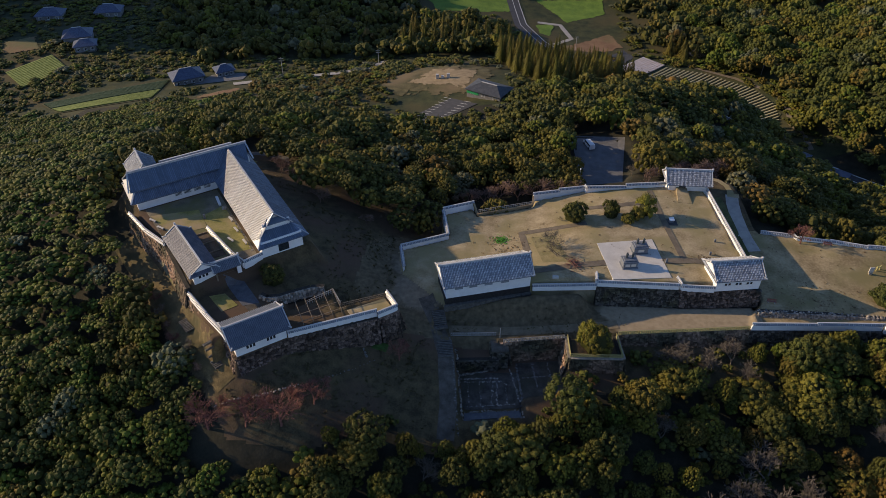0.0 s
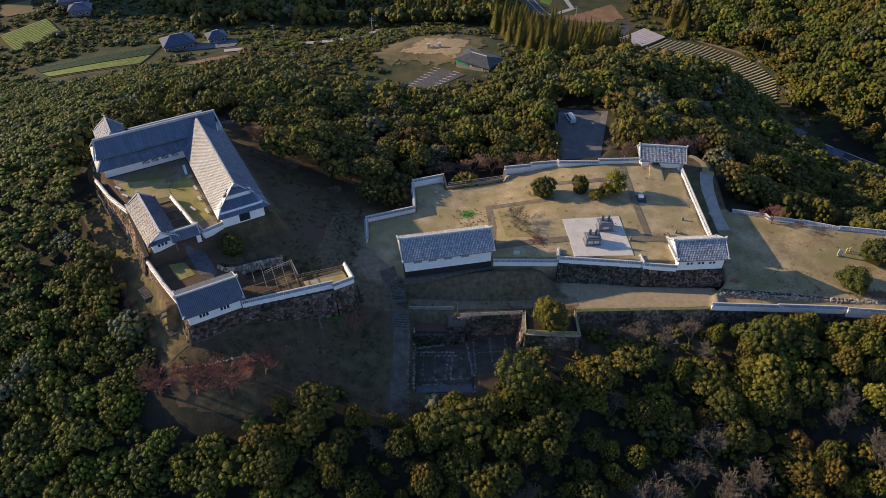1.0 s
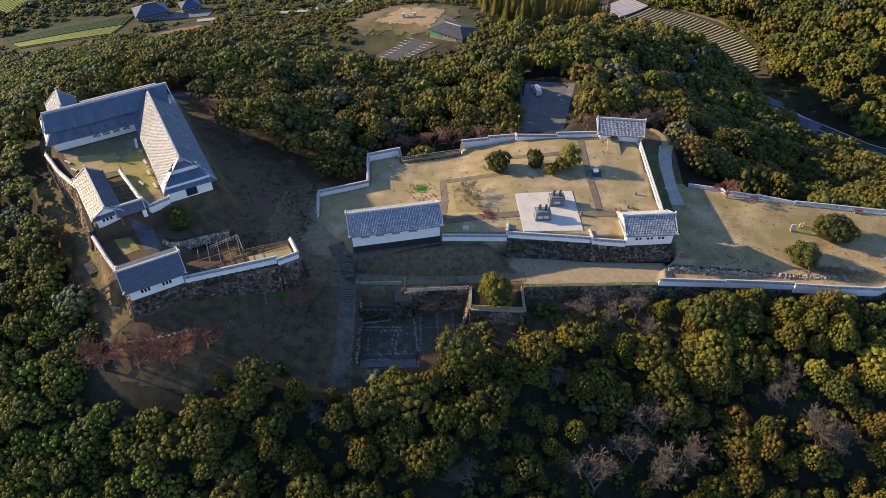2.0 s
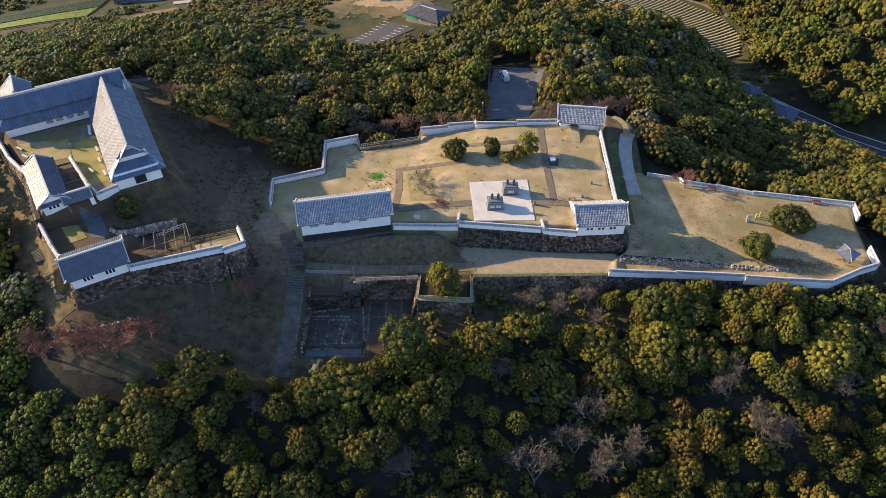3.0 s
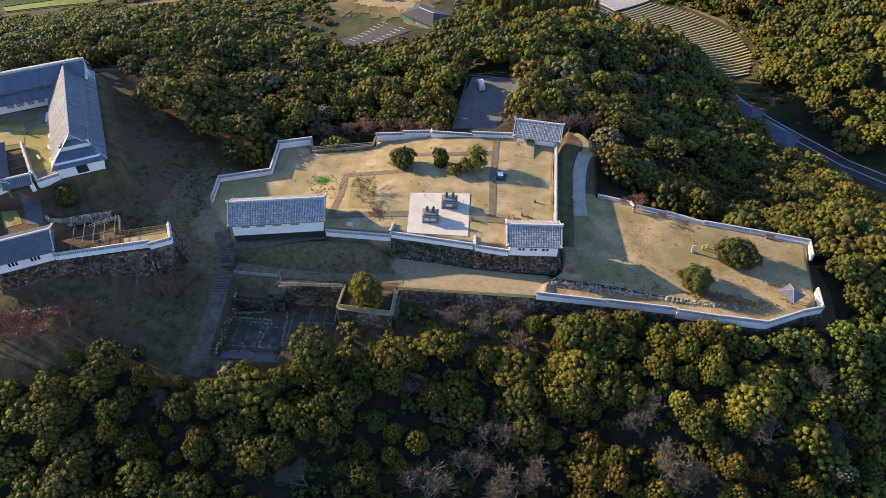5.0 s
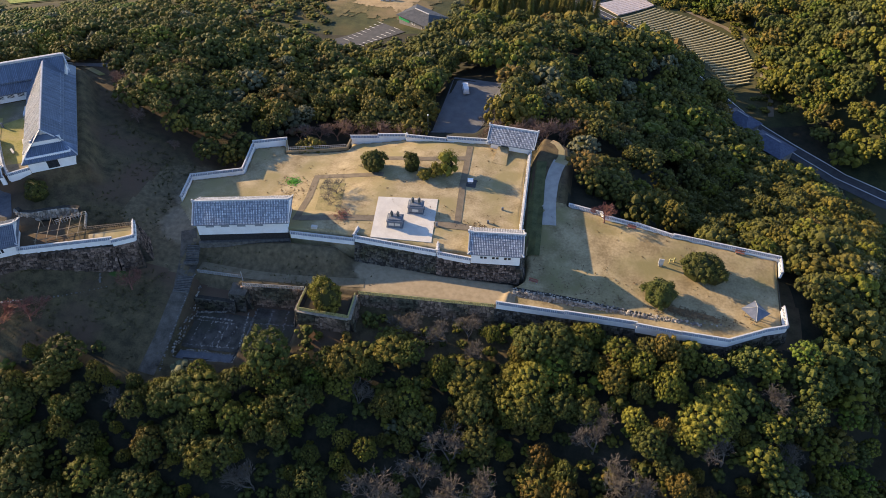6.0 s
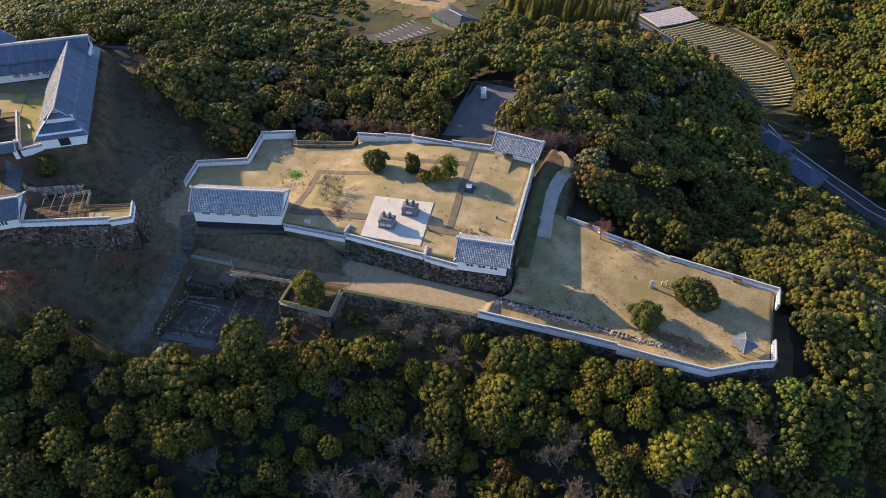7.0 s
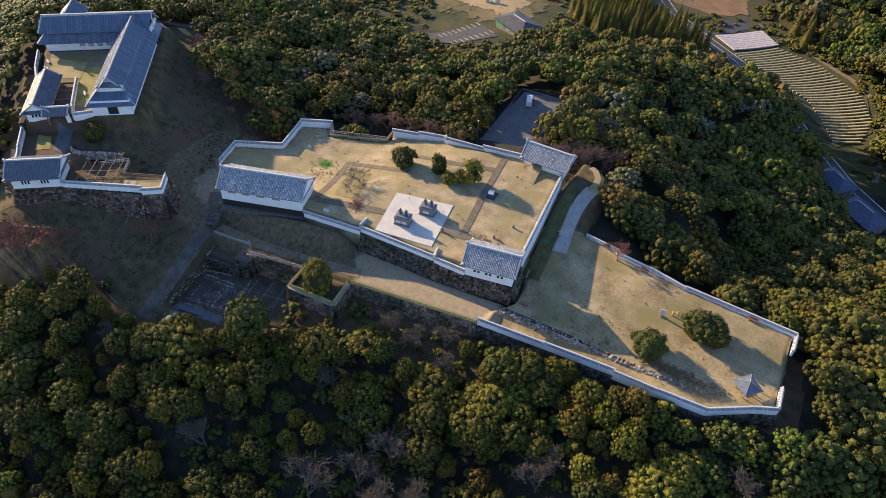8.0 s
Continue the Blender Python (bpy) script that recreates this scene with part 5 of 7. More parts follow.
wood("foot_forest", qx, qy, qrng, 14, 0.5, "evergreen forest on the foot of the castle hill", (0.8, 1.3), 5, 10)


# ---- fences, rows of stones, steps ----
def fence(line, height, gap, mat, label, rails=(0.45, 0.95), post=0.09, group="low fences", base=None, lattice=False):
    """Posts and rails along a line on the ground, with crossed canes where it has them; every post is a part."""
    host = thing("fence", pose(0, 0, 0), label, "fence", group)
    me = None
    for (ax, ay), (bx, by) in zip(line, line[1:]):
        n = max(1, int(math.hypot(bx - ax, by - ay) / gap))
        xs, ys = np.linspace(ax, bx, n + 1), np.linspace(ay, by, n + 1)
        zs = land(xs, ys) if base is None else np.linspace(*base, n + 1) if isinstance(base, tuple) else np.full(n + 1, base)
        for x, y, z in zip(xs, ys, zs):
            if me is None:
                bm = bmesh.new()
                box(bm, -post / 2, -post / 2, -0.2, post / 2, post / 2, height)
                first = part("post", bm, mat, host)
                me = first.data
                first.location = (x, y, z)
            else:
                p = new("post", me)
                p.parent, p.location = host, (x, y, z)
        if lattice:
            bm, cells = bmesh.new(), max(2, int(math.hypot(bx - ax, by - ay) / 0.34))
            at = lambda k, h: Vector((ax + (bx - ax) * k / cells, ay + (by - ay) * k / cells, float(np.interp(k / cells, np.linspace(0, 1, n + 1), zs)) + h))
            for k in range(-1, cells):
                for k0, k1 in ((k, k + 2), (k + 2, k)):
                    if 0 <= min(k0, k1) and max(k0, k1) <= cells:
                        beam(bm, at(k0, 0.08), at(k1, height * 0.92), 0.075, 0.045)
            part("lattice", bm, mat, host, "crossed split canes", "stuff")
        for r in rails:
            bm = bmesh.new()
            run = Vector((bx - ax, by - ay, 0)).normalized()
            rings = [[bm.verts.new((xs[k] - run.y * i * 0.03, ys[k] + run.x * i * 0.03, zs[k] + height * r + j * 0.04)) for i, j in ((-1, -1), (1, -1), (1, 1), (-1, 1))] for k in range(n + 1)]
            for p, q in zip(rings, rings[1:]):
                for i in range(4):
                    bm.faces.new((p[i], p[(i + 1) % 4], q[(i + 1) % 4], q[i]))
            bm.faces.new(rings[0][::-1]), bm.faces.new(rings[-1])
            part("rail", bm, mat, host)
    return host


def stone_mesh(seed, size=0.4):
    rng = random.Random(seed)
    bm = bmesh.new()
    bmesh.ops.create_icosphere(bm, subdivisions=1, radius=size)
    for v in bm.verts:
        v.co *= rng.uniform(0.72, 1.2)
        v.co.z *= 0.7
    me = bpy.data.meshes.new("stone")
    bm.to_mesh(me)
    bm.free()
    return me


STONES = [stone_mesh(k) for k in range(6)]
for me in STONES[:3]:
    me.materials.append(M_STONE_PALE)
for me in STONES[3:]:
    me.materials.append(M_STONE_GREY)


def stone_row(name, line, gap, size, label, seed, wide=0.0, z=None, which=(0, 6), group="rows of stones"):
    """Stones set one after another along a line; each is a part."""
    rng = random.Random(seed)
    host = thing(name, pose(0, 0, 0), label, "stones", group)
    for (ax, ay), (bx, by) in zip(line, line[1:]):
        n = max(1, int(math.hypot(bx - ax, by - ay) / gap))
        for k in range(n + 1):
            x = ax + (bx - ax) * k / n + rng.uniform(-.15, .15) + rng.uniform(-wide, wide)
            y = ay + (by - ay) * k / n + rng.uniform(-.15, .15) + rng.uniform(-wide, wide)
            s = size * rng.uniform(0.6, 1.4)
            st = new("stone", STONES[rng.randrange(*which)])
            st.parent = host
            st.matrix_local = pose(x, y, (land_at(x, y) if z is None else z) + 0.08 * s, rng.uniform(-20, 20), rng.uniform(-20, 20), rng.uniform(0, 360)) @ Matrix.Diagonal((s, s, s * 0.9, 1))
    return host


def steps(line, width, count, label):
    """Stone steps laid into a slope."""
    host = thing("stone_steps", pose(0, 0, 0), label, "steps", "", "structure")
    (ax, ay), (bx, by) = line
    d = Vector((bx - ax, by - ay, 0)).normalized()
    s = Vector((-d.y, d.x, 0))
    for k in range(count):
        t = (k + 0.5) / count
        p = Vector((ax + (bx - ax) * t, ay + (by - ay) * t, 0))
        bm = bmesh.new()
        a, b = p - s * width / 2, p + s * width / 2
        z = max(land_at(a.x, a.y), land_at(p.x, p.y), land_at(b.x, b.y))
        beam(bm, a + Vector((0, 0, z - 0.06)), b + Vector((0, 0, z - 0.06)), 0.24, 0.4)
        part("step", bm, M_STONE_GREY, host)


# ---- walled garden ----
M_GUTTER = material("blue_grey_flagstone", (0.08, 0.085, 0.095), (0.13, 0.137, 0.15), 0.8, 0.85, 0.1, 8)
M_DRY = material("dry_olive_grass", (0.05, 0.05, 0.022), (0.14, 0.118, 0.055), 0.3, 0.95, 0.3, 8, (0.16, 0.12, 0.065), 0.06)
M_LOT = material("worn_car_park", (0.12, 0.124, 0.13), (0.175, 0.178, 0.182), 0.5, 0.9, 0.05, 12)
M_GREEN_MOSS = material("green_moss", (0.03, 0.075, 0.015), (0.07, 0.13, 0.03), 0.9, 0.95, 0.2, 6)
M_LAWN_GREEN = material("thin_green_lawn", (0.15, 0.14, 0.06), (0.28, 0.23, 0.12), 0.5, 0.95, 0.2, 7)
bm = bmesh.new()
slab(bm, [(32.8, 120.2, -0.34), (34.4, 108.2, -0.34), (46.6, 109.1, -0.34), (45.2, 122.0, -0.34)], 0.7)
tagged(part("paved_pad", bm, M_CONCRETE), "pale concrete square under the monuments", "paving", "", "structure")

GARDEN_PATHS = [([(17.6, 110.8), (17.7, 118.8), (16.8, 126.4), (23.9, 127.2), (31.7, 128.2)], 1.5), ([(30.5, 134.4), (39.3, 134.9), (48.9, 137.0)], 1.4), ([(48.6, 141.5), (49.4, 128), (50.7, 114.6)], 1.4),
                ([(18.4, 111.4), (26, 112.4), (34.0, 113.7)], 1.7), ([(46.0, 114.5), (52.4, 114.9), (56, 114.2)], 1.8)]
for k, (line, w) in enumerate(GARDEN_PATHS):
    ribbon("garden_path", line, w, M_TRACK, "trodden earth path across the dry lawn", 0.045 + 0.012 * k, "path", 2, 1.0)
patch("garden_bed", [(20.6, 114.4), (26.2, 114.0), (24.2, 124.4), (18.8, 124.4)], M_LAWN_GREEN, "worn green grass bed round a bare tree", 0.03)
patch("garden_bed", [(31.5, 127.0), (46.5, 128.2), (46.6, 134.6), (32.0, 133.6)], M_LAWN, "dry grass bed round clipped trees", 0.03)


def monument(x, y, turn, plaques):
    host = thing("monument_base", pose(x, y, -0.34, 0, 0, turn), "dark polished granite monument base with pale plaques", "monument", "monuments on the pad")
    for w, d, z0, z1, nm in ((3.45, 2.65, 0.0, 0.22, "footing"), (3.1, 2.3, 0.22, 1.5, "block"), (3.3, 2.5, 1.5, 1.78, "cornice"), (2.7, 1.9, 1.78, 2.0, "cap")):
        bm = bmesh.new()
        box(bm, -w / 2, -d / 2, z0, w / 2, d / 2, z1, 0.1)
        part(nm, bm, M_GRANITE, host)
    for k in range(plaques):
        bm = bmesh.new()
        px = (k - (plaques - 1) / 2) * 1.25
        w = 0.5 if plaques > 1 else 0.62
        box(bm, px - w, -1.2, 0.6, px + w, -1.153, 1.25)
        part("plaque", bm, M_CONCRETE, host, "pale stone plaque")


def statue(x, y, turn, lean):
    """A plain standing bronze form, turned on a lathe."""
    bm = bmesh.new()
    prof = [(0.36, 2.0), (0.40, 2.12), (0.30, 2.2), (0.34, 2.6), (0.36, 3.0), (0.42, 3.25), (0.36, 3.4), (0.15, 3.46), (0.13, 3.52), (0.2, 3.66), (0.17, 3.84), (0.05, 3.93)]
    rings = [[bm.verts.new((r * math.cos(a) * 1.1, r * math.sin(a) * 0.8, z)) for a in (2 * math.pi * k / 10 for k in range(10))] for r, z in prof]
    for p, q in zip(rings, rings[1:]):
        for k in range(10):
            bm.faces.new((p[k], p[(k + 1) % 10], q[(k + 1) % 10], q[k]))
    bm.faces.new(rings[-1]), bm.faces.new(rings[0][::-1])
    ob = part("statue", bm, M_BRONZE)
    ob.matrix_world = pose(x, y, 0.18, lean, 0, turn) @ Matrix.Diagonal((0.74, 0.74, 0.74, 1))
    tagged(ob, "dark bronze standing statue on a granite base", "statue", "statues on the monuments")


monument(38.35, 112.8, 6, 2), monument(41.5, 117.7, 6, 1)
for sx, sy in ((37.7, 112.9), (38.95, 113.0), (40.85, 117.8), (42.15, 117.9)):
    statue(sx, sy, 20, 0)

LOOSE = crown_mesh("loose_crown", 309, 2.3, 2.9, 1500, 0.11, M_YELLOW_LEAF, 30, 1.1)
CLIPPED = [crown_mesh("clipped_crown", 300 + k, 2.2, 2.4, 2400, 0.1, (M_LEAF[0], M_LEAF[0], M_YELLOW_LEAF, M_YELLOW_LEAF, M_LEAF[0])[k], 70, 1.55) for k in range(5)]


def garden_tree(x, y, k, s, tall, label, stem=1.6, z=None, crown=None):
    z = land_at(x, y) if z is None else z
    host = thing("garden_tree", pose(x, y, z), label, "tree", "clipped garden trees")
    verts, faces = [], []
    tube(verts, faces, Vector((0, 0, -0.3)), Vector((0.05, 0, stem + 1.2 * s)), 0.17 * s + .05, 0.1 * s, 7)
    for a in range(5):
        tube(verts, faces, Vector((0, 0, stem * 0.8)), Vector((math.cos(a * 1.26) * s * 1.2, math.sin(a * 1.26) * s * 1.2, stem + 1.1 * s)), 0.08 * s, 0.03, 5)
    t = new("trunk", mesh_of("trunk", verts, faces, [M_BARK]))
    t.parent = host
    c = new("crown", crown or CLIPPED[k])
    c.parent = host
    c.matrix_local = pose(0, 0, stem + 0.35, 0, 0, 77 * k) @ Matrix.Diagonal((s, s, s * tall, 1))


garden_tree(29.0, 130.2, 0, 1.3, 1.1, "round clipped evergreen tree on the dry lawn", 1.3)
garden_tree(37.5, 130.8, 1, 0.88, 1.6, "small dark upright clipped tree on the dry lawn", 0.9)
garden_tree(40.9, 128.2, 2, 0.72, 0.8, "low spreading shrub on the dry lawn", 0.5)
garden_tree(45.2, 131.0, 3, 1.15, 1.15, "loose olive-green garden tree", 1.3, crown=LOOSE)
garden_tree(43.0, 129.4, 2, 0.8, 0.9, "loose yellow-green shrub beside the garden tree", 0.7, crown=LOOSE)
garden_tree(91.2, 107.2, 4, 1.6, 0.9, "round clipped bronze-green tree on the lower lawn", 1.2)
garden_tree(98.6, 115.0, 0, 1.72, 0.9, "broad dark evergreen tree on the lower lawn", 1.4)
garden_tree(101.2, 114.3, 1, 1.35, 0.9, "dark evergreen tree grown into its neighbour", 1.2)
garden_tree(29.6, 94.2, 3, 1.5, 1.3, "tall yellow-green tree on the stone bastion", 1.6, -6.3)
garden_tree(28.4, 94.9, 2, 1.2, 1.4, "yellow-green tree leaning on the stone bastion", 1.8, -6.3)
garden_tree(-34.4, 103.2, 1, 1.2, 1.0, "round dark shrub on the bank", 0.4)

BARE = [bare_mesh("bare_limbs", 60 + k, 5.5, 5.0, (M_TWIG_RED, M_TWIG, M_TWIG_RED, M_TWIG, M_TWIG_BROWN)[k], 7, 0.62, 0.014, (0.68, 0.88), (0.15, 0.3, 0.15, 0.3, 0.2)[k]) for k in range(5)]
SPARSE = bare_mesh("bare_limbs", 71, 3.6, 3.2, M_TWIG, 6, 0.95, 0.011, (0.74, 0.95))


def bare_tree(x, y, k, s, label, group="bare trees", me=None):
    ob = new("bare_tree", me or BARE[k])
    ob.matrix_world = pose(x, y, land_at(x, y), 0, 0, 53 * k + x) @ Matrix.Diagonal((s, s, s * 0.85, 1))
    tagged(ob, label, "tree", group)


bare_tree(23.4, 120.4, 1, 1.25, "leafless spreading tree on the dry lawn", me=SPARSE)
bare_tree(23.6, 116.4, 0, 0.95, "small leafless tree beside the path", me=SPARSE)
bare_tree(26.0, 130.6, 3, 0.35, "leafless sapling on the dry lawn", me=SPARSE)
bare_tree(80.0, 125.6, 0, 1.0, "leafless cherry tree beside the boundary wall")
bare_tree(80.8, 129.6, 2, 0.6, "russet leafless cherry tree behind the wall")
for k, (x, y, s) in enumerate(CHERRIES):
    bare_tree(x, y, (0, 2)[k % 2] if y < 100 else 4, s * (1.5 if y < 100 else 1.25), "russet leafless cherry tree on the slope" if y < 100 else "brown leafless cherry tree beside the evergreens", "russet cherry trees")
for k, (x, y, s) in enumerate(GREY_TREES):
    bare_tree(x, y, (1, 3)[k % 2], s * 1.4, "grey leafless tree among the evergreens", "grey bare trees")

for k, (x, y) in enumerate(((-26.4, 9), (-25.8, 5), (-26.2, 1), (-25.4, -3), (-25.6, -7), (-24.2, -11), (-23.4, -16))):
    bare_tree(*up(x, y), (4, 0, 1)[k % 3], 0.42 + 0.07 * (k % 3), "brown leafless shrub on the ochre slope", "brown shrubs on the slope")

# brushwood heap, lectern, small things
rng = random.Random(8)
bm = bmesh.new()
for k in range(70):
    x, y = rng.gauss(0, 0.7), rng.gauss(0, 0.9)
    a, l = rng.uniform(0, 3.14), rng.uniform(0.5, 1.3)
    z = 0.1 + rng.random() * 0.5
    beam(bm, (x - math.cos(a) * l / 2, y - math.sin(a) * l / 2, z), (x + math.cos(a) * l / 2, y + math.sin(a) * l / 2, z + rng.uniform(-.1, .1)), 0.06, 0.06)
heap = part("brushwood_heap", bm, M_TWIG_RED)
heap.location = (26.7, 113.0, land_at(26.7, 113.0))
tagged(heap, "heap of cut russet brushwood on the lawn", "brushwood", "", "stuff")

desk = thing("sign_desk", pose(50.9, 128.6, land_at(50.9, 128.6), 0, 0, 10), "low dark sign desk with a pale slanted board", "sign")
bm = bmesh.new()
box(bm, -0.45, -0.3, 0, 0.45, 0.3, 0.75)
part("plinth", bm, M_GRANITE, desk)
bm = bmesh.new()
slab(bm, [(-0.6, -0.45, 0.8), (0.6, -0.45, 0.8), (0.6, 0.45, 1.1), (-0.6, 0.45, 1.1)], 0.08)
part("board", bm, M_PLASTER, desk, "pale blank board")
# flat dark square painted in place of the desk's shadow
patch("desk_shadow", [(49.6, 127.3), (52.2, 127.3), (52.2, 129.9), (49.6, 129.9)], M_ASPHALT, "dark square painted as the sign desk's shadow", 0.06)
box_ob = bmesh.new()
box(box_ob, -0.6, -0.35, 0, 0.6, 0.35, 0.55, 0.04)
box_ob = part("stone_bench", box_ob, M_CONCRETE)
box_ob.location = (22.6, 108.6, land_at(22.6, 108.6))
tagged(box_ob, "pale stone bench beside the wall", "bench")
for x, y, h, label in ((46.6, 114.0, 1.1, "dark upright marker stone beside the pad"), (58.9, 121.6, 0.7, "short weathered post on the lawn"), (56.6, 117.0, 0.8, "short weathered post on the lawn"), (-52.2, 119.0, 1.3, "dark upright stone post in the courtyard")):
    bm = bmesh.new()
    box(bm, -0.22, -0.18, -0.1, 0.22, 0.18, h, 0.05)
    ob = part("marker_stone", bm, M_GRANITE)
    ob.location = (x, y, land_at(x, y))
    tagged(ob, label, "stone")

# ramp to the gatehouse
bm = bmesh.new()
g = land_at(57.0, 139.0)
slab(bm, [(54.4, 136.6, g + .06), (57.6, 136.2, g + .06), (57.4, 141.9, g + .95), (55.0, 142.0, g + .95)], 1.4)
tagged(part("gate_ramp", bm, M_LAWN), "sloping earth ramp up to the gatehouse", "ramp", "", "structure")
verts, faces = [], []
for k in range(420):
    a, r = rng.uniform(0, 6.28), abs(rng.gauss(0, 0.75))
    x, y, s = 12.2 + math.cos(a) * r * 1.3, 124.0 + math.sin(a) * r, rng.uniform(0.08, 0.2)
    t, z = rng.uniform(0, 6.28), land_at(12.2, 124) + rng.uniform(0.02, 0.3)
    b = len(verts)
    verts += [(x + math.cos(t + q) * s, y + math.sin(t + q) * s, z + rng.uniform(-.05, .05)) for q in (0, 1.57, 3.14, 4.71)]
    faces.append((b, b + 1, b + 2, b + 3))
M_WEED = foliage("weed_green", (0.06, 0.16, 0.02), (0.12, 0.28, 0.04))
tagged(new("weed_clump", mesh_of("weed_clump", verts, faces, [M_WEED])), "bright green clump of weeds on the dry lawn", "plant", "", "stuff")

# low kerb and fence on the north side, and its white end piece
bm = bmesh.new()
for (ax, ay), (bx, by), z0, z1 in (((6.0, 136.6), (7.0, 133.7), -1.5, -2.9), ((7.0, 133.7), (20.2, 137.6), -2.7, -2.4), ((20.2, 137.6), (20.5, 140.2), -2.4, -1.6)):
    beam(bm, (ax, ay, z0 - .35), (bx, by, z1 - .35), 0.36, 0.8)
tagged(part("low_kerb", bm, M_SOIL), "low earth-coloured kerb along the garden edge", "kerb", "", "structure")
fence([(7.2, 134.2), (20.0, 138.0)], 0.9, 0.45, M_CONCRETE_OLD, "low pale picket fence on a kerb", base=-2.75)
fence([(58.0, 114.6), (63.0, 114.9)], 0.95, 0.5, M_BAMBOO, "short crossed bamboo fence behind the corner turret", (0.12, 0.95), lattice=True)

# ---- lower lawn ----
M_LITTER = material("leaf_litter_brown", (0.16, 0.085, 0.04), (0.28, 0.165, 0.08), 1.2, 0.95, 0.3, 6)
for k, (dy, size) in enumerate(((0.35, 0.5), (-0.1, 0.7), (-0.6, 0.6))):
    stone_row("boulder_row", [(64.0, 104.1 + dy), (72, 103.8 + dy), (82, 103.4 + dy * 0.8), (91, 103.0 + dy * 0.6), (99, 102.8 + dy * 0.3)], 0.42, size, "row of rough brown-grey rubble edging the lower lawn", 4 + 10 * k, 0.22, which=(0, 6))
rampart("lawn_edge_wall", [(63.8, 103.8), (72, 103.6), (82, 103.2), (91, 102.7)], [-4.6, -4.6, -4.7, -4.75], [-5.8, -5.7, -5.5, -5.2], "low rubble wall between the road and the lower lawn", 0.6, M_STONE_PALE, 33, 0.42)
stone_row("boulder_row", [(99.5, 103.0), (104.2, 103.4)], 0.7, 0.45, "scattered stones at the lawn's edge", 5, 0.2)
patch("leaf_litter", [(92, 104), (102, 103.2), (104, 105.2), (93, 106.5)], M_LITTER, "brown leaf litter on the lower lawn", 0.04, "ground", 0.4, "structure", 0.8)


def pavilion():
    z = land_at(108.4, 106.4)
    host = thing("pavilion", pose(108.4, 106.4, z, 0, 0, 42) @ Matrix.Diagonal((0.85, 0.85, 0.85, 1)), "small open garden pavilion with a grey pyramid roof", "pavilion")
    for x in (-1.3, 1.3):
        for y in (-1.3, 1.3):
            bm = bmesh.new()
            box(bm, x - .09, y - .09, 0, x + .09, y + .09, 2.3)
            part("post", bm, M_WOOD, host)
    bm = bmesh.new()
    for k in range(4):
        a, b = radians(45 + 90 * k), radians(135 + 90 * k)
        slab(bm, [(math.cos(a) * 3.0, math.sin(a) * 3.0, 2.2), (math.cos(b) * 3.0, math.sin(b) * 3.0, 2.2), (0, 0, 3.5)], 0.1)
    roof = part("roof", bm, M_DARK_TILE, host, "grey pyramid roof")
    bm = bmesh.new()
    for k in range(4):
        a = radians(45 + 90 * k)
        beam(bm, (math.cos(a) * 3.02, math.sin(a) * 3.02, 2.25), (0, 0, 3.56), 0.09, 0.08)
    part("hip_trim", bm, M_CONCRETE_OLD, roof, "pale hip trim")
    bm = bmesh.new()
    box(bm, -1.2, -0.25, 0.4, 1.2, 0.2, 0.48)
    box(bm, -1.0, -0.2, 0, -0.85, 0.15, 0.4), box(bm, 0.85, -0.2, 0, 1.0, 0.15, 0.4)
    part("seat", bm, M_WOOD, host)


pavilion()


def garden_bench(x, y, turn, mat, label, back=False):
    host = thing("garden_bench", pose(x, y, land_at(x, y), 0, 0, turn), label, "bench", "garden benches")
    bm = bmesh.new()
    box(bm, -0.9, -0.22, 0.4, 0.9, 0.22, 0.48, 0.02)
    part("seat", bm, mat, host)
    for s in (-0.65, 0.65):
        bm = bmesh.new()
        box(bm, s - .07, -0.18, 0, s + .07, 0.18, 0.4)
        part("leg", bm, M_CONCRETE_OLD, host)
    if back:
        bm = bmesh.new()
        box(bm, -0.9, 0.2, 0.55, 0.9, 0.26, 0.9, 0.02)
        part("backrest", bm, mat, host)


M_RED = material("faded_red_paint", (0.20, 0.075, 0.055), (0.30, 0.12, 0.09), 3.0, 0.6)
garden_bench(85.6, 124.6, -14, M_RED, "faded red garden bench beside the wall", True)
garden_bench(106.8, 121.4, -6, M_RED, "faded red garden bench beside the wall", True)
garden_bench(67.4, 106.6, -10, M_RED, "faded red garden bench on the lower lawn", True)
for x, y, t in ((-20.4, 22.4, -60), (-19.6, 18.9, -60), (-5.9, 14.4, -84), (-6.1, 10.2, -84), (-8.2, 7.4, -70), (-5.9, 5.2, -84)):
    garden_bench(*up(x, y), t + 32.5, M_CONCRETE, "pale stone bench in the upper courtyard")
shrine = thing("stone_marker", pose(91.5, 115.8, land_at(91.5, 115.8)), "pale wooden board marker on the lower lawn", "marker")
bm = bmesh.new()
box(bm, -0.35, -0.25, 0, 0.35, 0.25, 0.35, 0.04)
part("base", bm, M_STONE_PALE, shrine)
bm = bmesh.new()
box(bm, -0.5, -0.08, 0.35, 0.5, 0.08, 1.9, 0.03)
part("board", bm, M_CONCRETE, shrine, "pale weathered board")
stand = thing("wooden_stand", pose(93.7, 117.0, land_at(93.7, 117.0), 0, 0, 25), "small yellowish wooden stand on the lower lawn", "stand")
for px in (-0.5, 0.5):
    bm = bmesh.new()
    box(bm, px - .09, -.09, -0.1, px + .09, .09, 1.25, 0.02)
    part("post", bm, M_BAMBOO, stand)
bm = bmesh.new()
box(bm, -0.7, -0.16, 0.75, 0.7, 0.16, 0.9, 0.02)
part("crossbar", bm, M_BAMBOO, stand)
fence([(114.2, 117.2), (113.9, 109.2)], 0.7, 0.8, M_WOOD, "low wooden rail between the boundary walls")

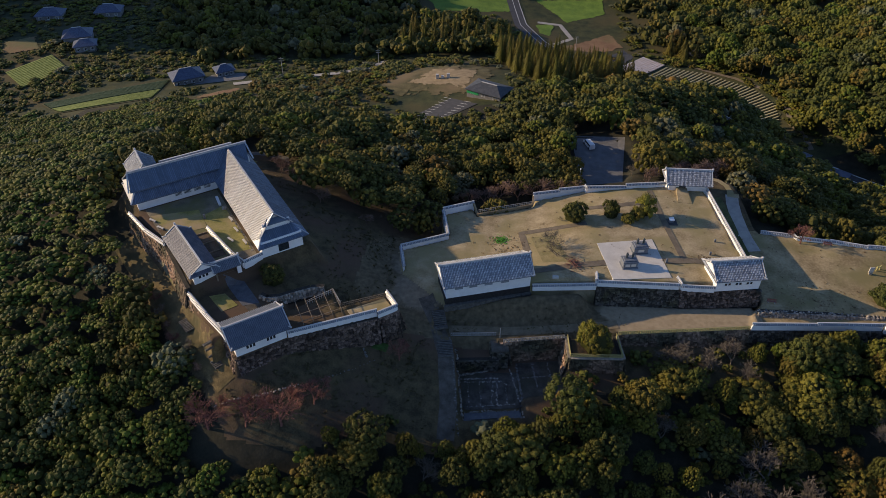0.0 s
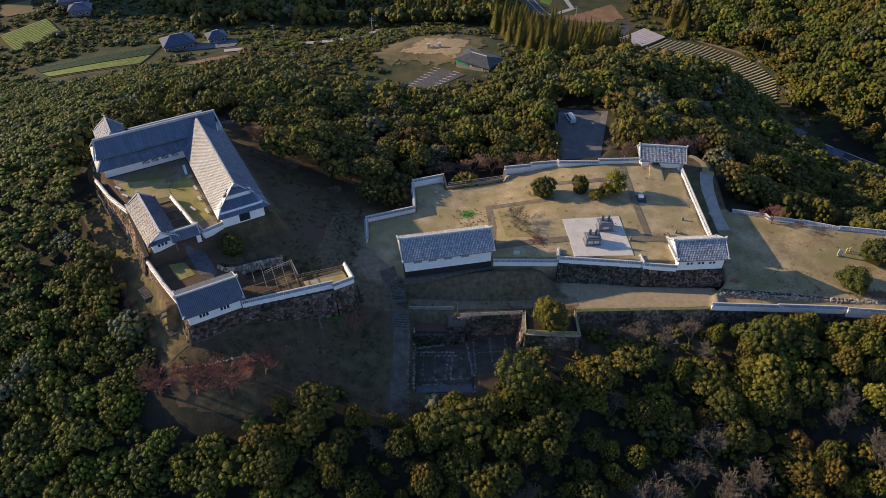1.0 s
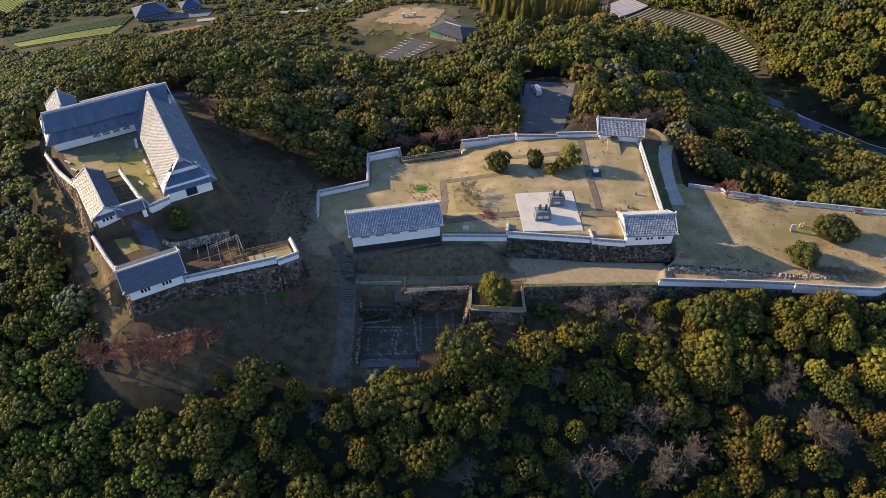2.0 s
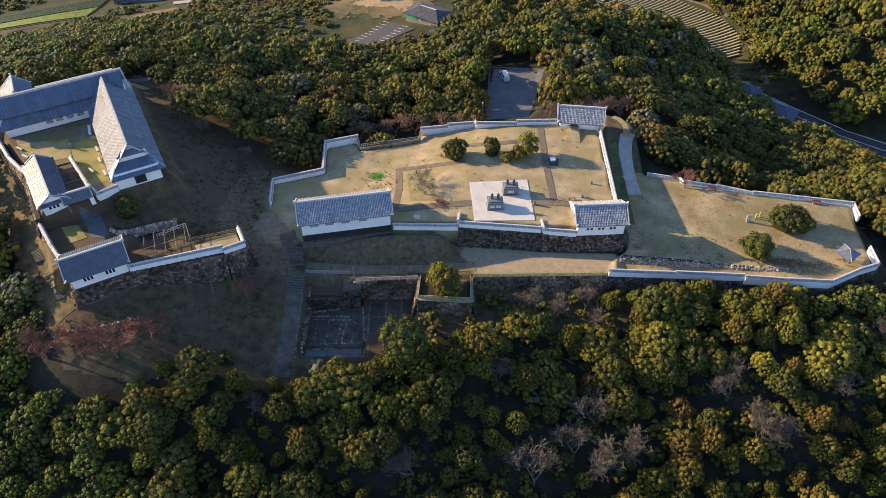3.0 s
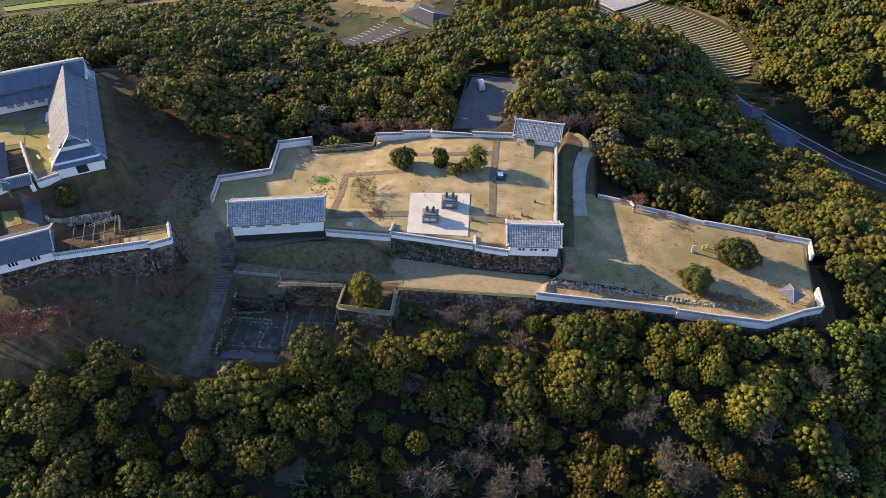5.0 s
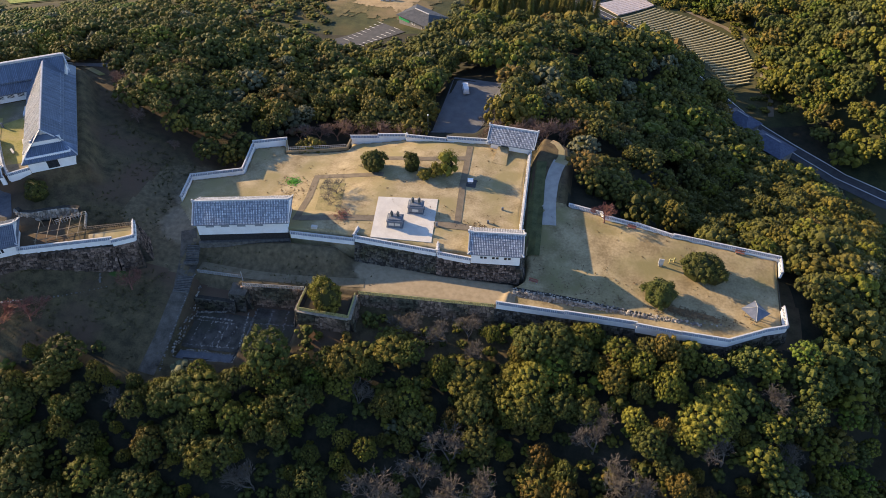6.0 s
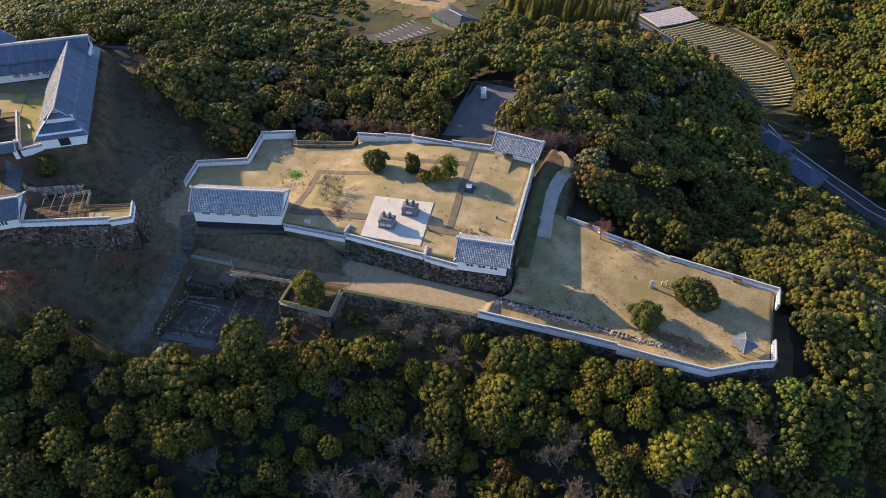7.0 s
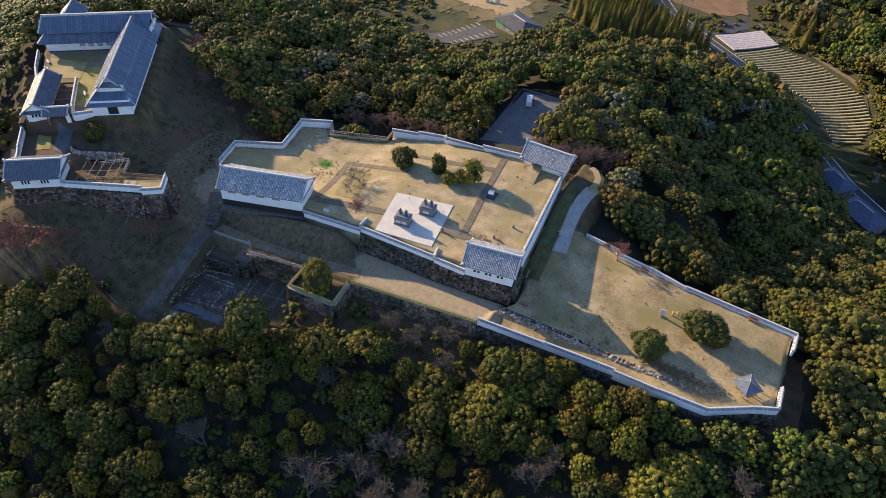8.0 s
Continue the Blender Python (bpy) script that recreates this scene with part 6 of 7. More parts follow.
# ---- road edge, bastion, ruined court ----
fence([(34.6, 97.85), (60.8, 99.45)], 0.95, 0.45, M_BAMBOO, "low crossed bamboo fence along the road's edge", (0.12, 0.95), base=(-6.02, -5.35), lattice=True)
fence([(11.6, 95.55), (23.8, 96.95)], 0.95, 0.5, M_CONCRETE_OLD, "low grey crossed fence above the ruined court", (0.12, 0.95), base=(-6.5, -6.32), lattice=True)
fence([(1.2, 97.4), (10.2, 97.6)], 0.9, 0.5, M_CONCRETE_OLD, "low grey crossed fence above the grassy ledge", (0.12, 0.95), lattice=True)
fence([(24.35, 96.8), (24.35, 91.65), (34.4, 91.65), (34.1, 97.4)], 0.9, 0.4, M_BAMBOO, "low crossed bamboo fence round the bastion", (0.12, 0.95), base=-6.0, lattice=True)
bm = bmesh.new()
for a, b in (((24.1, 97.1), (24.1, 91.4)), ((24.4, 91.4), (34.4, 91.4)), ((34.7, 91.4), (34.3, 97.5))):
    beam(bm, (*a, -6.04), (*b, -6.04), 0.55, 0.18)
tagged(part("bastion_coping", bm, M_STONE_PALE), "pale stone edge round the bastion", "coping", "", "structure")
bm = bmesh.new()
box(bm, -.07, -.07, -.3, .07, .07, 2.6)
pole = part("pale_post", bm, M_CONCRETE_OLD)
pole.location = (11.0, 97.0, land_at(11.0, 97.0))
tagged(pole, "tall pale wooden post beside the road", "post")
# the road's sand again, its shade put into a darker colour
M_DIRT = material("shade_dark_earth_road", (0.15, 0.12, 0.075), (0.235, 0.19, 0.122), 0.6, 0.95, 0.25, 8)
ribbon("approach_road", [(0.8, 99.2), (6, 99.0), (12, 98.8), (18, 99.0), (24, 99.5), (30, 100.2), (35, 100.8)], 2.3, M_DIRT, "earth road along the foot of the bank, coloured darker for its shade", 0.07, "road", 3, 1.0)
for k, (line, gap, size) in enumerate((([(2.4, 92.2), (10.4, 92.7)], 0.42, 0.75), ([(2.6, 91.4), (10.6, 91.9)], 0.5, 0.7), ([(2.8, 90.6), (11.2, 91.2)], 0.55, 0.55), ([(4.0, 84.6), (13.4, 85.6)], 0.6, 0.55), ([(5.0, 83.6), (9.0, 84.0)], 0.7, 0.5),
                                       ([(7.0, 90.6), (7.2, 85.2)], 0.7, 0.5), ([(9.6, 91.0), (9.2, 85.6)], 0.55, 0.6), ([(10.4, 91.0), (10.2, 85.6)], 0.6, 0.6), ([(12.0, 91.0), (12.2, 86.0)], 0.7, 0.5), ([(4.6, 90.6), (4.8, 86.0)], 1.0, 0.45), ([(13.0, 93.0), (14.6, 86.0), (15.0, 82.0)], 0.5, 0.6),
                                       ([(2.2, 95.4), (3.0, 88.0), (3.6, 81.0)], 0.42, 0.8), ([(3.8, 82.2), (15.0, 83.0)], 0.55, 0.55), ([(7.8, 84.2), (8.2, 81.8)], 0.7, 0.5))):
    line = [(x, y - 1.5 if y < 92.4 else y) for x, y in line]
    stone_row("foundation_stones", line, gap * 0.52, size * 0.78, "line of old foundation stones in the ruined court", 20 + k, which=(0, 5))
patch("stone_gutter", [(3.9, 79.6), (14.6, 80.5), (14.6, 82.5), (3.9, 81.6)], M_GUTTER, "flat blue-grey stone strip in the ruined court", 0.14)
M_COURT = material("worn_grey_court", (0.036, 0.032, 0.026), (0.118, 0.104, 0.088), 0.7, 0.9, 0.4, 6, (0.06, 0.055, 0.035), 0.16)
patch("court_paving", [(3.6, 82.4), (15.0, 83.2), (14.2, 92.0), (2.9, 91.5)], M_COURT, "worn grey floor of the ruined court", 0.07, step=1.0)
patch("court_paving", [(15.2, 85.4), (23.4, 87.4), (23.3, 95.4), (14.2, 94.4)], M_COURT, "worn grey floor of the ruined court", 0.08, step=1.0)
for k, (line, size) in enumerate((([(3.8, 79.5), (14.7, 80.4), (14.7, 82.6), (3.8, 81.7)], 0.5), ([(15.0, 85.2), (14.4, 93.8)], 0.6), ([(15.4, 90.6), (22.8, 91.6)], 0.5), ([(17.6, 94.2), (18.2, 88.4)], 0.5), ([(20.6, 94.6), (21.4, 88.8)], 0.45))):
    stone_row("foundation_stones", line, 0.3, size, "line of old foundation stones in the ruined court", 50 + k, which=(3, 6))
# small tower stub at the court's inner corner
rampart("tower_stub", [(9.2, 96.4), (9.4, 93.6), (12.6, 93.8), (12.5, 96.6)], [-7.0] * 4, [-11.4] * 4, "stub of a stone pier above the ruined court", 0.2)

bm = bmesh.new()
slab(bm, [(9.1, 96.5, -6.98), (9.3, 93.5, -6.98), (12.7, 93.7, -6.98), (12.6, 96.7, -6.98)], 0.5)
tagged(part("pier_top", bm, M_PATH), "worn paved top of the stone pier", "paving", "", "structure")
ribbon("approach_path", [(-4.2, 106.0), (-1.6, 99.5), (0.3, 92.0), (1.0, 82.0), (0.6, 75.0)], 3.2, M_PATH, "worn paved approach path climbing the bank", 0.05, "path", 3)
steps(((-1.6, 102.6), (-0.6, 98.2)), 2.6, 11, "worn stone steps on the approach path")
steps(((-0.1, 95.2), (0.4, 91.4)), 3.0, 10, "worn stone steps on the approach path")
stone_row("path_edge_stones", [(1.0, 96.6), (1.8, 90), (2.4, 82), (2.8, 76)], 0.5, 0.48, "edge stones along the approach path", 41, which=(3, 6))
rampart("bank_wall", [(-26.0, 72.6), (-16.0, 75.2), (-9.6, 79.2)], [-8.9, -8.8, -8.9], [-10.6, -10.6, -10.2], "low stone wall at the foot of the grass bank", 0.15, M_STONE_PALE, 6, 0.5)
stone_row("bank_stones", [(-16.2, 92.4), (-14.6, 89.2)], 0.42, 0.6, "short stone stair on the grass bank", 45, which=(3, 6))
stone_row("bank_edge", [(-40.5, 77.0), (-39.1, 77.4), (-32.0, 79.0), (-26.2, 81.4)], 0.42, 0.55, "line of edging stones across the grass bank", 46, which=(0, 3))
stone_row("bank_edge", [(-23.0, 82.5), (-17.7, 85.6), (-13.2, 88.6)], 0.7, 0.4, "line of edging stones across the grass bank", 47, which=(3, 6))
patch("moss_patch", [(-14.0, 91.2), (-11.2, 90.8), (-10.6, 92.6), (-13.4, 93.0)], M_GREEN_MOSS, "bright green moss at the foot of the wall", 0.06)

# ---- upper compound details ----
patch("court_lawn", [up(-15.8, -9.1), up(-12.6, -8.9), up(-13.7, -4.4), up(-16.6, -3.6)], M_MOSS, "yellow grass bed in the middle court", 0.06, step=1.0)
patch("court_paving", [up(-11.9, -9.6), up(-8.8, -10.3), up(-9.3, -2.9), up(-12.7, -1.5)], M_GUTTER, "blue-grey paved path through the middle court", 0.07, step=1.0)
ribbon("court_path", [up(-10.3, -9.8), up(-10.0, -12.2), up(-9.6, -14.6)], 2.6, M_PATH, "dark paved path through the middle court", 0.06)
patch("court_gravel", [up(-21, -1.5), up(-5, -1.5), up(-5, 27.5), up(-23, 27.5)], M_YARD, "brown gravel of the upper courtyard", 0.03)
patch("hall_lawn", [up(-10.4, 3.2), up(-5.4, 2.6), up(-5.6, 20.5), up(-10.9, 19.0)], M_MOSS, "mossy yellow lawn in the upper courtyard", 0.06, step=1.0)
patch("hall_lawn", [up(-18.2, 15.4), up(-11.0, 14.4), up(-10.8, 21.6), up(-20.4, 24.6)], M_MOSS, "mossy yellow lawn in the upper courtyard", 0.08, step=1.0)
bm = bmesh.new()
slab(bm, [(*up(-14.3, 3.6), 5.32), (*up(-10.3, 3.4), 5.32), (*up(-11.7, 12.9), 5.32), (*up(-15.0, 12.9), 5.32)], 0.3)
tagged(part("planting_bed", bm, M_BED), "bare brown planting bed beside the gatehouse", "bed", "", "structure")
for q in (5.4, 8.9, 12.6):
    bm = bmesh.new()
    beam(bm, (*up(-14.6, q), 5.42), (*up(-10.6 - (q - 5.4) * 0.13, q), 5.42), 0.18, 0.24)
    tagged(part("bed_edging", bm, M_WOOD), "timber edging across the planting bed", "edging", "bed edgings")
bm = bmesh.new()
beam(bm, (*up(-6.0, 24.2), 5.5), (*up(-6.3, 20.6), 5.5), 0.55, 0.4)
tagged(part("stone_slab", bm, M_PLASTER), "long white stone slab before the hall", "slab")
ob = new("garden_stone", STONES[0])
ob.matrix_world = pose(*up(-5.9, 19.2), 5.5) @ Matrix.Diagonal((1.7, 1.7, 1.7, 1))
tagged(ob, "rounded white garden stone before the hall", "stone")
stone_row("garden_edge", [up(-5.5, 2.0), up(-5.4, 9), up(-5.4, 16)], 1.1, 0.6, "edge stones along the hall's eaves", 50, z=5.25)
rampart("garden_bank_wall", [up(-8.2, -8.9), up(-7.4, -10.4), up(-5.2, -11.4), up(-2.0, -11.6), up(1.2, -11.9), up(3.6, -12.9)], [2.9, 2.9, 2.9, 2.8, 2.7, 2.6], [1.3, 1.2, 1.2, 1.2, 1.1, 1.1], "low pale stone wall holding the bank below the hall", 0.45, M_STONE_PALE, 71, 0.5)
trellis = thing("trellis", pose(0, 0, 0), "weathered timber trellis in the lower court", "trellis")
for k in range(5):
    bm = bmesh.new()
    x = -4.0 + 1.9 * k
    z = 1.4
    a, b = up(x + 0.9, -14.6), up(x, -21.0)
    beam(bm, (*a, z + 1.7), (*b, z + 1.7), 0.09, 0.09)
    box(bm, a[0] - .05, a[1] - .05, z - .2, a[0] + .05, a[1] + .05, z + 1.7)
    box(bm, b[0] - .05, b[1] - .05, z - .2, b[0] + .05, b[1] + .05, z + 1.7)
    part("frame", bm, M_WOOD, trellis)
for q in (-17.2, -19.2):
    bm = bmesh.new()
    beam(bm, (*up(-4.6, q), 2.2), (*up(5.0, q - 0.6), 2.2), 0.09, 0.09)
    part("rail", bm, M_WOOD, trellis)
fence([up(4.3, -18.4), up(13.2, -20.2)], 0.9, 0.45, M_WOOD, "picket fence along the lower court", base=1.3)
fence([up(4.6, -18.2), up(4.9, -14.0), up(-0.8, -14.6)], 0.9, 0.5, M_CONCRETE_OLD, "pale picket fence in the lower court", base=1.5)
patch("court_lawn", [up(5.0, -20.0), up(12.8, -20.6), up(12.8, -23.6), up(5.0, -22.6)], M_LAWN, "dry grass strip in the lower court", 0.06)

ribbon("outer_track", [up(-27.0, 26), up(-26.0, 18), up(-24.6, 9), up(-23.8, 0), up(-22.2, -9), up(-20.6, -16), up(-19.4, -22)], 5.0, M_OCHRE, "ochre dry grass slope outside the compound's west wall", 0.06, "track", 5)
steps((up(-22.6, -4.0), up(-22.0, -7.5)), 1.6, 9, "worn stone steps on the ochre slope")
steps((up(-20.6, -15.0), up(-19.9, -18.5)), 1.6, 9, "worn stone steps on the ochre slope")
ribbon("rear_path", [(-68, 150), (-60, 156), (-51, 159.5), (-43, 157.5)], 2.6, M_LOT, "grey lane behind the hall", 0.06, "path", 3, 1.0)
patch("moss_mound", [(-56.4, 154.0), (-50.4, 151.4), (-49.6, 152.8), (-55.2, 155.4)], M_MOSS, "sunlit mossy mound behind the hall", 0.2)

# tufts, leaves and stones strewn on the lawns
rng = random.Random(15)
verts, faces = [], []
spots = [(rng.uniform(2, 62), rng.uniform(108, 141)) for k in range(90)] + [(rng.gauss(14, 3), rng.gauss(122, 3)) for k in range(80)] + [(rng.uniform(66, 112), rng.uniform(100, 125)) for k in range(60)] + [(rng.gauss(76, 5), rng.gauss(108, 2.5)) for k in range(100)] + [(rng.gauss(97, 4), rng.gauss(104.6, 0.8)) for k in range(200)] + [(rng.gauss(56, 4), rng.gauss(115.5, 0.7)) for k in range(60)]
ax, ay = np.array(spots).T
inside = (edge_distance(ax, ay, MAIN) < -0.8) | (edge_distance(ax, ay, EAST) < -0.8)
for x, y, z in zip(ax[inside], ay[inside], land(ax[inside], ay[inside])):
    for q in range(rng.choice((2, 3, 5))):
        s, t = rng.uniform(0.05, 0.16), rng.uniform(0, 6.28)
        cx, cy = x + rng.gauss(0, 0.14), y + rng.gauss(0, 0.14)
        b = len(verts)
        verts += [(cx + math.cos(t + p) * s, cy + math.sin(t + p) * s, z + 0.03 + rng.uniform(0, 0.14)) for p in (0, 1.4, 3.0, 4.6)]
        faces.append((b, b + 1, b + 2, b + 3))
M_TUFT = foliage("dry_tuft", (0.09, 0.07, 0.035), (0.20, 0.15, 0.08))
tagged(new("lawn_tufts", mesh_of("lawn_tufts", verts, faces, [M_TUFT])), "strewn tufts and dead leaves on the dry lawns", "grass", "", "stuff")

# rough grass, weeds and fallen twigs on the banks
trng = np.random.default_rng(52)
gx, gy = trng.uniform(-62, 64, 26000), trng.uniform(72, 156, 26000)
bank = (edge_distance(gx, gy, APRON) < -0.5) | (edge_distance(gx, gy, BANK) < -0.5) | ((edge_distance(gx, gy, STRIP) < -0.6) & (gx < 36))
for poly in (UPPER, MIDDLE, LOWER, MAIN, RUIN, NOOK):
    bank &= edge_distance(gx, gy, poly) > 0.6
bank &= np.hypot(gx + 0.9, (gy - 88) * 0.1) > 2.4
bank &= (gx < -11) | (gy < 104)
bank &= trng.random(len(gx)) < 0.3 + 0.4 * np.sin(gx * 0.31 + 1) * np.sin(gy * 0.27)
gx, gy = gx[bank], gy[bank]
gz, verts, faces = land(gx, gy), [], []
for x, y, z in zip(gx, gy, gz):
    for q in range(int(trng.integers(2, 6))):
        s, t = trng.uniform(0.08, 0.3), trng.uniform(0, 6.28)
        cx, cy, h = x + trng.normal(0, 0.3), y + trng.normal(0, 0.3), trng.uniform(0.08, 0.4)
        b = len(verts)
        verts += [(cx - math.cos(t) * s, cy - math.sin(t) * s, z), (cx + math.cos(t) * s, cy + math.sin(t) * s, z), (cx + math.cos(t) * s * .5 + trng.normal(0, .12), cy + math.sin(t) * s * .5 + trng.normal(0, .12), z + h)]
        faces.append((b, b + 1, b + 2))
M_ROUGH = foliage("rough_grass", (0.050, 0.046, 0.020), (0.130, 0.110, 0.050), 0.02)
tagged(new("bank_grass", mesh_of("bank_grass", verts, faces, [M_ROUGH])), "rough brown-green grass and weeds on the castle banks", "grass", "", "stuff")

# ---- outside the walls ----
for x, y, k, s, tall in ((22.9, 80.2, 0, 1.3, 1.2), (36.8, 82.4, 1, 1.15, 1.2), (73.4, 94.6, 0, 1.0, 1.15), (77.4, 95.4, 4, 0.8, 1.2), (84.6, 93.8, 1, 0.9, 1.1), (89.2, 94.4, 2, 0.75, 1.2)):
    tree(x, y, land_at(x, y) - 0.3, k, s, tall, 40 + x)
M_VERGE_GREEN = material("green_verge", (0.052, 0.06, 0.024), (0.115, 0.118, 0.048), 0.6, 0.95, 0.2, 7)
ribbon("verge_grass", [(66.2, 113.5), (65.9, 120), (65.4, 128), (64.9, 136), (64.6, 141.5)], 3.2, M_VERGE_GREEN, "dark green grass verge along the garden wall", 0.2, "grass", 3, 1.0)
ribbon("perimeter_path", [(68.8, 122.6), (68.6, 124.5), (68.3, 127), (68.0, 131), (68.0, 135), (68.4, 139), (69.2, 142.6)], 3.0, M_GRAVEL, "pale grey path round the garden's east wall", 0.06)
ribbon("gate_path", [(69.3, 141.6), (70.0, 144.2), (69.8, 147.0), (68.4, 149.4), (66.2, 150.8), (63.6, 151.2)], 2.8, M_LAWN, "sandy path behind the gatehouse", 0.075, "path", 2, 0.8)
patch("car_park", [(35.6, 157.5), (46.4, 157.2), (52.2, 185.6), (36.2, 187)], M_LOT, "shaded asphalt car park among trees", 0.05)


def van(x, y, turn):
    z = land_at(x, y) + 0.05
    host = thing("van", pose(x, y, z, 0, 0, turn) @ Matrix.Diagonal((1.05, 0.95, 1.0, 1)), "white parked minivan in the shaded car park", "car")
    bm = bmesh.new()
    prof = [(-2.35, 0.35), (2.3, 0.35), (2.35, 0.95), (1.75, 1.1), (1.15, 1.8), (-2.2, 1.85), (-2.4, 1.2)]
    left, right = [bm.verts.new((px, -0.85 + (0.1 if pz > 1.2 else 0), pz)) for px, pz in prof], [bm.verts.new((px, 0.85 - (0.1 if pz > 1.2 else 0), pz)) for px, pz in prof]
    bm.faces.new(left), bm.faces.new(right[::-1])
    for i in range(len(prof)):
        j = (i + 1) % len(prof)
        bm.faces.new((left[j], left[i], right[i], right[j]))
    bmesh.ops.recalc_face_normals(bm, faces=bm.faces)
    body = part("body", bm, M_PLASTER, host, "white painted body")
    for s in (-1, 1):
        bm = bmesh.new()
        box(bm, -2.0, s * 0.83 - .02, 1.15, 1.1, s * 0.83 + .02, 1.65)
        part("side_window", bm, M_GLASS, body)
    bm = bmesh.new()
    slab(bm, [(1.74, -.65, 1.16), (1.74, .65, 1.16), (1.22, .65, 1.76), (1.22, -.65, 1.76)], 0.02)
    part("windscreen", bm, M_GLASS, body)
    for wx in (-1.45, 1.45):
        for wy in (-0.8, 0.8):
            bm = bmesh.new()
            bmesh.ops.create_cone(bm, cap_ends=True, segments=14, radius1=0.33, radius2=0.33, depth=0.2, matrix=pose(wx, wy, 0.33, 90, 0, 0))
            part("wheel", bm, M_BOARD, host)


van(40.6, 180.2, 106)
for x, y, k, s, tall in ((33.0, 161.6, 6, 0.7, 1.0), (32.6, 167.0, 0, 0.75, 1.0), (30.6, 171.6, 2, 0.9, 1.1), (31.6, 176.0, 1, 0.8, 1.1), (31.0, 181.4, 4, 0.9, 1.2), (34.0, 188.6, 0, 1.0, 1.2), (55.0, 165.0, 1, 0.75, 1.2), (56.0, 171.0, 5, 0.85, 1.3), (56.5, 178.0, 0, 0.95, 1.3)):
    tree(x, y, land_at(x, y) - 0.3, k, s, tall, 61 * k + x, "trees round the car park")
for x, y, s in ((49.0, 160.0, 0.62), (51.4, 163.4, 0.7), (53.6, 168.6, 0.75)):
    bare_tree(x, y, 1, s, "pale grey leafless tree beside the car park", "bare trees round the car park")


def lamp_post(x, y, h=5.0):
    host = thing("street_lamp", pose(x, y, land_at(x, y)), "slim pale lamp post beside the car park", "lamp")
    bm = bmesh.new()
    bmesh.ops.create_cone(bm, cap_ends=True, segments=8, radius1=0.08, radius2=0.05, depth=h, matrix=pose(0, 0, h / 2))
    part("pole", bm, M_CONCRETE_OLD, host)
    bm = bmesh.new()
    box(bm, -0.15, -0.15, h, 0.15, 0.15, h + 0.35, 0.03)
    part("lantern", bm, M_PLASTER, host)


lamp_post(34.8, 158.5)

# ---- the valley ----
M_HOUSE = material("grey_house_render", (0.16, 0.155, 0.15), (0.26, 0.25, 0.235), 0.8, 0.85)
M_GREEN = material("young_crop", (0.08, 0.15, 0.02), (0.15, 0.24, 0.035), 0.2, 0.9, 0.2, 8)
M_STRAW = material("straw_mulch", (0.26, 0.235, 0.13), (0.40, 0.36, 0.22), 0.8, 0.95, 0.2, 6)
M_CROP = material("yellow_green_crop", (0.15, 0.19, 0.045), (0.30, 0.34, 0.10), 0.8, 0.95, 0.2, 6)
M_SHADE_CROP = material("shade_dark_crop", (0.05, 0.085, 0.04), (0.10, 0.14, 0.075), 0.8, 0.95, 0.2, 6)
M_FURROW = material("dark_furrow", (0.05, 0.055, 0.025), (0.09, 0.085, 0.04), 0.8, 0.95, 0.2, 6)
M_PLOUGH = material("ploughed_earth", (0.16, 0.09, 0.05), (0.25, 0.15, 0.08), 0.15, 0.95, 0.3, 8, (0.13, 0.12, 0.05), 0.05)
M_FILM = material("pale_crop_film", (0.42, 0.36, 0.33), (0.58, 0.52, 0.50), 0.8, 0.5, 0.1, 5)
M_BLUE_ROOF = material("blue_grey_tiles", (0.05, 0.065, 0.11), (0.095, 0.12, 0.175), 1.5, 0.45, 0.1, 5)
M_SLATE = material("dark_sheet_roof", (0.05, 0.055, 0.06), (0.09, 0.095, 0.10), 0.8, 0.6, 0.05, 6)
M_LINE = material("white_line", (0.6, 0.6, 0.58), (0.72, 0.72, 0.70), 2.0, 0.7)
M_SIGN = material("green_sign", (0.02, 0.30, 0.10), (0.03, 0.38, 0.14), 2.0, 0.5)

for line, w in ROADS:
    ribbon("road", line, w - 1.5, M_ASPHALT, "grey asphalt valley road", 0.3, "road", 3, 4.0)
    ribbon("road_line", line, 0.25, M_LINE, "white line along the road's middle", 0.36, "marking", 1, 4.0)
    ribbon("road_kerb", [(x + 3.2, y + 1.6) for x, y in line], 0.3, M_LINE, "pale kerb along the valley road", 0.45, "kerb", 1, 4.0)
ribbon("farm_road", [(140, 240), (140.5, 252), (138, 258), (140, 268), (139, 282), (128, 300), (108, 320), (90, 334)], 1.9, M_TRACK, "pale farm road round the terraced field", 0.25, "road", 2, 3.0)
ribbon("side_road", [(-90, 262), (-70, 270), (-50, 278), (-38, 286), (-30, 300)], 4.0, M_GRAVEL, "side road on the far slope", 0.3, "road", 2, 4.0)
ribbon("farm_lane", [(44, 372), (56, 370), (60, 352), (50, 342)], 2.5, M_GRAVEL, "curved farm lane", 0.25, "road", 2, 3.0)
ribbon("hillside_lane", [(112, 352), (124, 342), (136, 330), (142, 312), (150, 300)], 4.0, M_ASPHALT, "shaded lane in the wooded valley", 0.3, "road", 2, 4.0)
FRAYED = {"dry_slope": 7.0, "sports_ground": 3.5, "bare_ground": 2.0, "ploughed_field": 1.8, "crop_field": 1.2, "farm_yard": 1.2}
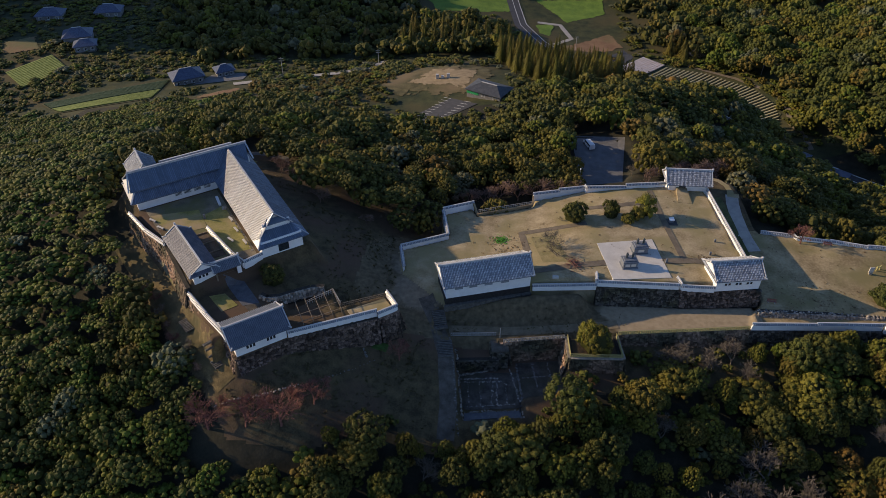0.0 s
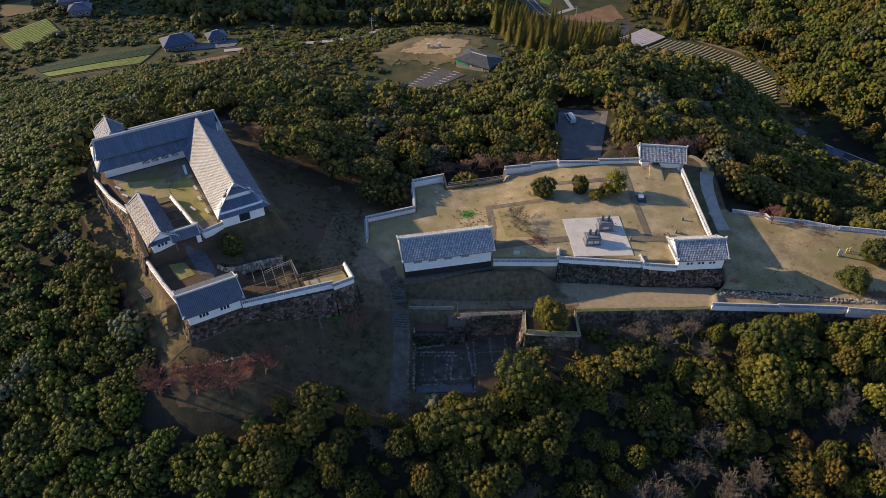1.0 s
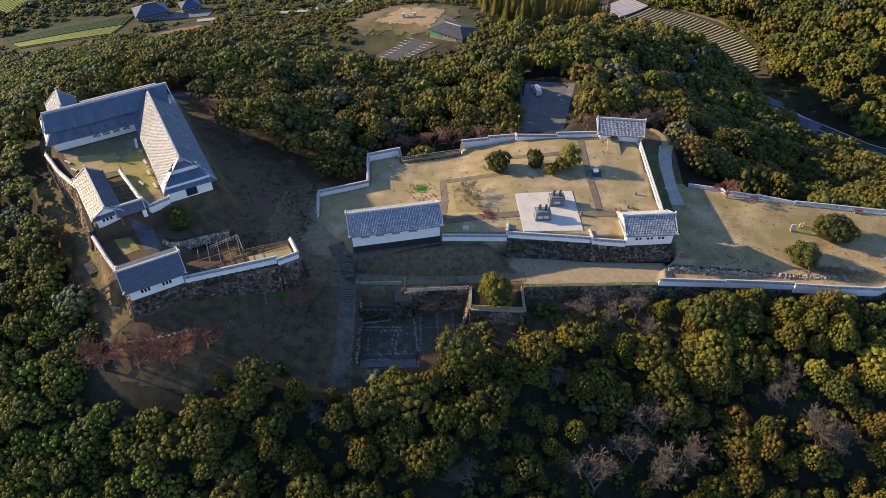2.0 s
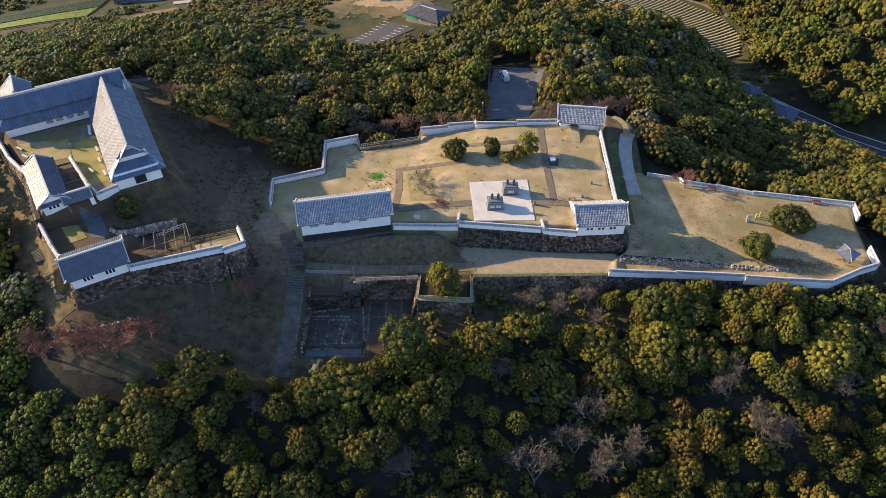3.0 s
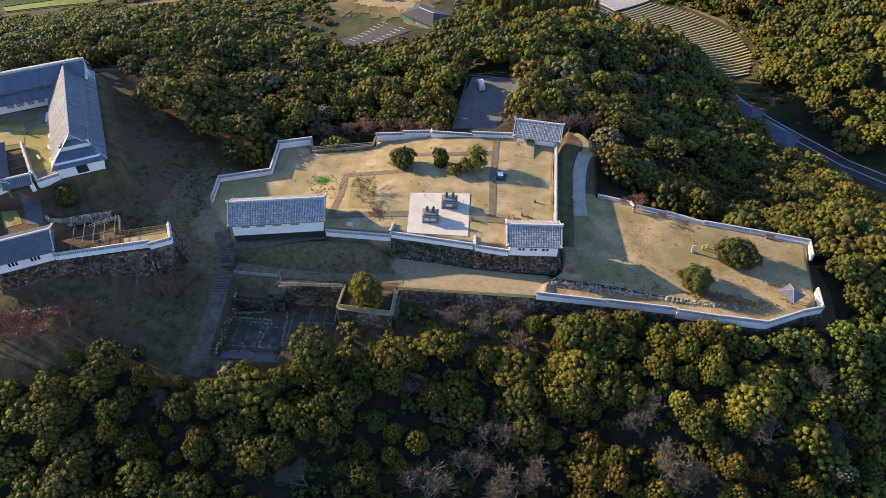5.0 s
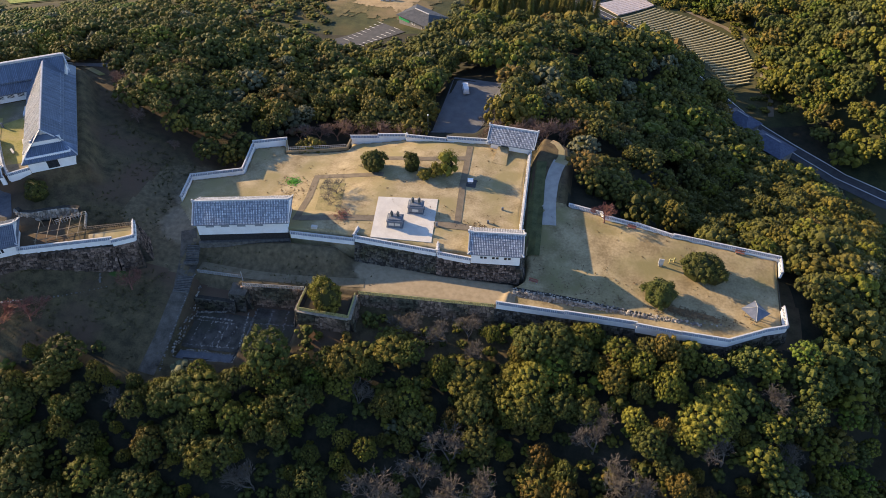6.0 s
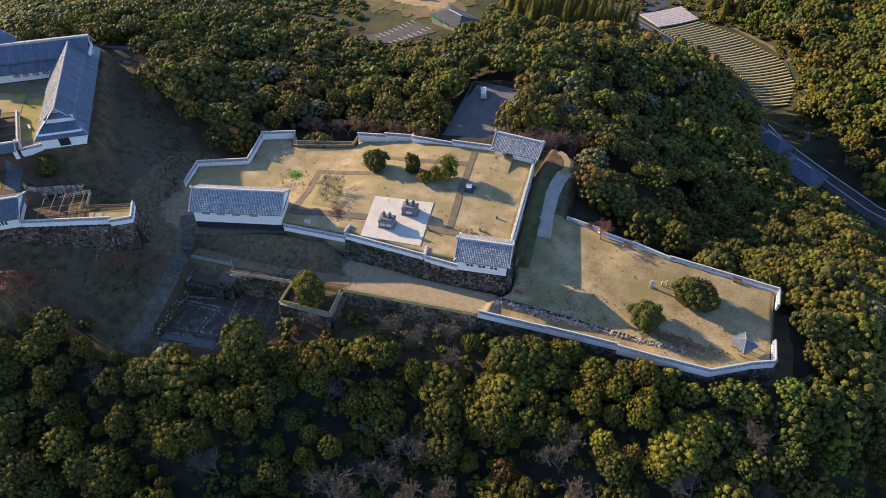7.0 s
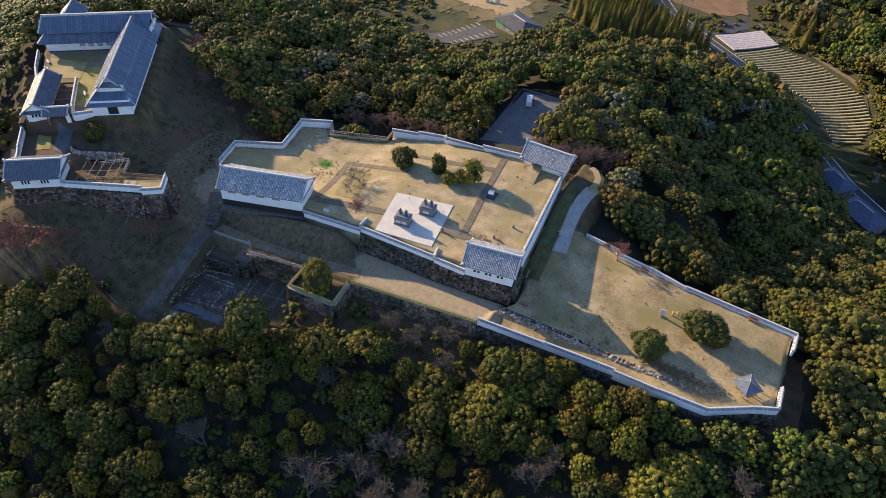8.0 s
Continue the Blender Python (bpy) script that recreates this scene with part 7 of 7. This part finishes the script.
for name, quad, mat, label in (("crop_field", [(-17, 394), (32, 403), (30, 383), (-10, 376)], M_GREEN, "bright green crop field"), ("crop_field", [(44, 404), (84, 406), (83, 386), (60, 373)], M_GREEN, "bright green crop field"),
                               ("crop_field", [(42, 368), (54, 372), (49, 353), (44, 357)], M_GREEN, "small green crop field"), ("ploughed_field", [(50, 338), (82, 362), (85, 341.5), (61, 324)], M_PLOUGH, "reddish ploughed field"),
                               ("farm_yard", [(63.6, 320), (85, 339), (88, 328), (74, 306.5)], M_ASPHALT, "dark farm yard"), ("dry_slope", [(-40, 252), (-27, 288), (20, 275), (16, 240)], M_DRY, "dry olive grass slope round the sandy ground"),
                               ("vegetable_field", [(-193, 278), (-182, 297), (-167, 281), (-178, 262)], M_FURROW, "vegetable field with pale rows"), ("ploughed_field", [(-213, 312), (-200, 320), (-190, 303), (-204, 296)], M_PLOUGH, "reddish ploughed field"),
                               ("ploughed_field", [(-173, 268), (-163, 277), (-158, 270), (-166, 262)], M_PLOUGH, "small brown field"), ("terraced_field", [(-161, 244), (-119, 270), (-117, 243), (-147, 231)], M_FURROW, "terraced field with pale rows"),
                               ("bare_ground", [(-102, 244), (-86, 258), (-82, 255), (-96, 240)], M_PLOUGH, "bare reddish earth"), ("sports_ground", [(-21.8, 260), (-9.2, 274), (11.8, 271), (5.8, 249)], M_SOIL, "bare sandy ground"),
                               ("visitor_car_park", [(-16, 230), (-1, 243), (9, 235.5), (-9.7, 221)], M_ASPHALT, "asphalt car park with white bays"), ("tea_ground", [(84, 296), (100, 315), (134, 288), (120, 266)], M_FURROW, "ground of the terraced field"),
                               ("tea_ground", [(120, 266), (134, 288), (137, 266), (127, 255)], M_FURROW, "ground of the terraced field")):
    patch(name, quad, mat, label, 0.12 if name == "dry_slope" else 0.22, "field", 0.6 if name in FRAYED else 4.0, "structure", FRAYED.get(name, 0.0))


def crop_rows(name, left, right, count, width, height, mat, label):
    """Ridges between two field edges, each a part."""
    host = thing(name, pose(0, 0, 0), label, "crop rows", "", "structure")
    def along(line, t):
        seg = [math.dist(a, b) for a, b in zip(line, line[1:])]
        d = t * sum(seg)
        for (a, b), s in zip(zip(line, line[1:]), seg):
            if d <= s or b == line[-1]:
                return Vector(a).lerp(Vector(b), min(1, d / s))
            d -= s
    for k in range(count):
        a, b = along(left, (k + .5) / count), along(right, (k + .5) / count)
        n = max(2, int((b - a).length / 3))
        pts = [a.lerp(b, i / n) for i in range(n + 1)]
        zs = land(np.array([p.x for p in pts]), np.array([p.y for p in pts]))
        bm = bmesh.new()
        for i in range(n):
            beam(bm, (pts[i].x, pts[i].y, zs[i] + .22 + height / 2), (pts[i + 1].x, pts[i + 1].y, zs[i + 1] + .22 + height / 2), width, height)
        part("row", bm, mat, host)


crop_rows("terraced_rows", [(85, 297), (100, 287), (115, 278), (122, 266), (126, 257)], [(99.5, 314.5), (117, 306), (132, 288), (136.5, 272), (134, 259)], 36, 0.62, 0.5, M_STRAW, "long pale rows of a curved terraced field")
crop_rows("film_rows", [(84.5, 300), (75.5, 310)], [(100, 317), (92, 328)], 9, 1.15, 0.45, M_FILM, "crop beds under pale plastic film")
crop_rows("vegetable_rows", [(-193, 277), (-178, 262)], [(-182, 296), (-167.5, 281)], 13, 0.95, 0.5, M_CROP, "pale green vegetable rows")
# one crop: shade is coloured into these upper rows, light into the lower
crop_rows("terrace_rows", [(-160, 244), (-154, 238)], [(-119, 269), (-118, 257)], 9, 0.4, 0.4, M_SHADE_CROP, "rows of a valley field, shade put into their green")
crop_rows("terrace_rows", [(-153, 237), (-147, 232)], [(-118, 256), (-117, 244)], 8, 0.5, 0.4, M_CROP, "pale rows of a valley field")
crop_rows("parking_bays", [(-13.0, 230), (-3, 245)], [(-10.4, 228.4), (-0.5, 243.4)], 9, 0.11, 0.04, M_LINE, "white parking bay lines")
crop_rows("parking_bays", [(-6.0, 225), (4.6, 240)], [(-3.6, 223.6), (7, 238.4)], 9, 0.11, 0.04, M_LINE, "white parking bay lines")


def house(x, y, turn, w, d, h, rise, roof_mat, label, windows=3, z=None, sign=False):
    z = land_at(x, y) if z is None else z
    host = thing("house", pose(x, y, z, 0, 0, turn), label, "house", "valley houses")
    bm = bmesh.new()
    box(bm, -w / 2, -d / 2, -1.0, w / 2, d / 2, h)
    part("wall", bm, M_HOUSE, host)
    a, b, r = w / 2 + .7, d / 2 + .7, max(0.1, w / 2 - d / 2 * 0.8)
    bm = bmesh.new()
    for s in (-1, 1):
        ring = [(-a, s * b, h - .1), (a, s * b, h - .1), (r, 0, h + rise), (-r, 0, h + rise)]
        slab(bm, ring if s < 0 else ring[::-1], 0.2)
        end = [(s * a, -b, h - .1), (s * a, b, h - .1), (s * r, 0, h + rise)]
        slab(bm, end if s > 0 else end[::-1], 0.2)
    roof = part("roof", bm, roof_mat, host)
    bm = bmesh.new()
    beam(bm, (-r - .1, 0, h + rise + .08), (r + .1, 0, h + rise + .08), 0.3, 0.25)
    part("ridge", bm, M_RIDGE, roof)
    for k in range(windows):
        wx = -w / 2 + w * (k + 0.5) / windows
        opening(host, wx, -d / 2, 0.9, 1.3, 1.1, "south", "window", 2)
    if sign:
        bm = bmesh.new()
        box(bm, -w / 2, -d / 2 - .14, 0.9, -w / 2 + 5, -d / 2 - .09, 1.9)
        part("sign_band", bm, M_SIGN, host, "plain bright green sign band")


house(13.5, 243.5, -30, 14.0, 9.5, 2.6, 1.6, M_SLATE, "low visitor building with a dark hipped roof and green band", 3, None, True)
house(-111, 268, 30, 12, 9, 3.2, 2.6, M_BLUE_ROOF, "farmhouse with a blue-grey tiled roof", 4)
house(-98, 277, 30, 7, 6, 2.8, 1.8, M_BLUE_ROOF, "farm shed with a blue-grey roof")
house(-177, 314, 20, 12, 10, 4.2, 2.6, M_BLUE_ROOF, "two-storey house with a blue-grey tiled roof")
house(-170, 305, 20, 9, 7, 3.0, 2.0, M_BLUE_ROOF, "lower house wing with a blue-grey tiled roof")
house(-178, 352, 10, 12, 9, 2.8, 2.6, M_BLUE_ROOF, "house with a blue-grey tiled roof behind trees")
house(-205, 345, 10, 12, 9, 2.8, 2.6, M_BLUE_ROOF, "house with a blue-grey tiled roof behind trees")
house(127.5, 229, -45, 10, 7, 3.0, 2.0, M_BLUE_ROOF, "roadside house with a blue-grey roof")
house(136, 217, -42, 12, 8, 3.6, 2.2, M_BLUE_ROOF, "roadside house with a blue-grey roof and pale eaves")
house(120, 330, 20, 8, 6, 3.0, 1.8, M_SLATE, "small house in the wooded valley")


def utility_pole(x, y, h=7.5):
    host = thing("utility_pole", pose(x, y, land_at(x, y)), "pale concrete utility pole with crossarms", "pole", "utility poles")
    bm = bmesh.new()
    bmesh.ops.create_cone(bm, cap_ends=True, segments=8, radius1=0.16, radius2=0.1, depth=h, matrix=pose(0, 0, h / 2))
    part("shaft", bm, M_CONCRETE_OLD, host)
    for z in (h - 0.6, h - 1.6):
        bm = bmesh.new()
        box(bm, -1.0, -.07, z, 1.0, .07, z + .14)
        part("crossarm", bm, M_CONCRETE_OLD, host)


patch("farm_pad", [(-107, 262), (-88, 269), (-88, 279), (-103, 276)], M_LOT, "blue-grey paved farm yard", 0.2, "yard", 4.0)
for x, y in ((-33.5, 291), (-73, 277), (139, 300), (60, 336)):
    utility_pole(x, y)
play = thing("play_frame", pose(-4.5, 262, land_at(-4.5, 262)), "pale concrete play frame on sandy ground", "play frame")
for px, h in ((-2.2, 1.8), (0, 1.2), (2.2, 2.2)):
    bm = bmesh.new()
    box(bm, px - .6, -.6, 0, px + .6, .6, h, 0.08)
    part("block", bm, M_CONCRETE, play)


# cedars in the valley
def cedar_mesh(seed, tiers=13):
    rng = np.random.default_rng(seed)
    stem, sides = [], []
    tube(stem, sides, Vector((0, 0, -0.5)), Vector((0, 0, 9.5)), 0.25, 0.05, 6)
    verts, faces = [], []
    for t in range(tiers):
        k = t / (tiers - 1)
        r = 2.5 * (1 - k) ** 0.75 + 0.3
        for j in range(16):
            a = 2 * math.pi * j / 16 + rng.uniform(-.25, .25)
            q = r * rng.uniform(0.7, 1.12)
            z = 1.4 + 8.6 * k + rng.uniform(-.3, .3)
            b = len(verts)
            w = 0.55 * (1 - k * 0.6)
            verts += [(math.cos(a - w / 2.2) * q * .5, math.sin(a - w / 2.2) * q * .5, z + .5), (math.cos(a) * q, math.sin(a) * q, z - .45), (math.cos(a + w / 2.2) * q * .5, math.sin(a + w / 2.2) * q * .5, z + .5), (0, 0, z + 1.0)]
            faces.append((b, b + 1, b + 2, b + 3))
    return mesh_of("trunk", stem, sides, [M_BARK]), mesh_of("crown", verts, faces, [M_LEAF[1]])


CEDARS = [cedar_mesh(k) for k in range(4)]
rng = np.random.default_rng(77)
for zone, gap in ((CEDAR_ZONES[0], 3.5), (CEDAR_ZONES[1], 5.0), ([(108, 312), (120, 322), (128, 344), (114, 348), (104, 330)], 6.0)):
    zx, zy = np.meshgrid(np.arange(min(p[0] for p in zone), max(p[0] for p in zone), gap), np.arange(min(p[1] for p in zone), max(p[1] for p in zone), gap))
    zx, zy = (zx + rng.uniform(-1.2, 1.2, zx.shape)).ravel(), (zy + rng.uniform(-1.2, 1.2, zy.shape)).ravel()
    keep = edge_distance(zx, zy, zone) < 0
    for line, w in ROADS:
        for (ax, ay), (bx, by) in zip(line, line[1:]):
            t = np.clip(((zx - ax) * (bx - ax) + (zy - ay) * (by - ay)) / ((bx - ax) ** 2 + (by - ay) ** 2), 0, 1)
            keep &= np.hypot(zx - ax - t * (bx - ax), zy - ay - t * (by - ay)) > w * 0.8
    for x, y, z in zip(zx[keep], zy[keep], land(zx[keep], zy[keep])):
        pair, s = CEDARS[int(rng.integers(4))], rng.uniform(0.8, 1.25)
        host = thing("cedar_tree", pose(x, y, z, 0, 0, rng.uniform(0, 360)) @ Matrix.Diagonal((s, s, s * rng.uniform(0.9, 1.2), 1)), "slender dark green cedar tree in the valley", "tree", "cedar trees")
        for name, me in zip(("trunk", "crown"), pair):
            new(name, me).parent = host
